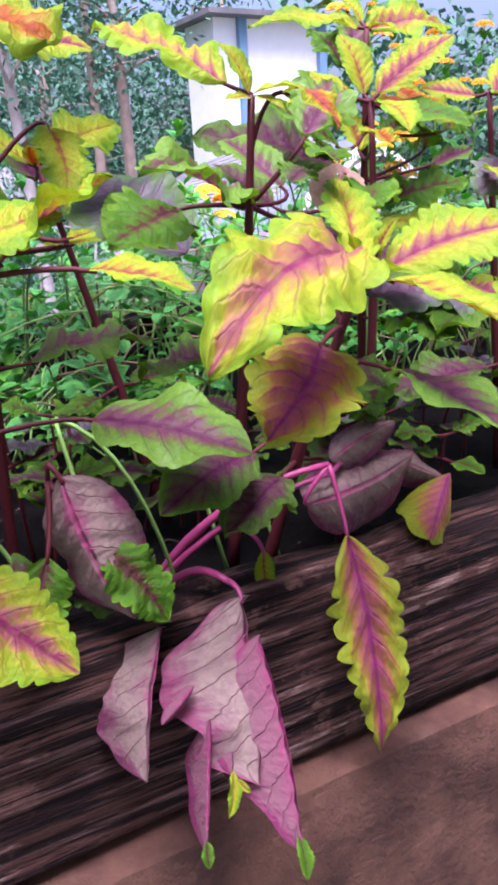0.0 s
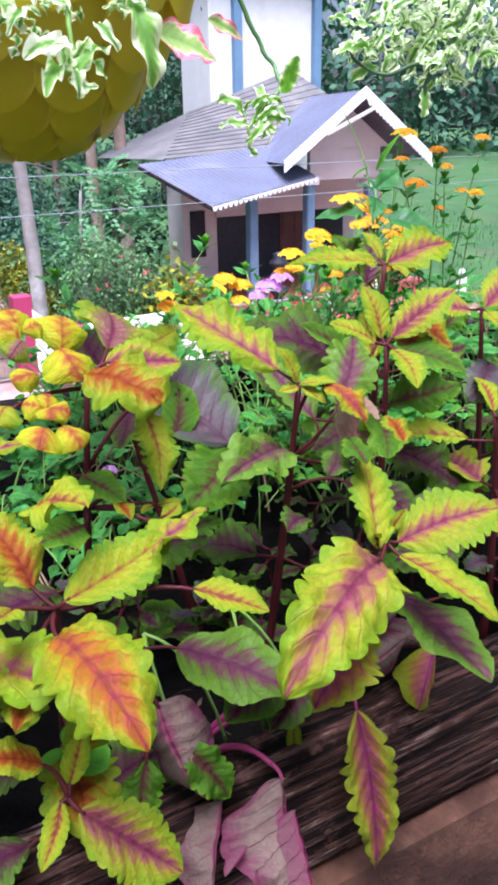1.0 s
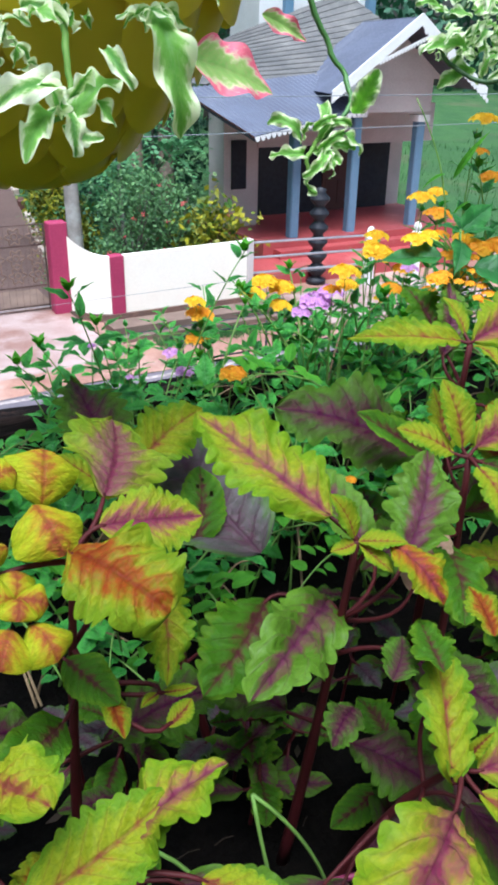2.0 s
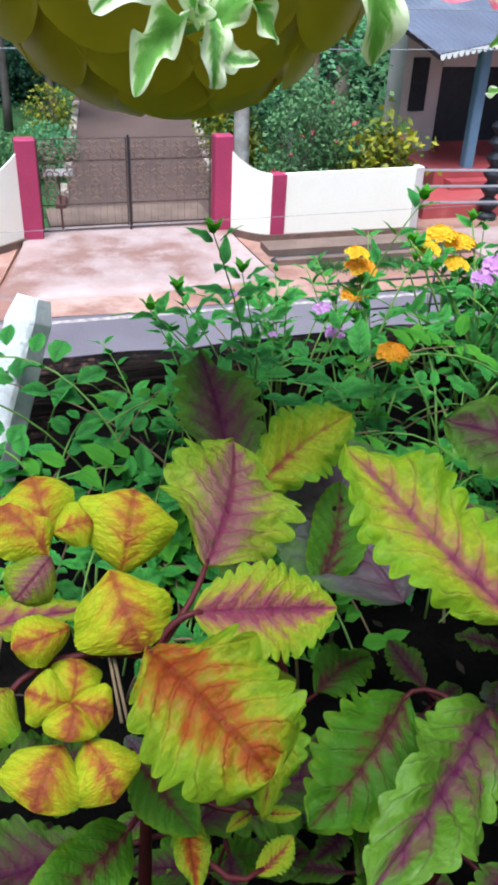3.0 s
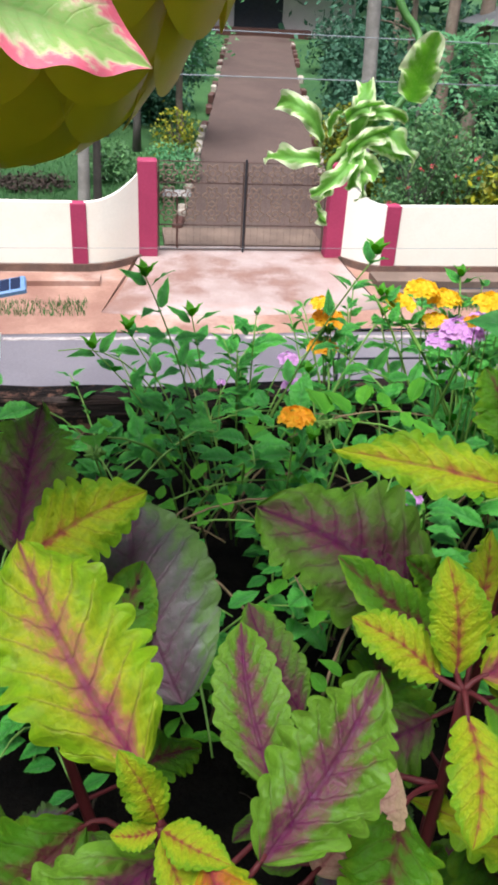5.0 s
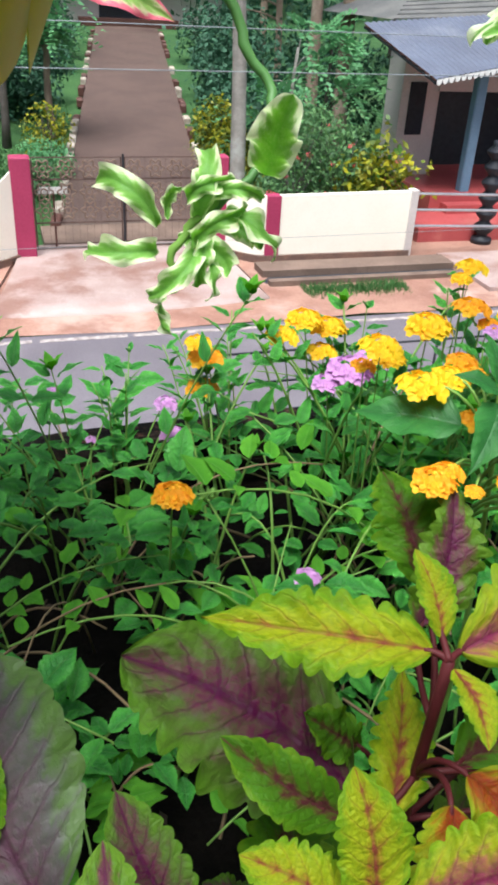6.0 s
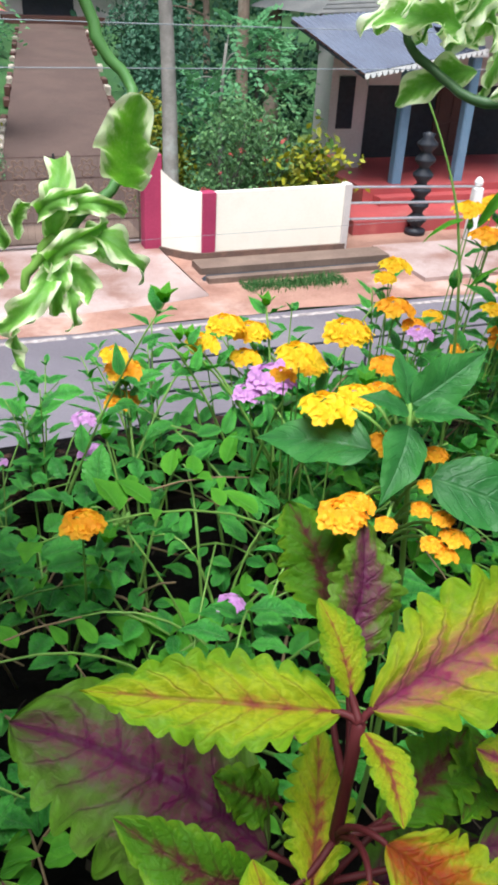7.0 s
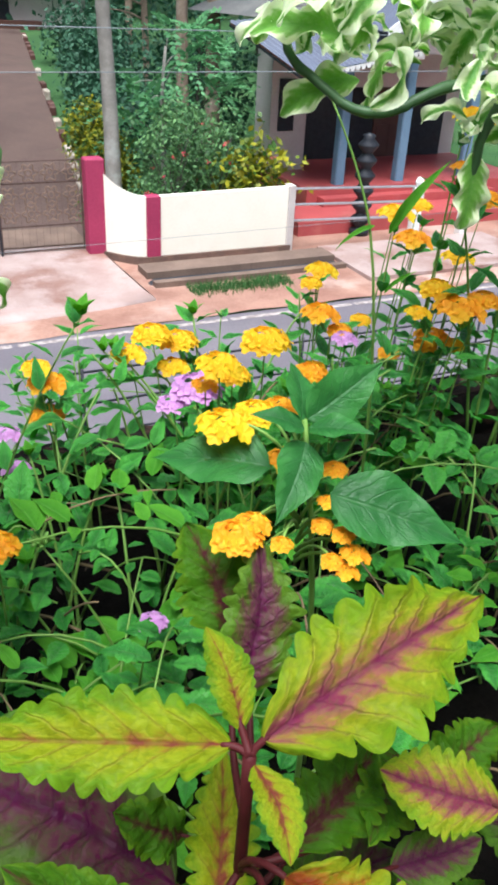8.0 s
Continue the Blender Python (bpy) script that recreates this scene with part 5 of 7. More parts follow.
def coleus_bed():
    # front left plant
    c = Coleus((0.715, 0.965, 4.41), (0.697, 0.902, 4.598), "coleus with orange-pink leaves edged in yellow-green", (0.0, 0.01, 0.02), shift=(0.012, 0.022, -0.014))
    c.leaf((0.688, 0.876, 4.600), (0.697, 0.801, 4.590), "orange", "hook", (-0.1, -0.6, 0.75), 1.02)
    c.leaf((0.697, 0.889, 4.609), (0.757, 0.899, 4.622), "yellow", "flat", (-0.1, -0.5, 0.85), 0.95)
    c.leaf((0.729, 0.892, 4.605), (0.775, 0.892, 4.633), "pink", "wide", (-0.3, 0.2, 0.9), 1.1)
    c.leaf((0.756, 0.875, 4.603), (0.783, 0.849, 4.595), "yellow", "slim", (0.0, -0.4, 0.9), 1.3, 0.9)
    c.leaf((0.766, 0.920, 4.538), (0.808, 0.861, 4.529), "violet", "smooth", (-0.1, -0.5, 0.85), 1.1, 0.6)
    c.leaf((0.676, 0.90, 4.606), (0.655, 0.87, 4.62), "yellow", "flat", UP, 0.9)
    c.leaf((0.69, 0.915, 4.605), (0.675, 0.955, 4.632), "red", "wide", (0.1, -0.7, 0.7))
    c.leaf((0.686, 0.902, 4.585), (0.662, 0.865, 4.568), "red", "wide", UP, 1.0)
    c.pair(0.55, 70, 0.06, "red", "wide", -0.3)
    c.pair(0.35, 160, 0.055, "purple", "wide", -0.35)
    c = Coleus((0.70, 0.955, 4.41), (0.690, 0.882, 4.512), "small coleus with yellow-green and pink leaves over the board", (0, -0.01, 0.02), 0.004, shift=(0.004, 0.008, -0.008))
    c.leaf((0.692, 0.874, 4.510), (0.730, 0.847, 4.474), "pink", "flat", (0.1, -0.7, 0.7), 1.15)
    c.leaf((0.692, 0.885, 4.517), (0.703, 0.888, 4.548), "yellow", "slim", UP, 1.1)
    c.leaf((0.686, 0.882, 4.512), (0.668, 0.86, 4.50), "yellow", "slim", UP, 1.1)
    c.leaf((0.682, 0.89, 4.53), (0.652, 0.885, 4.55), "red", "smooth", UP)
    c.leaf((0.70, 0.897, 4.52), (0.712, 0.885, 4.57), "red", "smooth", (0.1, -0.9, 0.4), 1.0)
    c.pair(0.5, 20, 0.05, "purple", "wide", -0.1)

    # plant over the board, lime leaf with pink heart
    c = Coleus((0.865, 0.965, 4.41), (0.864, 0.872, 4.600), "coleus with lime leaves blotched pink at the heart", (0.01, 0.01, 0.02), shift=(0.026, 0.026, -0.021))
    c.leaf((0.846, 0.856, 4.598), (0.753, 0.810, 4.581), "pink", "hook", (0.05, -0.5, 0.85), 0.8)
    c.leaf((0.870, 0.868, 4.598), (0.928, 0.848, 4.612), "pink", "flat", (-0.15, -0.5, 0.85), 1.25)
    c.leaf((0.866, 0.862, 4.594), (0.890, 0.808, 4.572), "yellow", "slim", (0.1, -0.4, 0.9), 1.15)
    c.leaf((0.856, 0.868, 4.598), (0.882, 0.918, 4.636), "yellow", "ragged", (-0.2, -0.85, 0.5), 1.0)
    c.leaf((0.858, 0.872, 4.602), (0.846, 0.862, 4.614), "yellow", "slim", UP)
    c.leaf((0.868, 0.872, 4.602), (0.876, 0.868, 4.618), "yellow", "slim", UP)
    c.leaf((0.889, 0.886, 4.548), (0.892, 0.811, 4.530), "violet", "smooth", (0.2, -0.45, 0.85), 1.2, 0.7)
    c.leaf((0.834, 0.866, 4.571), (0.782, 0.827, 4.550), "fade", "wide", (0, -0.5, 0.9), 1.1, 0.8)
    c.leaf((0.82, 0.90, 4.52), (0.765, 0.885, 4.508), "purple", "smooth", (0, -0.5, 0.9), 1.1, 0.6)
    c.leaf((0.90, 0.92, 4.58), (0.96, 0.90, 4.57), "grey", "wide", (0.1, -0.5, 0.9), 1.1, 0.8)
    c.pair(0.45, 30, 0.06, "purple", "wide", -0.2)

    # plant with the long pink-striped leaf
    c = Coleus((0.872, 1.005, 4.41), (0.8816, 0.971, 4.653), "coleus with a long pink-striped yellow-green leaf", (0.005, 0, 0))
    c.leaf((0.8766, 0.985, 4.659), (0.839, 1.0496, 4.693), "pink", "broad", (0.15, -0.7, 0.7), 0.84)
    c.leaf((0.8816, 0.970, 4.653), (0.899, 0.957, 4.655), "yellow", "slim", (0.2, -0.4, 0.9), 1.5)
    c.leaf((0.8816, 0.969, 4.652), (0.889, 0.953, 4.644), "yellow", "slim", (0.1, -0.5, 0.85), 1.5)
    c.leaf((0.8810, 0.971, 4.652), (0.8675, 0.9713, 4.651), "yellow", "slim", UP, 1.6)
    c.leaf((0.8810, 0.972, 4.654), (0.8705, 0.979, 4.676), "yellow", "slim", (0.1, -0.8, 0.5), 1.3)
    c.leaf((0.8928, 0.9601, 4.6530), (0.9025, 0.9337, 4.6342), "orange", "hook", (0.2, -0.5, 0.85), 1.3, 0.95)
    c.leaf((0.884, 0.994, 4.603), (0.807, 0.934, 4.622), "violet", "broad", (-0.05, -0.55, 0.85), 0.58, 0.85)
    c.leaf((0.8573, 1.0081, 4.6037), (0.8052, 0.9734, 4.5913), "green", "broad", (0.0, -0.6, 0.8), 1.0, 0.8)
    c.leaf((0.9098, 0.9694, 4.6340), (0.9535, 1.0109, 4.6638), "violet", "wide", (-0.2, -0.6, 0.8), 0.9, 0.8)
    c.leaf((0.9216, 1.0095, 4.6116), (0.9161, 1.0630, 4.6396), "violet", "slim", (-0.1, -0.7, 0.7), 1.2, 0.7)
    c.leaf((0.905, 0.955, 4.59), (0.940, 0.915, 4.565), "purple", "smooth", UP, 1.0, 0.7)
    c.leaf((0.8698, 0.9240, 4.6138), (0.8864, 0.9397, 4.6195), "purple", "broad", (0, -0.5, 0.9), 1.2, 0.7, False)
    c.leaf((0.8873, 0.9127, 4.6207), (0.8946, 0.9386, 4.6261), "green", "wide", (0, -0.5, 0.9), 1.2, 0.7, False)
    c.leaf((0.9151, 0.9141, 4.6273), (0.9228, 0.9398, 4.6339), "red", "broad", (0, -0.5, 0.9), 0.95, 0.8, False)
    c.leaf((0.9334, 0.9871, 4.5956), (0.9644, 1.0089, 4.6202), "blush", "holed", (-0.3, -0.7, 0.6), 1.25, 0.7)
    c.leaf((0.8953, 1.080, 4.577), (0.875, 1.172, 4.622), "grey", "smooth", (-0.15, -0.8, 0.55), 1.35, 0.3)
    c.leaf((0.8567, 1.0927, 4.5826), (0.8803, 1.1341, 4.6148), "green", "holed", (-0.2, -0.8, 0.6), 0.95, 0.3)
    c.pair(0.5, 110, 0.06, "purple", "wide", -0.2)

    # right plant, small yellow-green rosette
    c = Coleus((0.972, 1.01, 4.41), (0.947, 0.964, 4.656), "coleus with a yellow-green rosette of young leaves", (0.01, 0, 0), shift=(0.036, 0.045, -0.002))
    c.leaf((0.945, 0.968, 4.660), (0.943, 0.988, 4.694), "yellow", "slim", (-0.2, -0.8, 0.5), 1.4)
    c.leaf((0.953, 0.966, 4.660), (1.000, 0.955, 4.690), "pink", "flat", (-0.3, -0.5, 0.8), 1.0)
    c.leaf((0.945, 0.955, 4.655), (0.937, 0.921, 4.637), "yellow", "slim", (-0.1, -0.3, 0.95), 1.5)
    c.leaf((0.955, 0.962, 4.652), (0.985, 0.925, 4.64), "green", "flat", UP, 1.0)
    c.leaf((0.940, 0.968, 4.658), (0.912, 0.985, 4.672), "yellow", "flat", UP, 1.0)
    c.leaf((0.93, 0.955, 4.61), (0.90, 0.905, 4.60), "green", "wide", UP, 0.9, 0.8)
    c.leaf((0.973, 1.008, 4.632), (0.990, 1.045, 4.660), "yellow", "ragged", (-0.2, -0.75, 0.6), 1.1, 0.9)
    c.leaf((0.975, 0.99, 4.60), (1.03, 0.97, 4.61), "green", "wide", UP, 1.0, 0.8)
    c.leaf((0.98, 1.0, 4.56), (1.02, 0.95, 4.53), "purple", "wide", UP, 1.0, 0.6)
    c.leaf((0.905, 1.005, 4.602), (0.887, 1.043, 4.629), "purple", "slim", (0.1, -0.6, 0.8), 1.4, 0.7)
    c.leaf((0.945, 1.02, 4.56), (0.965, 1.075, 4.575), "green", "wide", (0.1, -0.6, 0.8), 1.0, 0.5)
    c.pair(0.45, 60, 0.06, "green", "wide", -0.2)

    # upper left plant with crumpled round leaves
    c = Coleus((0.755, 1.035, 4.41), (0.758, 0.992, 4.668), "coleus with crumpled round yellow-red leaves", (0, 0.01, 0))
    c.leaf((0.7705, 0.995, 4.679), (0.815, 0.992, 4.673), "pink", "flat", (0.0, -0.6, 0.8), 1.25)
    c.leaf((0.778, 1.010, 4.682), (0.802, 1.066, 4.690), "mauve", "broad", (0.1, -0.75, 0.6), 1.15)
    c.leaf((0.756, 0.986, 4.676), (0.779, 0.945, 4.667), "red", "scallop", (0.05, -0.65, 0.75), 1.15)
    c.leaf((0.7527, 1.0131, 4.6825), (0.7606, 1.0324, 4.6985), "bullate", "disc", (0.1, -0.75, 0.65), 1.15, stalk=False)
    c.leaf((0.7493, 1.0120, 4.6853), (0.7539, 0.9897, 4.6726), "bullate", "disc", (0.1, -0.7, 0.7), 1.1, stalk=False)
    c.leaf((0.7336, 1.0199, 4.6939), (0.7302, 1.0367, 4.7054), "bullate", "disc", (0.1, -0.75, 0.65), 1.1, stalk=False)
    c.leaf((0.7345, 1.0192, 4.6964), (0.7463, 1.0214, 4.6967), "bullate", "disc", (0.1, -0.7, 0.7), 1.1, stalk=False)
    c.leaf((0.7322, 1.0146, 4.6921), (0.7186, 1.0321, 4.6991), "bullate", "disc", (0.1, -0.7, 0.7), 1.0, stalk=False)
    c.leaf((0.7329, 1.0137, 4.6926), (0.7216, 1.0035, 4.6870), "mauve", "disc", (0.1, -0.7, 0.7), 0.9, stalk=False)
    c.leaf((0.7360, 1.0029, 4.6744), (0.7193, 0.9954, 4.6771), "bullate", "disc", (0.1, -0.7, 0.7), 0.8, stalk=False)
    for tip in ((0.7216, 0.9897, 4.6659), (0.7357, 0.9988, 4.6660), (0.7442, 0.9812, 4.6587), (0.7308, 0.9743, 4.6604)):
        c.leaf((0.7332, 0.9864, 4.6614), tip, "bullate", "disc", (0.1, -0.7, 0.7), 1.15, stalk=False)
    c.leaf((0.7295, 0.9796, 4.6531), (0.7204, 0.9631, 4.6498), "bullate", "disc", (0.1, -0.6, 0.8), 1.2, stalk=False)
    c.leaf((0.7358, 0.9797, 4.6532), (0.7416, 0.9637, 4.6453), "bullate", "disc", (0.1, -0.6, 0.8), 1.1, stalk=False)
    c.leaf((0.7177, 0.9940, 4.6633), (0.7064, 0.9807, 4.6595), "yellow", "disc", UP, 1.1)
    c.leaf((0.7952, 1.0059, 4.6439), (0.7873, 0.9709, 4.6075), "yellow", "ragged", (0.0, -0.9, 0.4), 1.25, 0.8)
    c.leaf((0.7882, 0.9834, 4.5928), (0.7778, 0.9784, 4.5936), "yellow", "slim", UP, 1.2, 0.7)
    c.leaf((0.7900, 0.9829, 4.5929), (0.8047, 0.9782, 4.5939), "yellow", "slim", UP, 1.0, 0.7)
    c.leaf((0.7830, 0.9606, 4.5961), (0.7979, 0.9687, 4.5984), "yellow", "flat", UP, 1.1, 0.7)
    c.leaf((0.7520, 0.9987, 4.6157), (0.7667, 0.9724, 4.6058), "green", "smooth", (0.0, -0.5, 0.85), 1.2, 0.7)
    c.leaf((0.7653, 0.9824, 4.6035), (0.7630, 0.9571, 4.6023), "red", "smooth", (0.1, -0.6, 0.8), 0.9, 0.7)
    c.leaf((0.748, 0.992, 4.588), (0.711, 0.966, 4.598), "green", "smooth", (0.0, -0.5, 0.85), 1.0, 0.7)
    c.leaf((0.706, 0.939, 4.628), (0.722, 0.905, 4.643), "yellow", "scallop", (0.0, -0.4, 0.9), 1.0, 0.8)
    c.leaf((0.872, 0.950, 4.575), (0.844, 0.928, 4.584), "purple", "wide", (0.0, -0.4, 0.9), 0.9, 0.6)
    c.pair(0.5, 0, 0.06, "purple", "wide", -0.1)

    # tall dark-stemmed plant behind
    c = Coleus((0.868, 1.08, 4.41), (0.818, 1.105, 4.632), "coleus with a tall plum leaf on a dark red stem", (0.0, 0.005, 0.01))
    c.leaf((0.823, 1.130, 4.624), (0.829, 1.229, 4.649), "purple", "ragged", (0.0, -0.7, 0.7), 1.15)
    c.leaf((0.827, 1.112, 4.634), (0.8825, 1.134, 4.654), "yellow", "wide", (-0.1, -0.7, 0.7), 0.95)
    c.leaf((0.812, 1.100, 4.632), (0.786, 1.11, 4.655), "yellow", "flat", UP, 1.0)
    c.leaf((0.815, 1.098, 4.63), (0.808, 1.08, 4.64), "red", "slim", UP, 1.2)
    c.leaf((0.825, 1.10, 4.61), (0.80, 1.06, 4.60), "purple", "smooth", UP, 1.0, 0.9)
    c.pair(0.4, 40, 0.045, "green", "wide", -0.1)

    # plant with the star of four yellow leaves
    c = Coleus((1.03, 1.085, 4.41), (1.016, 1.053, 4.700), "coleus with a star of long yellow-green leaves", (0, 0, 0))
    c.leaf((1.013, 1.057, 4.701), (0.950, 1.083, 4.704), "yellow", "ragged", (0.1, -0.55, 0.8), 0.95)
    c.leaf((1.021, 1.056, 4.700), (1.1038, 1.0742, 4.7065), "pink", "ragged", (-0.25, -0.65, 0.7), 1.15)
    c.leaf((1.016, 1.050, 4.700), (1.014, 1.026, 4.695), "yellow", "slim", (0.0, -0.6, 0.8), 1.25)
    c.leaf((1.016, 1.058, 4.704), (1.014, 1.078, 4.722), "yellow", "slim", (0, -0.8, 0.5), 1.2)
    c.leaf((1.027, 1.086, 4.680), (1.044, 1.109, 4.722), "violet", "ragged", (-0.1, -0.85, 0.4), 1.3, 0.9)
    c.leaf((1.034, 1.100, 4.686), (1.030, 1.134, 4.713), "green", "wide", (-0.1, -0.8, 0.6), 1.0, 0.9)
    c.leaf((1.004, 1.074, 4.620), (0.932, 1.131, 4.645), "purple", "wide", (0.0, -0.6, 0.8), 1.15, 0.75)
    c.leaf((0.995, 1.055, 4.632), (0.955, 1.075, 4.66), "green", "slim", (0.2, -0.7, 0.7), 1.1, 0.8)
    c.leaf((1.022, 1.04, 4.665), (1.048, 1.01, 4.64), "red", "wide", (0, -0.5, 0.85), 1.2, 0.85)
    c.leaf((1.087, 1.059, 4.641), (1.118, 1.066, 4.651), "green", "wide", (0, -0.6, 0.8), 1.1, 0.7)
    c.leaf((1.090, 1.081, 4.632), (1.056, 1.049, 4.644), "green", "ragged", (0, -0.5, 0.85), 1.5, 0.7)
    c.leaf((1.070, 1.052, 4.620), (1.100, 1.045, 4.628), "violet", "smooth", (0, -0.5, 0.85), 1.1, 0.6)
    c.leaf((1.012, 1.085, 4.626), (0.989, 1.088, 4.647), "green", "wide", (0, -0.6, 0.8), 1.0, 0.6)
    c.leaf((1.015, 1.035, 4.66), (1.0, 1.0, 4.64), "red", "wide", (0, -0.5, 0.85), 1.2, 0.85)
    c.leaf((1.035, 1.06, 4.64), (1.075, 1.075, 4.65), "green", "wide", UP, 1.0, 0.8)
    c.pair(0.6, 20, 0.06, "purple", "wide", -0.15)
    c.pair(0.4, 100, 0.06, "green", "wide", -0.2)

    # plants further along the board
    c = Coleus((1.12, 1.03, 4.41), (1.098, 1.030, 4.662), "coleus with yellow leaves veined in red", (0, 0, 0))
    c.leaf((1.092, 1.036, 4.660), (1.062, 1.057, 4.667), "pink", "flat", (0, -0.7, 0.7), 1.25)
    c.leaf((1.102, 1.03, 4.662), (1.15, 1.04, 4.685), "pink", "flat", UP, 1.1)
    c.leaf((1.096, 1.024, 4.66), (1.084, 0.99, 4.65), "yellow", "slim", UP, 1.3)
    c.leaf((1.10, 1.02, 4.62), (1.06, 1.0, 4.60), "grey", "wide", UP, 1.1, 0.8)
    c.leaf((1.11, 1.04, 4.60), (1.16, 1.02, 4.60), "violet", "wide", UP, 1.1, 0.7)
    c.pair(0.5, 20, 0.07, "green", "wide", -0.2)
    for k, (x, y, z, sk) in enumerate(((1.20, 1.02, 4.67, "pink"), (1.05, 0.965, 4.60, "yellow"), (1.30, 0.99, 4.64, "orange"), (0.62, 0.96, 4.62, "orange"), (0.58, 1.03, 4.66, "red"), (1.14, 0.955, 4.58, "pink"), (0.66, 1.08, 4.62, "pink"))):
        c = Coleus((x + 0.01, max(y, 0.965), 4.41), (x, y, z), "coleus with pink, lime and plum leaves in the planter", (0.01, 0, 0))
        az = rng.uniform(0, 180)
        c.pair(1.0, az, 0.05, "yellow", "slim", 0.35, 0.006)
        c.pair(0.95, az + 90, 0.07, sk, "ragged", 0.15)
        c.pair(0.75, az, 0.08, "pink" if k % 2 else "violet", "wide", -0.05)
        c.pair(0.5, az + 90, 0.07, "purple", "wide", -0.2)

    # small shaded seedlings between the stems
    for k in range(26):
        x, y = rng.uniform(0.70, 1.16), rng.uniform(0.97, 1.12)
        c = Coleus((x, y, 4.41), (x + rng.uniform(-0.01, 0.01), y - rng.uniform(0, 0.015), 4.41 + rng.uniform(0.035, 0.085)), "small shaded coleus seedling with dark leaves", (0, 0, 0.005), 0.0015)
        az = rng.uniform(0, 180)
        c.pair(1.0, az, rng.uniform(0.02, 0.035), rng.choice(("green", "purple", "grey")), "wide", 0.1, 0.006)
        c.pair(0.7, az + 90, rng.uniform(0.025, 0.04), rng.choice(("green", "purple", "violet")), "smooth", -0.1, 0.008)

    # wilted shoot hanging over the board
    c = Coleus((0.800, 0.985, 4.41), (0.886, 0.925, 4.484), "wilting coleus shoot with mauve limp leaves over the board", (-0.02, -0.005, 0.03), 0.003, STEM_PINK)
    c.leaf((0.887, 0.913, 4.451), (0.880, 0.880, 4.350), "fade", "ragged", (-0.35, -0.9, 0.15), 0.82)
    c.leaf((0.876, 0.930, 4.464), (0.946, 0.932, 4.474), "wilt", "limp", (-0.30, -0.75, 0.45), 1.0)
    c.leaf((0.897, 0.938, 4.480), (0.936, 0.934, 4.494), "wilt", "limp", (-0.35, -0.75, 0.55), 0.9, stalk=False)
    c.leaf((0.970, 0.930, 4.458), (0.930, 0.902, 4.440), "fade", "limp", (-0.3, -0.8, 0.5), 1.0, stalk=False)
    c = Coleus((0.800, 0.985, 4.41), (0.892, 0.932, 4.476), "second wilting coleus stalk bent along the board", (-0.03, -0.01, 0.02), 0.0026, STEM_PINK)
    c.leaf((0.945, 0.95, 4.47), (0.975, 0.94, 4.452), "wilt", "limp", (-0.3, -0.8, 0.5), 1.0)
    c.leaf((0.85, 0.93, 4.447), (0.846, 0.922, 4.428), "yellow", "slim", (-0.3, -0.8, 0.3), 1.3, 0.6)
    c = Coleus((0.800, 0.975, 4.41), (0.814, 0.900, 4.455), "wilted coleus with folded mauve leaves hanging down", (0, -0.005, 0.03), 0.003, STEM_PINK)
    c.leaf((0.8152, 0.8910, 4.4517), (0.7993, 0.8567, 4.3871), "wilt", "drape", (0.45, -0.85, 0.05), 0.66)
    c.leaf((0.8147, 0.8780, 4.4396), (0.8064, 0.8377, 4.3678), "wiltpink", "limp", (0.45, -0.85, 0.1), 0.17, stalk=False)
    c.leaf((0.7891, 0.8764, 4.4111), (0.7727, 0.8550, 4.3698), "wiltpink", "rolled", (-0.3, -0.9, 0.1), 0.34, stalk=False)
    c.leaf((0.7974, 0.8762, 4.4089), (0.7916, 0.8651, 4.3916), "wiltpink", "rolled", (0.3, -0.9, 0.1), 0.4, stalk=False)
    c.leaf((0.7840, 0.9055, 4.4412), (0.7609, 0.8809, 4.3915), "wilt", "drape", (0.1, -0.95, 0.1), 0.6, stalk=False)
    c.leaf((0.7866, 0.8826, 4.4244), (0.7698, 0.8796, 4.4149), "wiltpink", "rolled", (-0.4, -0.8, 0.3), 0.6, stalk=False)
    c.leaf((0.7916, 0.8650, 4.3931), (0.7849, 0.8582, 4.3783), "yellow", "slim", (0, -0.9, 0.3), 0.9, stalk=False)
    c.leaf((0.7920, 0.8624, 4.3906), (0.7956, 0.8582, 4.3851), "yellow", "slim", (0, -0.9, 0.3), 1.0, stalk=False)
    c.leaf((0.8059, 0.8413, 4.3720), (0.8035, 0.8322, 4.3590), "green", "slim", (0, -0.9, 0.3), 1.1, stalk=False)
    c.leaf((0.7742, 0.8572, 4.3740), (0.7722, 0.8521, 4.3657), "green", "slim", (0, -0.9, 0.3), 1.4, stalk=False)
    c = Coleus((0.755, 0.97, 4.41), (0.752, 0.925, 4.515), "coleus stalk with one withered mauve leaf", (0, -0.01, 0.04), 0.002, STEM)
    c.leaf((0.755, 0.921, 4.510), (0.772, 0.901, 4.451), "wilt", "limp", (-0.45, -0.85, 0.2), 1.05)
    c.leaf((0.765, 0.915, 4.48), (0.785, 0.900, 4.446), "green", "wide", (0, -0.8, 0.5), 1.0, 0.8)
    c.leaf((0.745, 0.918, 4.48), (0.73, 0.900, 4.45), "green", "wide", (0, -0.8, 0.5), 1.0, 0.8)


coleus_bed()

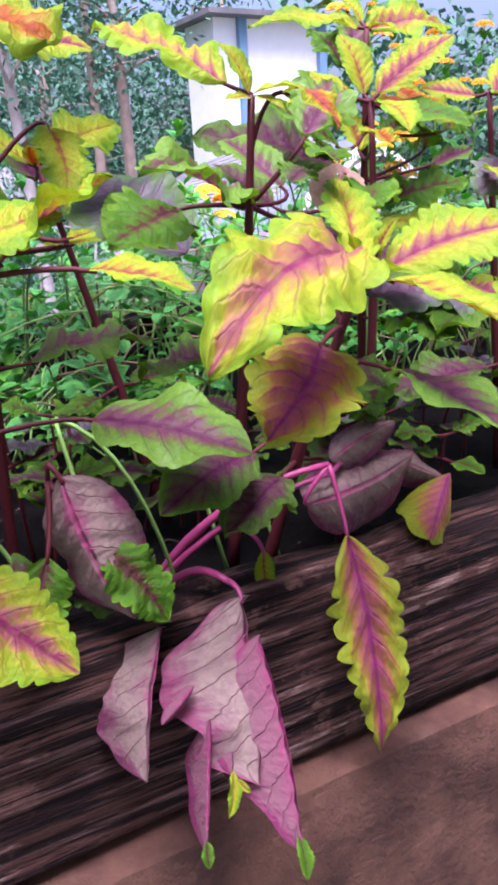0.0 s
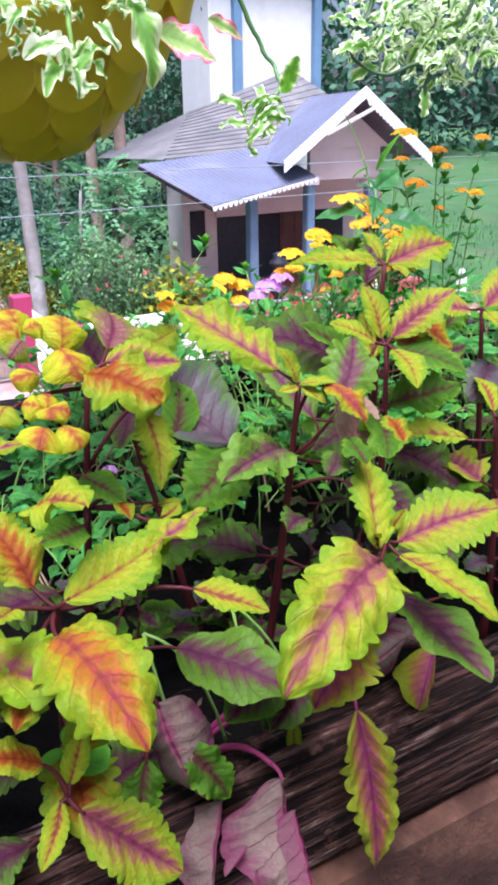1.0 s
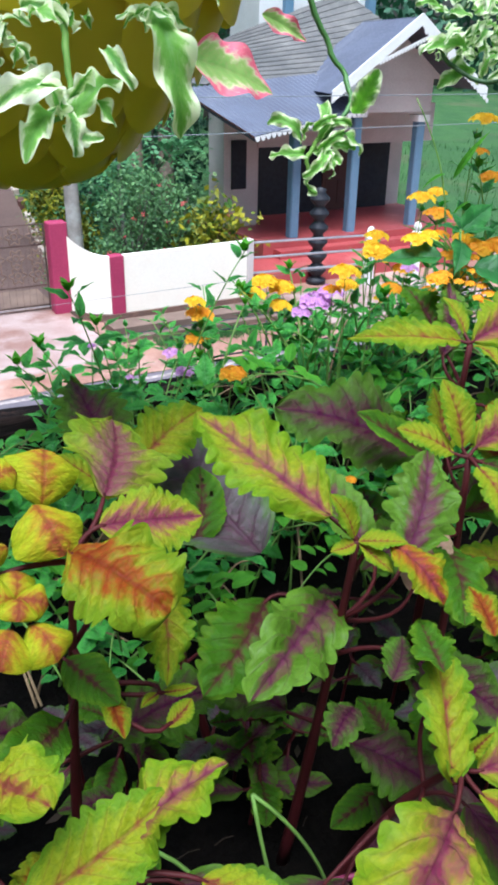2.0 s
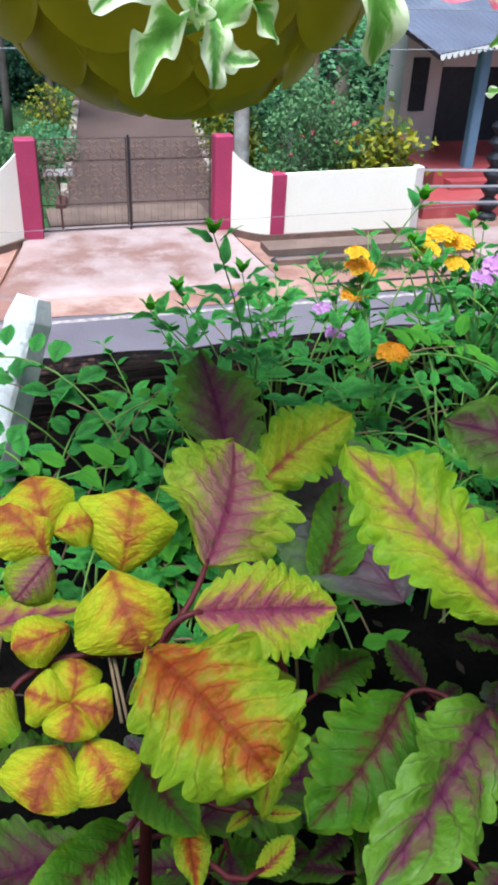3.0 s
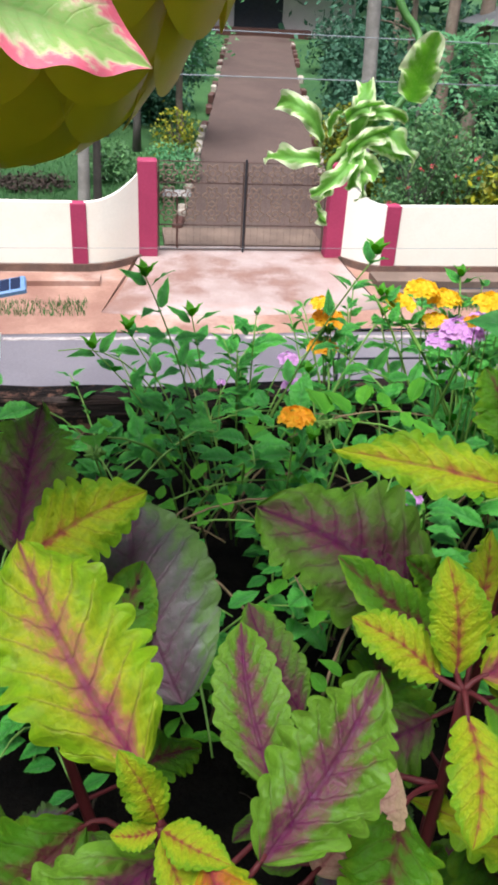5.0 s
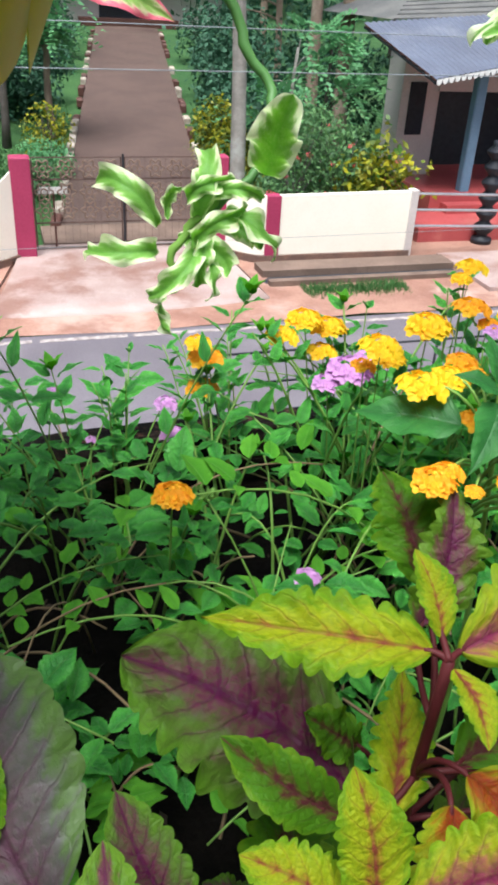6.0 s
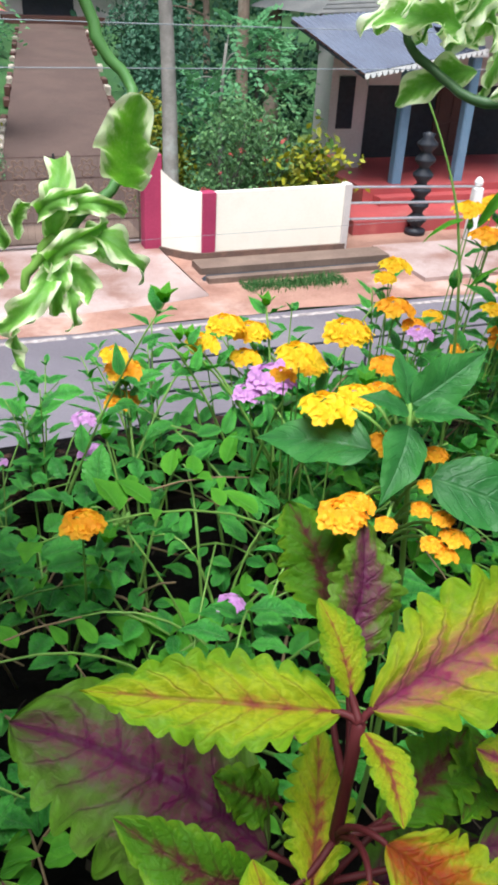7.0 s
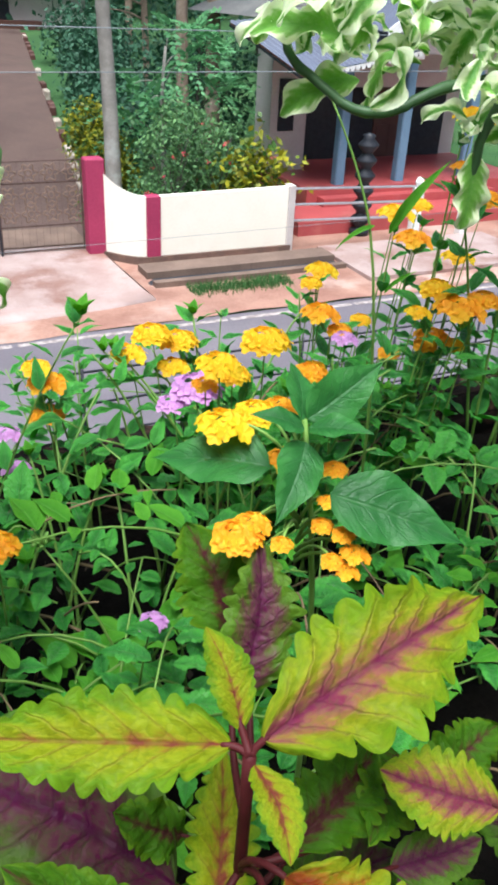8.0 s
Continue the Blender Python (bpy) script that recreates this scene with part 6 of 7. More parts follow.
# ---------------------------------------------------------------- lantana
LSH = [leaf_mesh("leaf", LANT, 0.24, 7, 0.24, d, f, 0, 0.04, w, 28, 7, 6, 1.4, s, ends=(0.75, 1.15)) for d, f, w, s in ((0.1, 0.12, 0.1, 1), (0.25, 0.2, 0.1, 2), (0.4, 0.1, 0.15, 3), (0.0, 0.3, 0.05, 4))]
LSH_L = [leaf_mesh("leaf", LANT_LIGHT, 0.24, 8, 0.06, d, f, 0, 0.02, w, 14, 5, 5, 1.4, s, 1.0) for d, f, w, s in ((0.1, 0.15, 0.1, 5), (0.2, 0.3, 0.1, 6))]
LSH_N = [leaf_mesh("leaf", LANT, 0.17, 8, 0.12, d, f, 0, 0.02, w, 18, 5, 5, 1.4, s, 1.1) for d, f, w, s in ((0.1, 0.15, 0.15, 11), (0.3, 0.25, 0.1, 12), (0.2, 0.1, 0.2, 13))]
LBIG = [leaf_mesh("leaf", LANT_DARK, 0.26, 15, 0.05, d, f, 0, 0.02, 0.12, 46, 9, 7, 1.5, s, 1.1) for d, f, s in ((0.15, 0.1, 8), (0.3, 0.06, 9))]


def head_mesh(kind, n, seed, floret=0.40):
    """A domed cluster of small lobed florets."""
    r = random.Random(seed)
    g = Geo()
    for i in range(n):
        t = (i + 0.5) / n
        pol, az = math.acos(1 - t * 0.95), i * 2.39996 + r.uniform(-0.2, 0.2)
        d = Vector((math.sin(pol) * math.cos(az), math.sin(pol) * math.sin(az), 0.36 * math.cos(pol)))
        nn = (d * 0.7 + Vector((0, 0, 0.6))).normalized()
        a = nn.orthogonal().normalized()
        b = nn.cross(a)
        c = d * r.uniform(0.82, 0.98)
        k = len(g.v)
        rad = floret * r.uniform(0.8, 1.2)
        g.v.append(tuple(c - nn * 0.08))
        for q in range(15):
            an = 2 * math.pi * q / 15 + az
            lobe = (0.74, 1.0, 1.0)[q % 3]
            p = c + (a * math.cos(an) + b * math.sin(an)) * rad * lobe + nn * (0.05 * math.sin(an * 2 + i) + 0.03)
            g.v.append(tuple(p))
        g.f += [(k, k + 1 + q, k + 1 + (q + 1) % 15) for q in range(15)]
    return g.mesh("flower_head", HEADS[kind], False)


HEADM = {k: [head_mesh(k, n, i) for i, n in enumerate((24, 18))] for k in HEADS}
HEADM["pink"] = [head_mesh("pink", n, i, 0.34) for i, n in enumerate((22, 16))]
bud_g = Geo()
for i in range(16):
    a = i * 2.4
    d = Vector((math.cos(a), math.sin(a), 0.6 + 0.4 * (i % 3))).normalized()
    bud_g.tube([d * 0.2, d * 0.75, d * 1.0], [0.12, 0.14, 0.03], 5)
BUDM = bud_g.mesh("bud", BUD)


class Lantana:
    def __init__(self, root, label, group="lantana plants"):
        self.root = Vector(root)
        self.ob = thing("lantana_plant", root, label, "plant", group)
        self.count = 0

    def stem(self, pts, r, skin=STEM_GREEN):
        part("stem", Geo().tube(pts, [r * (1 - 0.5 * i / (len(pts) - 1)) for i in range(len(pts))], 6, True), skin, self.ob, "", True)

    def one(self, base, d, L, up, meshes):
        hang("leaf", rng.choice(meshes), self.ob, leaf_pose(base, Vector(base) + Vector(d).normalized() * L, up, rng.uniform(0.9, 1.25)))
        self.count += 1

    def shoot(self, a, b, n, L, r=0.0016, sag=0.0, meshes=None, tip=True, skin=STEM_GREEN):
        """A stem from a to b with n pairs of leaves and a rosette of young ones at its end."""
        a, b = Vector(a), Vector(b)
        pts = bez(a, a.lerp(b, 0.55) + Vector((0, 0, (b - a).length * 0.22 + sag)), b, 8)
        self.stem(pts, r, skin)
        turn = rng.uniform(0, 3.14)
        for i in range(n):
            s = 0.25 + 0.75 * (i + 0.6) / n
            p = Vector(pts[min(8, int(s * 8))]).lerp(Vector(pts[min(8, int(s * 8) + 1)]), s * 8 - int(s * 8))
            ax = (pts[-1] - pts[4]).normalized()
            x = ax.orthogonal().normalized()
            y = ax.cross(x)
            turn += 1.57
            size = L * (1.1 - 0.45 * s) * rng.uniform(0.8, 1.2)
            for k in (0, math.pi):
                d = x * math.cos(turn + k) + y * math.sin(turn + k)
                d = Vector((d.x, d.y, d.z * 0.35)) + ax * 0.45 + Vector((0, 0, rng.uniform(-0.25, 0.2)))
                self.one(p + d.normalized() * size * 0.12, d, size, (rng.uniform(-0.3, 0.3), rng.uniform(-0.5, 0.1), 1), meshes or LSH)
        if tip:
            for k in range(4):
                an = k * 1.57 + turn
                d = Vector((math.cos(an) * 0.6, math.sin(an) * 0.6, 0.7))
                self.one(pts[-1], d, L * 0.45, (math.cos(an) * -0.6, math.sin(an) * -0.6, 0.6), LSH_L)
        return pts[-1]

    def trail(self, a, b, h, n, L, meshes):
        """A runner that climbs from the root to height h and creeps on to b, with stalked leaves held flat on both sides."""
        a, b = Vector(a), Vector(b)
        k = a.lerp(b, 0.3)
        pts = bez(a, Vector((k.x, k.y, h + 0.05)), b, 10)
        self.stem(pts, rng.uniform(0.0009, 0.0015), STEM_GREEN if rng.random() < 0.8 else STEM_DRY)
        ax = (b - a).normalized()
        side = ax.cross(Vector((0, 0, 1))).normalized()
        for i in range(n):
            s = 2.5 + 7.5 * (i + rng.uniform(0.1, 0.9)) / n
            p = Vector(pts[min(9, int(s))]).lerp(Vector(pts[min(10, int(s) + 1)]), s - int(s))
            for q in (-1, 1):
                if rng.random() < 0.12:
                    continue
                d = side * q + ax * rng.uniform(-0.3, 0.9) + Vector((0, 0, rng.uniform(-0.25, 0.25)))
                size = L * rng.uniform(0.55, 1.25)
                self.one(p + d.normalized() * size * rng.uniform(0.05, 0.35) + Vector((0, 0, rng.uniform(0, 0.006))), d, size, (rng.uniform(-0.45, 0.45), rng.uniform(-0.6, 0.2), 1), meshes)

    def head(self, at, size, kind, frm=None, face=(0.0, -0.12, 1.0)):
        """A flower head on its stalk."""
        at = Vector(at)
        size *= 0.72
        m = leaf_pose(at - Vector((0, 0, size * 0.3)), at - Vector((0, 0, size * 0.3)) + Vector(face).orthogonal().normalized() * size * 0.5, face)
        hang("flower_head", HEADM[kind][self.count % 2], self.ob, m)
        self.count += 1
        if frm is not None:
            frm = Vector(frm)
            self.stem(bez(frm, frm.lerp(at, 0.5) + Vector((0, 0, 0.01)), at - Vector((0, 0, size * 0.25)), 6), 0.0008)


def lantana_bed():
    # low trailing plants that fill the back of the planter
    kinds = 12
    for i in range(kinds):
        x = 0.76 + 0.10 * i
        y = 1.36 + 0.07 * ((i * 7) % 3 - 1)
        p = Lantana((x, y, 4.40), "trailing lantana with dark green leaves and mauve flowers")
        lift = min(1.0, max(0.0, (x - 0.70) / 0.35))
        for k in range(11):
            a = 6.28 * k / 11 + rng.uniform(-0.3, 0.3)
            rad = rng.uniform(0.06, 0.22)
            h = 4.455 + 0.055 * lift + rng.uniform(-0.01, 0.06)
            q = Vector((x + math.cos(a) * rad, y + math.sin(a) * rad * 1.1, h + rng.uniform(-0.02, 0.035)))
            q.y = min(max(q.y, 1.12), 1.66)
            p.trail((x + rng.uniform(-0.05, 0.05), y + rng.uniform(-0.04, 0.04), 4.40), q, h, 7, rng.uniform(0.019, 0.030), LSH if k % 6 else LSH_L)
        for k in range(3):
            a = rng.uniform(0, 6.28)
            part("dry_twig", Geo().tube(bez((x, y, 4.41), (x + math.cos(a) * 0.05, y + math.sin(a) * 0.05, 4.50), (x + math.cos(a) * 0.12, y + math.sin(a) * 0.12 - 0.03, 4.46), 6), [0.0012] * 7, 4), STEM_DRY, p.ob, "dry bent twig", True)
        if i % 2:
            q = Vector((x + rng.uniform(-0.08, 0.08), y + rng.uniform(-0.1, 0.05), 4.585))
            hang("bud", BUDM, p.ob, Matrix.Translation(q) @ Matrix.Scale(0.009, 4))
            p.stem(bez((x, y, 4.41), (x, y, 4.5), q, 6), 0.0013)
    for i in range(6):
        x, y = 0.80 + 0.10 * i, 1.21 + 0.03 * (i % 3)
        p = Lantana((x, y, 4.40), "low trailing lantana with heart-shaped green leaves")
        for k in range(9):
            a, rad = rng.uniform(0, 6.28), rng.uniform(0.05, 0.15)
            h = 4.43 + 0.02 * (i / 5) + rng.uniform(0, 0.03)
            q = Vector((x + math.cos(a) * rad, y + math.sin(a) * rad * 0.8, h + rng.uniform(-0.01, 0.02)))
            q.y = max(q.y, 1.06)
            p.trail((x + rng.uniform(-0.03, 0.03), y + rng.uniform(-0.03, 0.03), 4.40), q, h, 6, rng.uniform(0.017, 0.027), LSH if k % 4 else LSH_L)
    # flowering plant in the middle
    p = Lantana((1.0, 1.38, 4.40), "lantana with orange-yellow and mauve flower heads")
    p.head((0.984, 1.287, 4.613), 0.030, "orange", (0.985, 1.30, 4.54))
    p.head((1.058, 1.507, 4.597), 0.040, "orange", (1.06, 1.5, 4.5))
    p.head((1.056, 1.510, 4.567), 0.036, "orange", (1.06, 1.5, 4.5))
    p.head((1.050, 1.502, 4.611), 0.030, "yellow", (1.06, 1.5, 4.5))
    p.head((1.053, 1.240, 4.575), 0.020, "pink", (1.05, 1.26, 4.5))
    p.head((1.025, 1.512, 4.552), 0.028, "pink", (1.0, 1.5, 4.5))
    p.head((1.022, 1.470, 4.545), 0.028, "pink", (1.0, 1.47, 4.5))
    p.head((0.852, 1.22, 4.52), 0.018, "pink", (0.86, 1.28, 4.45))
    p.head((0.93, 1.50, 4.575), 0.012, "pink", (0.92, 1.48, 4.5))
    p.head((0.955, 1.46, 4.55), 0.012, "pink", (0.95, 1.44, 4.48))
    p.head((1.02, 1.16, 4.56), 0.012, "orange", (1.03, 1.18, 4.5))
    for q in ((1.06, 1.51, 4.57), (1.00, 1.30, 4.58), (1.03, 1.45, 4.56), (1.07, 1.40, 4.56), (1.10, 1.48, 4.60)):
        p.shoot((1.0 + rng.uniform(-0.03, 0.05), 1.38, 4.40), q, 5, 0.028, meshes=LSH_N)
    for k in range(20):
        x = rng.uniform(0.80, 1.24)
        p.shoot((x, 1.53, 4.40), (x + rng.uniform(-0.05, 0.05), rng.uniform(1.50, 1.63), 4.485 + 0.105 * min(1.0, (x - 0.75) / 0.4) + rng.uniform(-0.02, 0.02)), 5, 0.028, 0.0011, 0.0, LSH_N, False)
    # tall twig with leaf whorls standing up on the far side
    p = Lantana((0.96, 1.46, 4.40), "slender lantana twigs with narrow green leaves")
    for q in ((0.890, 1.430, 4.652), (0.93, 1.48, 4.60), (0.845, 1.47, 4.575), (0.875, 1.50, 4.58), (1.0695, 1.4267, 4.672)):
        p.shoot((0.96, 1.46, 4.40), q, 6, 0.036, 0.0011, -0.02, LSH_N)
    # group of yellow heads, centre right
    p = Lantana((1.16, 1.44, 4.40), "lantana with a row of golden yellow flower heads")
    for q, s, k in (((1.150, 1.318, 4.695), 0.038, "yellow"), ((1.130, 1.338, 4.674), 0.036, "yellow"), ((1.149, 1.522, 4.620), 0.042, "yellow"), ((1.124, 1.506, 4.612), 0.038, "yellow"), ((1.175, 1.527, 4.609), 0.042, "yellow"), ((1.166, 1.515, 4.590), 0.036, "yellow"), ((1.150, 1.362, 4.652), 0.030, "yellow"), ((1.128, 1.355, 4.650), 0.022, "orange"),
                    ((1.140, 1.400, 4.630), 0.048, "pink"), ((1.154, 1.395, 4.638), 0.036, "pink"), ((1.122, 1.398, 4.618), 0.030, "pink"), ((1.307, 1.523, 4.658), 0.036, "yellow"), ((1.290, 1.510, 4.650), 0.026, "yellow"), ((1.259, 1.439, 4.655), 0.038, "orange"), ((1.272, 1.430, 4.640), 0.026, "orange"), ((1.2536, 1.394, 4.650), 0.026, "pink"), ((1.218, 1.377, 4.637), 0.032, "orange"),
                    ((1.4107, 1.5683, 4.6915), 0.044, "yellow"), ((1.4395, 1.5730, 4.6941), 0.034, "yellow"), ((1.403, 1.525, 4.679), 0.044, "orange"), ((1.355, 1.422, 4.670), 0.040, "yellow"), ((1.330, 1.410, 4.655), 0.026, "yellow"), ((1.3338, 1.4937, 4.6172), 0.026, "yellow"), ((1.3549, 1.3918, 4.6662), 0.048, "orange"), ((1.3814, 1.3963, 4.6664), 0.036, "orange"), ((1.3485, 1.4105, 4.6345), 0.036, "orange"), ((1.3424, 1.4110, 4.6255), 0.026, "orange"), ((1.4304, 1.4930, 4.6682), 0.036, "yellow"), ((1.4100, 1.4485, 4.7310), 0.040, "orange"), ((1.375, 1.436, 4.796), 0.040, "yellow"), ((1.3403, 1.4546, 4.6005), 0.026, "orange"), ((1.2665, 1.4515, 4.5995), 0.024, "yellow"), ((1.3720, 1.4118, 4.6212), 0.026, "yellow")):
        p.head(q, s, k, (q[0] * 0.8 + 1.18 * 0.2, q[1] * 0.8 + 1.42 * 0.2, 4.50))
        if q[0] > 1.2:
            p.shoot((q[0] * 0.7 + 0.38, q[1] * 0.8 + 0.28, 4.40), (q[0] + rng.uniform(-0.012, 0.012), q[1] + rng.uniform(-0.01, 0.02), q[2] - 0.018), 5, 0.034, 0.0013, 0.0, LSH_N, False)
    for k in range(24):
        a = rng.uniform(0, 6.28)
        p.shoot((1.16 + rng.uniform(-0.04, 0.1), 1.44, 4.40), (1.2 + math.cos(a) * 0.12, 1.44 + math.sin(a) * 0.1, rng.uniform(4.56, 4.64)), 5, 0.032, meshes=LSH_N, tip=k % 3 == 0)
    # near shoot with large leaves and orange heads
    p = Lantana((1.10, 1.17, 4.40), "near lantana shoot with large dark leaves and orange heads")
    p.stem(bez((1.10, 1.17, 4.39), (1.10, 1.14, 4.60), (1.067, 1.127, 4.748), 8), 0.0018)
    for b, t, up in (((1.058, 1.131, 4.730), (1.0274, 1.160, 4.7235), (0.0, -0.5, 0.9)), ((1.067, 1.125, 4.741), (1.0487, 1.1084, 4.7236), (-0.1, -0.85, 0.5)), ((1.0724, 1.1158, 4.7256), (1.1101, 1.0915, 4.7120), (-0.1, -0.6, 0.8)),
                     ((1.066, 1.127, 4.748), (1.0733, 1.1512, 4.7569), (0.2, -0.85, 0.4)), ((1.068, 1.127, 4.748), (1.0976, 1.1315, 4.7617), (-0.2, -0.85, 0.4)), ((1.066, 1.125, 4.746), (1.0486, 1.1299, 4.7517), (0.0, -0.3, 0.9)), ((1.068, 1.125, 4.746), (1.0814, 1.1086, 4.7496), (0.0, -0.3, 0.9))):
        hang("leaf", LBIG[p.count % 2], p.ob, leaf_pose(b, t, up, 1.0))
        p.count += 1
    for q, s, k in (((1.0487, 1.1469, 4.7445), 0.024, "yellow"), ((1.0608, 1.1488, 4.7448), 0.020, "yellow"), ((1.0717, 1.1511, 4.7434), 0.016, "orange"), ((1.0367, 1.1094, 4.7271), 0.020, "orange"), ((1.0434, 1.1118, 4.7274), 0.014, "orange"), ((1.0486, 1.1027, 4.7233), 0.009, "orange"), ((1.066, 1.133, 4.734), 0.018, "orange"), ((1.0778, 1.1227, 4.7321), 0.011, "orange"), ((1.0719, 1.1155, 4.7248), 0.009, "orange"), ((1.0738, 1.1075, 4.7168), 0.010, "orange"), ((1.0754, 1.1017, 4.7133), 0.012, "orange"), ((1.0684, 1.1039, 4.7103), 0.010, "orange"), ((1.0717, 1.0997, 4.7084), 0.010, "orange"), ((1.0695, 1.1138, 4.7173), 0.010, "orange")):
        p.head(q, s, k, (1.070, 1.130, q[2] - 0.02))
    # right-hand flowering plants
    for x, y, z, n in ((1.42, 1.40, 4.74, 5), (1.52, 1.24, 4.76, 7), (1.64, 1.40, 4.80, 7), (1.75, 1.25, 4.78, 6)):
        p = Lantana((x, y, 4.40), "upright lantana covered with yellow and orange heads")
        for k in range(n):
            a = 6.28 * k / n + rng.uniform(-0.3, 0.3)
            q = Vector((x + math.cos(a) * rng.uniform(0.02, 0.08), y + math.sin(a) * rng.uniform(0.02, 0.08), z + rng.uniform(-0.09, 0.03)))
            e = p.shoot((x + rng.uniform(-0.02, 0.02), y, 4.40), q, 7, 0.034, 0.0016, meshes=LSH_N)
            p.head(e + Vector((0, 0, 0.022)), rng.uniform(0.02, 0.03), rng.choice(("yellow", "orange", "yellow")), e)
            if k % 2:
                w = e + Vector((rng.uniform(-0.04, 0.04), rng.uniform(-0.04, 0.04), -0.03))
                p.head(w, 0.02, "orange", e - Vector((0, 0, 0.05)))
    # long bare runners lying over the bed
    p = Lantana((0.98, 1.35, 4.40), "long thin lantana runners crossing the bed")
    for k in range(34):
        a = Vector((rng.uniform(0.68, 1.35), rng.uniform(1.12, 1.55), 4.40))
        an, ln = rng.uniform(0, 6.28), rng.uniform(0.1, 0.26)
        b = a + Vector((math.cos(an) * ln, math.sin(an) * ln * 0.6, rng.uniform(0.06, 0.16)))
        b.y = min(max(b.y, 1.1), 1.65)
        p.stem(bez(a, a.lerp(b, 0.4) + Vector((0, 0, rng.uniform(0.05, 0.11))), b, 8), rng.uniform(0.0008, 0.0013), (STEM_GREEN, STEM_GREEN, STEM_DRY)[k % 3])
    # grass stalk that stands among the flowers
    gt = thing("grass_stalk", (1.24, 1.32, 4.40), "tall thin wild grass stalk with long blades", "grass")
    part("stalk", Geo().tube(bez((1.24, 1.34, 4.40), (1.2004, 1.2608, 4.6704), (1.1995, 1.2994, 4.7550), 8) + bez((1.1995, 1.2994, 4.7550), (1.1963, 1.3090, 4.7828), (1.1824, 1.3235, 4.8164), 6)[1:], [0.0012 - 0.00005 * i for i in range(15)], 5), STEM_GREEN, gt, "", True)
    bl = leaf_mesh("blade", LANT_LIGHT, 0.05, 1, 0.0, 0.5, 0.3, 0, 0, 0, 16, 5)
    for b, t in (((1.2077, 1.2927, 4.7516), (1.2347, 1.2829, 4.7916)), ((1.2021, 1.2977, 4.7553), (1.1826, 1.3057, 4.7406)), ((1.2039, 1.2841, 4.7214), (1.2196, 1.2778, 4.7347))):
        hang("blade", bl, gt, leaf_pose(b, t, (0, -0.5, 0.8), 1.2))


lantana_bed()

# small weeds near the board
wd = thing("weed", (0.715, 0.97, 4.41), "small round-leaved green weed by the board", "weed")
wm = leaf_mesh("leaf", LANT_LIGHT, 0.42, 1, 0.0, 0.1, 0.1, 0, 0.01, 0, 10, 5, tip=0.6)
for k in range(12):
    s = k / 12
    p = Vector((0.715 - 0.01 * s, 0.96 - 0.06 * s, 4.42 + 0.10 * s))
    a = k * 2.4
    d = Vector((math.cos(a), math.sin(a), 0.3))
    hang("leaf", wm, wd, leaf_pose(p, p + d * 0.02, (0, -0.4, 1)))
part("stem", Geo().tube(bez((0.715, 0.96, 4.40), (0.71, 0.93, 4.48), (0.705, 0.90, 4.53), 6), 0.0012, 5), STEM_GREEN, wd, "", True)
for k in range(5):
    x = 0.76 + 0.03 * k
    g = Geo().tube(bez((x, 0.96, 4.41), (x - 0.02, 0.95, 4.47 + 0.02 * (k % 3)), (x - 0.05 + 0.03 * (k % 2), 0.97, 4.52), 8), 0.0011, 5)
    solid("runner", g, STEM_GREEN, "thin green runner stem over the soil", "runner", smooth=True)

# ---------------------------------------------------------------- hanging pots and variegated plants
PEDM = [leaf_mesh("leaf", m, 0.165, 1, 0.0, 0.1, f, 0.1, 0.006, w, 44, 11, 5, 1.4, sd, 0.42, tw, coil=co, freq=13) for m, co, f, w, sd, tw in
        ((PED, 2.2, 0.25, 0.8, 1, 0.5), (PED, 2.9, 0.3, 0.9, 2, -0.7), (PED_GREEN, 1.8, 0.2, 0.8, 3, 0.6), (PED, -1.6, 0.35, 0.9, 4, -0.4))]
PEDC = [leaf_mesh("leaf", PED_GREEN, 0.165, 1, 0.0, 0.1, f, 0.25, 0.006, w, 48, 13, 5, 1.4, sd, 0.40, tw, coil=co, freq=17) for co, f, w, sd, tw in ((2.8, 0.2, 0.7, 21, 0.8), (3.3, 0.3, 0.75, 22, -1.0), (-2.4, 0.3, 0.7, 23, 0.8))]
PEDBIG = leaf_mesh("leaf", PED_GREEN, 0.19, 1, 0.0, 0.25, 0.2, 0, 0.006, 0.7, 44, 11, 5, 1.4, 7, 0.6, 0.3, freq=15, coil=0.9)
PEDGR = leaf_mesh("leaf", PED_GREEN, 0.19, 1, 0.0, 0.2, 0.15, 0, 0.006, 0.35, 44, 11, 5, 1.4, 8, 0.42, 0.3, freq=19)
PEDPK = leaf_mesh("leaf", PED_PINK, 0.21, 1, 0.0, 0.2, 0.15, 0, 0.006, 0.3, 40, 11, 5, 1.4, 9, 0.9)


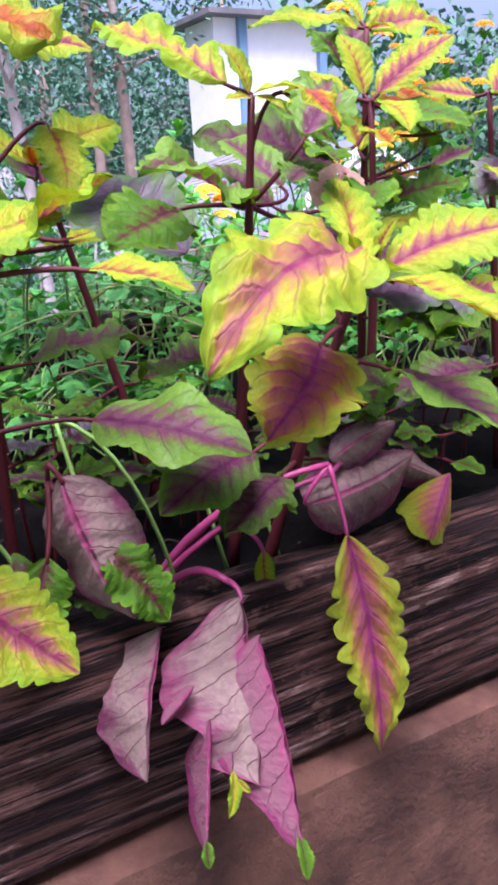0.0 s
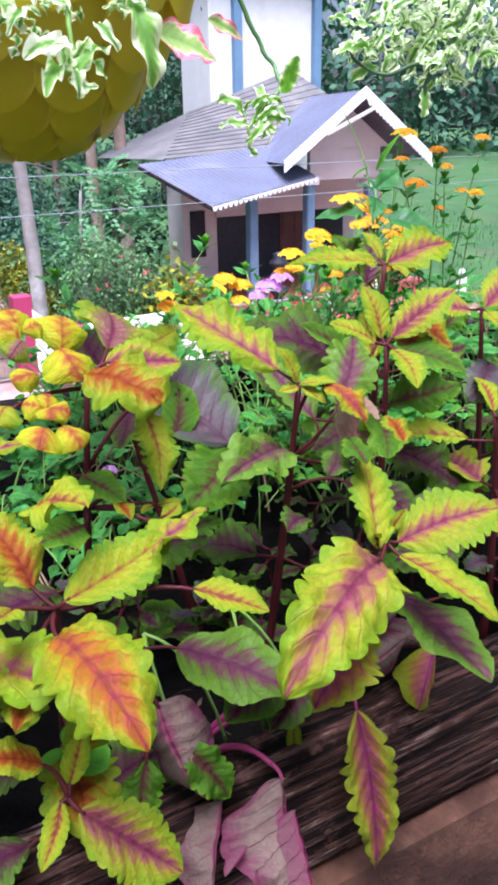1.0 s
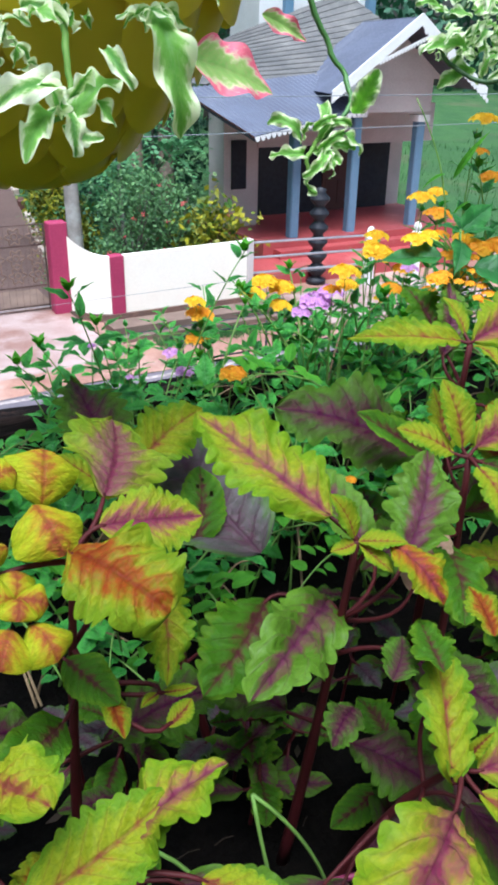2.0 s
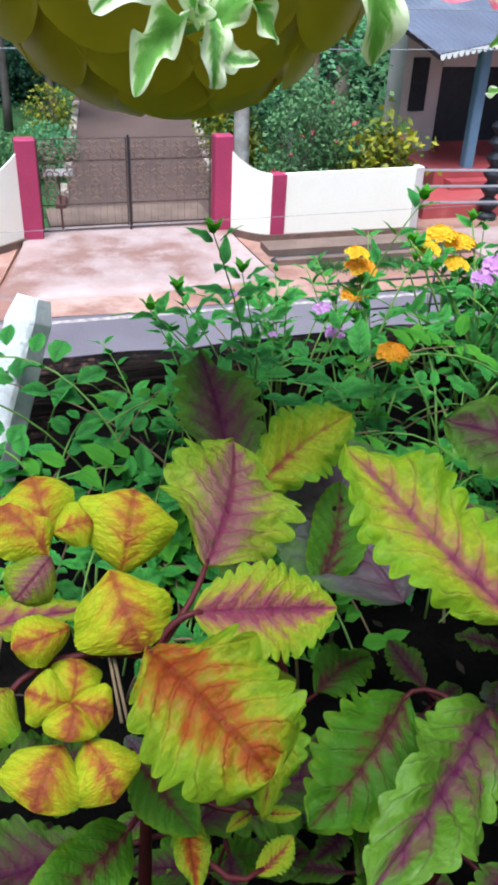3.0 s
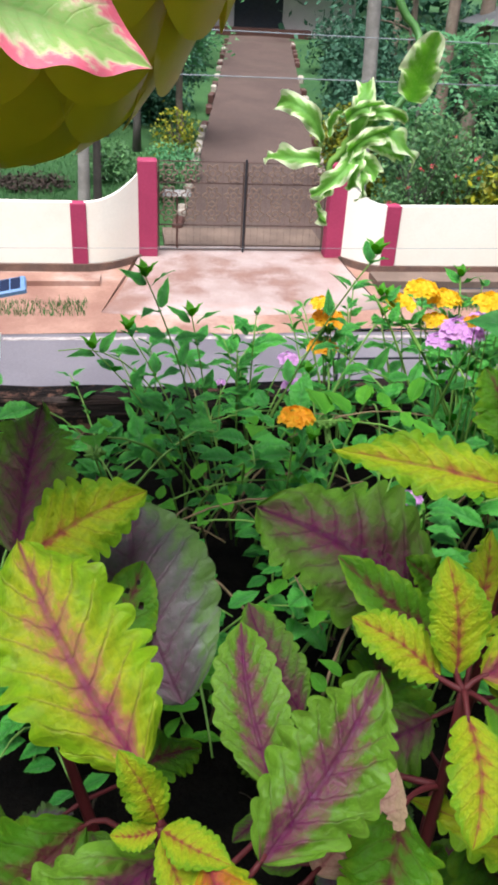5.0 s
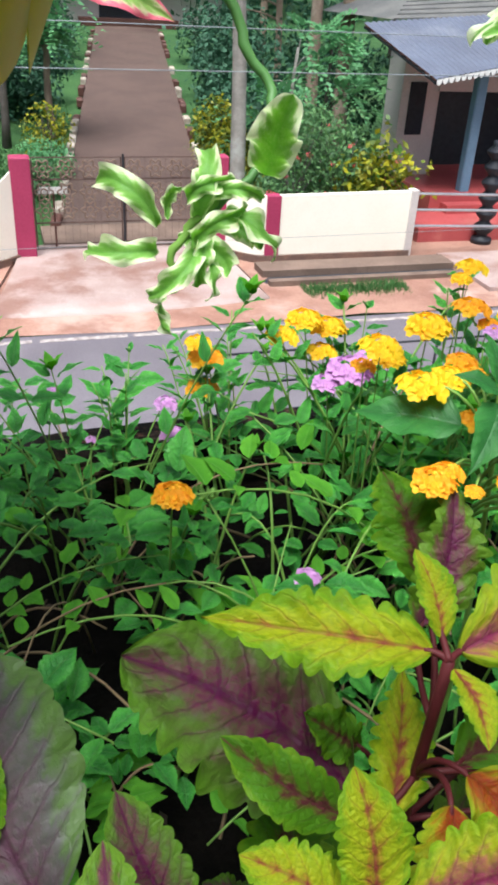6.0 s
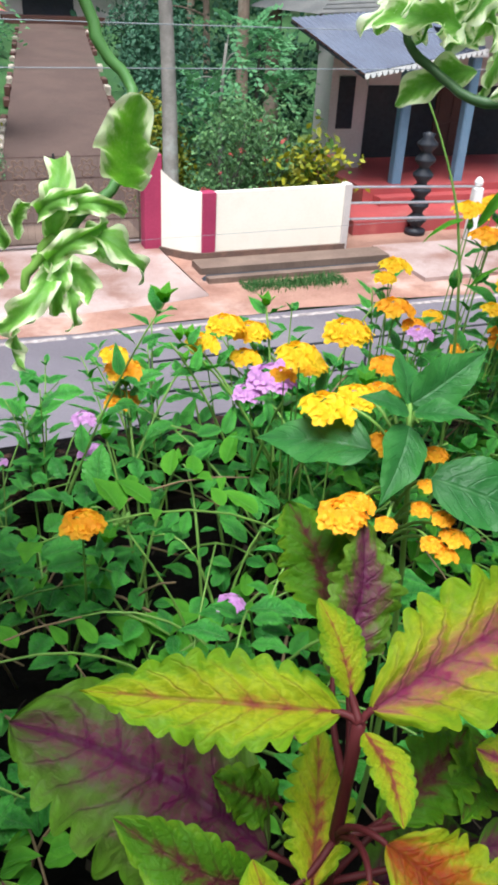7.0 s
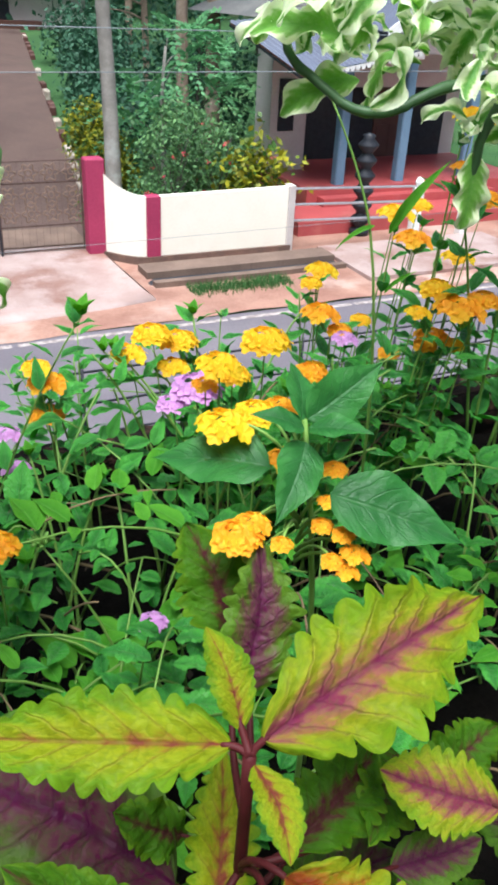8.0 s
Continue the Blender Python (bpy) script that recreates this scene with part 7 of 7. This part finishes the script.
def pot(at, wide, label):
    """A deep hanging bowl dressed in rows of overlapping rounded scales, on three cords from the beam."""
    x, y, z = at
    e = thing("hanging_pot", (x, y, z), label, "hanging pot", "hanging pots")
    prof = lambda h: wide * math.sqrt(max(h, 0.0))
    r = prof(0.14)
    hs = [0.0005, 0.006, 0.018, 0.036, 0.06, 0.09, 0.12, 0.14]
    part("bowl", Geo().tube([(x, y, z + h + 0.004) for h in hs] + [(x, y, z + 0.132), (x, y, z + 0.05)], [0.9 * prof(h) for h in hs] + [0.82 * prof(0.13), 0.7 * prof(0.05)], 36), M_POT, e, "mustard plastic bowl", True)
    part("soil", Geo().tube([(x, y, z + 0.118), (x, y, z + 0.126)], [0.85 * prof(0.11), 0.84 * prof(0.11)], 24), M_SOIL, e)
    nu, nv = 10, 10
    for ring, (n, h0, h1) in enumerate(((6, 0.0008, 0.016), (8, 0.005, 0.034), (10, 0.016, 0.058), (11, 0.034, 0.088), (12, 0.058, 0.118), (12, 0.088, 0.150))):
        pg = Geo()
        half = math.pi / n * 1.28
        for i in range(nu + 1):
            for j in range(nv + 1):
                q, v = 2 * j / nv - 1, i / nu
                h = h0 + (h1 - h0) * (v + (1 - v) * 0.6 * (1 - math.sqrt(1 - 0.97 * q * q)))
                lip = (1 - v) ** 2 * 0.012 - 0.002
                rad = prof(h) * (0.82 + 0.14 * (1 - q * q) ** 0.6) + lip
                a = q * half * (0.8 + 0.2 * math.sin(math.pi * min(1, v * 0.8 + 0.2)))
                pg.v.append((rad * math.sin(a), -rad * math.cos(a), h))
        pg.f = [(i * (nv + 1) + j, i * (nv + 1) + j + 1, (i + 1) * (nv + 1) + j + 1, (i + 1) * (nv + 1) + j) for i in range(nu) for j in range(nv)]
        pm = pg.mesh("petal", M_POT)
        for k in range(n):
            hang("petal", pm, e, pose(x, y, z, 0, 0, 360 * (k + 0.5 * (ring % 2)) / n + 7 * ring))
    for k in range(3):
        a = 2.1 * k + 0.5
        part("cord", Geo().tube([(x + math.cos(a) * r * 0.86, y + math.sin(a) * r * 0.86, z + 0.138), (x, y, 5.62)], 0.0015, 5), M_WIRE, e)
    return e


solid("beam", Geo().tube([(-1.4, 1.23, 5.62), (4.4, 1.23, 5.62)], 0.025, 10), M_STEEL, "steel pipe over the planter that carries the pots", "pipe", "structure", smooth=True)
for x in (-1.4, 4.4):
    solid("pipe_post", Geo().tube([(x, 1.23, 4.345), (x, 1.23, 5.65)], 0.025, 10), M_STEEL, "steel upright of the pipe frame", "post", "structure", smooth=True)
pot((0.8163, 1.2371, 4.774), 0.407, "mustard-yellow hanging pot shaped like overlapping petals")
pot((1.30, 1.26, 4.96), 0.33, "mustard hanging pot above the flowers")


def ped_plant(root, label):
    return thing("variegated_plant", root, label, "plant", "variegated plants")


def ped_cluster(e, c, n, size, spread, drop=0.0):
    for k in range(n):
        a, el = rng.uniform(0, 6.28), rng.uniform(-0.9, 0.5)
        d = Vector((math.cos(a) * math.cos(el), math.sin(a) * math.cos(el), math.sin(el) - drop)).normalized()
        b = Vector(c) + d * spread * rng.uniform(0.1, 0.7)
        L = size * rng.uniform(0.65, 1.15)
        hang("leaf", PEDM[k % 4], e, leaf_pose(b, b + d * L, (rng.uniform(-0.5, 0.5), rng.uniform(-1, 0), rng.uniform(0.1, 1)), rng.uniform(0.9, 1.3)))


def zigzag(e, pts, r, skin=None):
    """A trailing stem with slight kinks at its joints."""
    P = [Vector(p) for p in pts]
    P = [P[0] * 2 - P[1]] + P + [P[-1] * 2 - P[-2]]
    fine = []
    for i in range(1, len(P) - 2):
        for k in range(6):
            t = k / 6
            q = 0.5 * ((2 * P[i]) + (P[i + 1] - P[i - 1]) * t + (2 * P[i - 1] - 5 * P[i] + 4 * P[i + 1] - P[i + 2]) * t * t + (3 * P[i] - P[i - 1] - 3 * P[i + 1] + P[i + 2]) * t ** 3)
            fine.append(q + Vector((0.0006 if (i * 2 + k // 3) % 2 else -0.0006, 0, 0)))
    fine.append(P[-2])
    part("stem", Geo().tube(fine, [r * (1 - 0.35 * i / len(fine)) * (1.12 if i % 6 == 0 else 1.0) for i in range(len(fine))], 8), skin or STEM_DARK, e, "dark green trailing stem", True)


# dangling shoot before the driveway
e = ped_plant((0.85, 1.20, 4.88), "variegated plant trailing a curled cream-edged leaf cluster")
zigzag(e, [(0.85, 1.20, 4.87), (0.90, 1.18, 4.915), (0.945, 1.166, 4.905), (0.968, 1.160, 4.87), (0.977, 1.155, 4.850), (0.984, 1.148, 4.836), (0.980, 1.138, 4.822), (0.968, 1.136, 4.812), (0.960, 1.138, 4.800)], 0.0019, STEM_MID)
hang("leaf", PEDGR, e, leaf_pose((0.9765, 1.1288, 4.8194), (0.9755, 1.1071, 4.8429), (-0.4, -0.65, -0.6), 1.1))
hang("leaf", PEDPK, e, leaf_pose((0.926, 1.147, 4.868), (0.955, 1.147, 4.855), (0.2, -0.9, 0.2), 0.9))
C, RT, UPW = Vector((0.957, 1.137, 4.803)), Vector((0.95, -0.31, 0.0)), Vector((0.15, 0.46, 0.87))
for k, (bx, by, tx, ty) in enumerate(((-9, 0, -29, 12), (-9, -6, -31, -7), (-6, 2, -4, 14), (2, 3, 4, 24), (2, -3, 16, 8), (6, 2, 20, -3), (10, 4, 27, -8), (0, -6, -12, -20), (-1, -12, -5, -29), (4, -8, 7, -22), (0, 8, 12, 16), (-3, -2, 10, -12), (6, -2, 4, -18), (8, 8, 21, 11))):
    b = C + (RT * bx + UPW * by) * 0.001
    t = C + (RT * tx + UPW * ty) * 0.00094 + Vector((0, -0.004 * (k % 3), 0))
    hang("leaf", PEDC[k % 3], e, leaf_pose(b, t, (0.5 * math.sin(k), -0.8, 0.3 + 0.4 * math.cos(k * 2)), 1.15))
zigzag(e, [(0.968, 1.135, 4.815), (0.960, 1.137, 4.806), (0.953, 1.137, 4.797), (0.952, 1.136, 4.786)], 0.0016, STEM_GREEN)
# shoots over the near side of the pot
e = ped_plant((0.79, 1.17, 4.88), "variegated plant with curled leaves spilling over the pot rim")
zigzag(e, [(0.79, 1.17, 4.87), (0.785, 1.13, 4.905), (0.79, 1.08, 4.895), (0.80, 1.05, 4.875)], 0.003)
zigzag(e, [(0.79, 1.17, 4.87), (0.765, 1.10, 4.90), (0.74, 1.06, 4.868), (0.735, 1.04, 4.845)], 0.003)
hang("leaf", PEDBIG, e, leaf_pose((0.829, 1.061, 4.866), (0.834, 1.050, 4.817), (-0.2, -0.9, 0.2), 0.85))
hang("leaf", PEDPK, e, leaf_pose((0.843, 1.058, 4.847), (0.884, 1.061, 4.833), (0.1, -0.75, 0.55), 1.5))
hang("leaf", PEDGR, e, leaf_pose((0.82, 1.055, 4.882), (0.858, 1.062, 4.868), (0.1, -0.8, 0.5), 1.1))
zigzag(e, [(0.790, 1.080, 4.885), (0.794, 1.066, 4.85), (0.789, 1.056, 4.829), (0.782, 1.053, 4.825)], 0.0016, STEM_GREEN)
for k, (b, t, face, w) in enumerate((((0.784, 1.054, 4.827), (0.756, 1.034, 4.829), (0.0, -0.6, 0.8), 1.1), ((0.785, 1.054, 4.827), (0.765, 1.032, 4.812), (-0.5, -0.7, 0.4), 0.85), ((0.790, 1.056, 4.824), (0.813, 1.060, 4.838), (-0.2, -0.8, 0.6), 1.2),
                                     ((0.786, 1.054, 4.823), (0.801, 1.048, 4.819), (0.0, -0.7, 0.7), 1.4), ((0.790, 1.055, 4.827), (0.788, 1.046, 4.812), (-0.2, -0.9, 0.2), 1.2), ((0.780, 1.052, 4.828), (0.772, 1.040, 4.838), (0.0, -0.8, 0.6), 1.3),
                                     ((0.795, 1.060, 4.832), (0.806, 1.050, 4.822), (0.3, -0.9, 0.2), 1.3), ((0.789, 1.056, 4.829), (0.798, 1.050, 4.843), (0.1, -0.9, 0.3), 1.3))):
    hang("leaf", PEDM[k % 4] if k != 1 else PEDBIG, e, leaf_pose(b, t, face, w))
ped_cluster(e, (0.775, 1.085, 4.862), 22, 0.020, 0.04)
ped_cluster(e, (0.80, 1.075, 4.868), 24, 0.020, 0.05)
ped_cluster(e, (0.74, 1.085, 4.868), 16, 0.022, 0.04)
ped_cluster(e, (0.835, 1.07, 4.90), 16, 0.026, 0.035)
# mass of trailing shoots from the pot to the right
e = ped_plant((1.27, 1.24, 5.05), "variegated plant with dark zigzag stems and a mass of cream-edged leaves")
zigzag(e, [(1.27, 1.24, 5.045), (1.20, 1.18, 5.03), (1.16, 1.15, 4.92), (1.155, 1.148, 4.855), (1.115, 1.145, 4.842), (1.092, 1.149, 4.835), (1.08, 1.17, 4.845), (1.073, 1.178, 4.86)], 0.002)
zigzag(e, [(1.27, 1.24, 5.045), (1.22, 1.16, 5.02), (1.17, 1.13, 4.90), (1.13, 1.135, 4.84), (1.123, 1.138, 4.81)], 0.0021)
zigzag(e, [(1.27, 1.24, 5.045), (1.18, 1.20, 5.03), (1.12, 1.19, 4.93), (1.10, 1.185, 4.88), (1.085, 1.185, 4.872)], 0.003)
zigzag(e, [(1.27, 1.24, 5.045), (1.26, 1.14, 5.0), (1.24, 1.12, 4.90), (1.22, 1.12, 4.82)], 0.003)
hang("leaf", PEDBIG, e, leaf_pose((1.092, 1.165, 4.852), (1.066, 1.178, 4.853), (0, -0.7, 0.7), 1.1))
hang("leaf", PEDBIG, e, leaf_pose((1.098, 1.165, 4.842), (1.078, 1.178, 4.830), (0, -0.7, 0.7), 1.1))
hang("leaf", PEDGR, e, leaf_pose((1.125, 1.138, 4.825), (1.122, 1.135, 4.802), (-0.2, -0.9, 0.2), 1.3))
for c, n, s, sp in (((1.09, 1.17, 4.868), 34, 0.019, 0.042), ((1.12, 1.15, 4.863), 36, 0.019, 0.045), ((1.15, 1.15, 4.89), 38, 0.021, 0.055), ((1.115, 1.18, 4.90), 36, 0.021, 0.05), ((1.17, 1.14, 4.865), 34, 0.021, 0.05), ((1.20, 1.15, 4.93), 30, 0.026, 0.06), ((1.125, 1.14, 4.83), 14, 0.014, 0.03), ((1.22, 1.13, 4.86), 24, 0.024, 0.05), ((1.17, 1.16, 4.96), 30, 0.026, 0.06), ((1.075, 1.175, 4.855), 16, 0.016, 0.02), ((1.135, 1.14, 4.845), 20, 0.022, 0.04)):
    ped_cluster(e, Vector(c) + Vector((0.014, 0.0, 0.004)), n, s, sp)
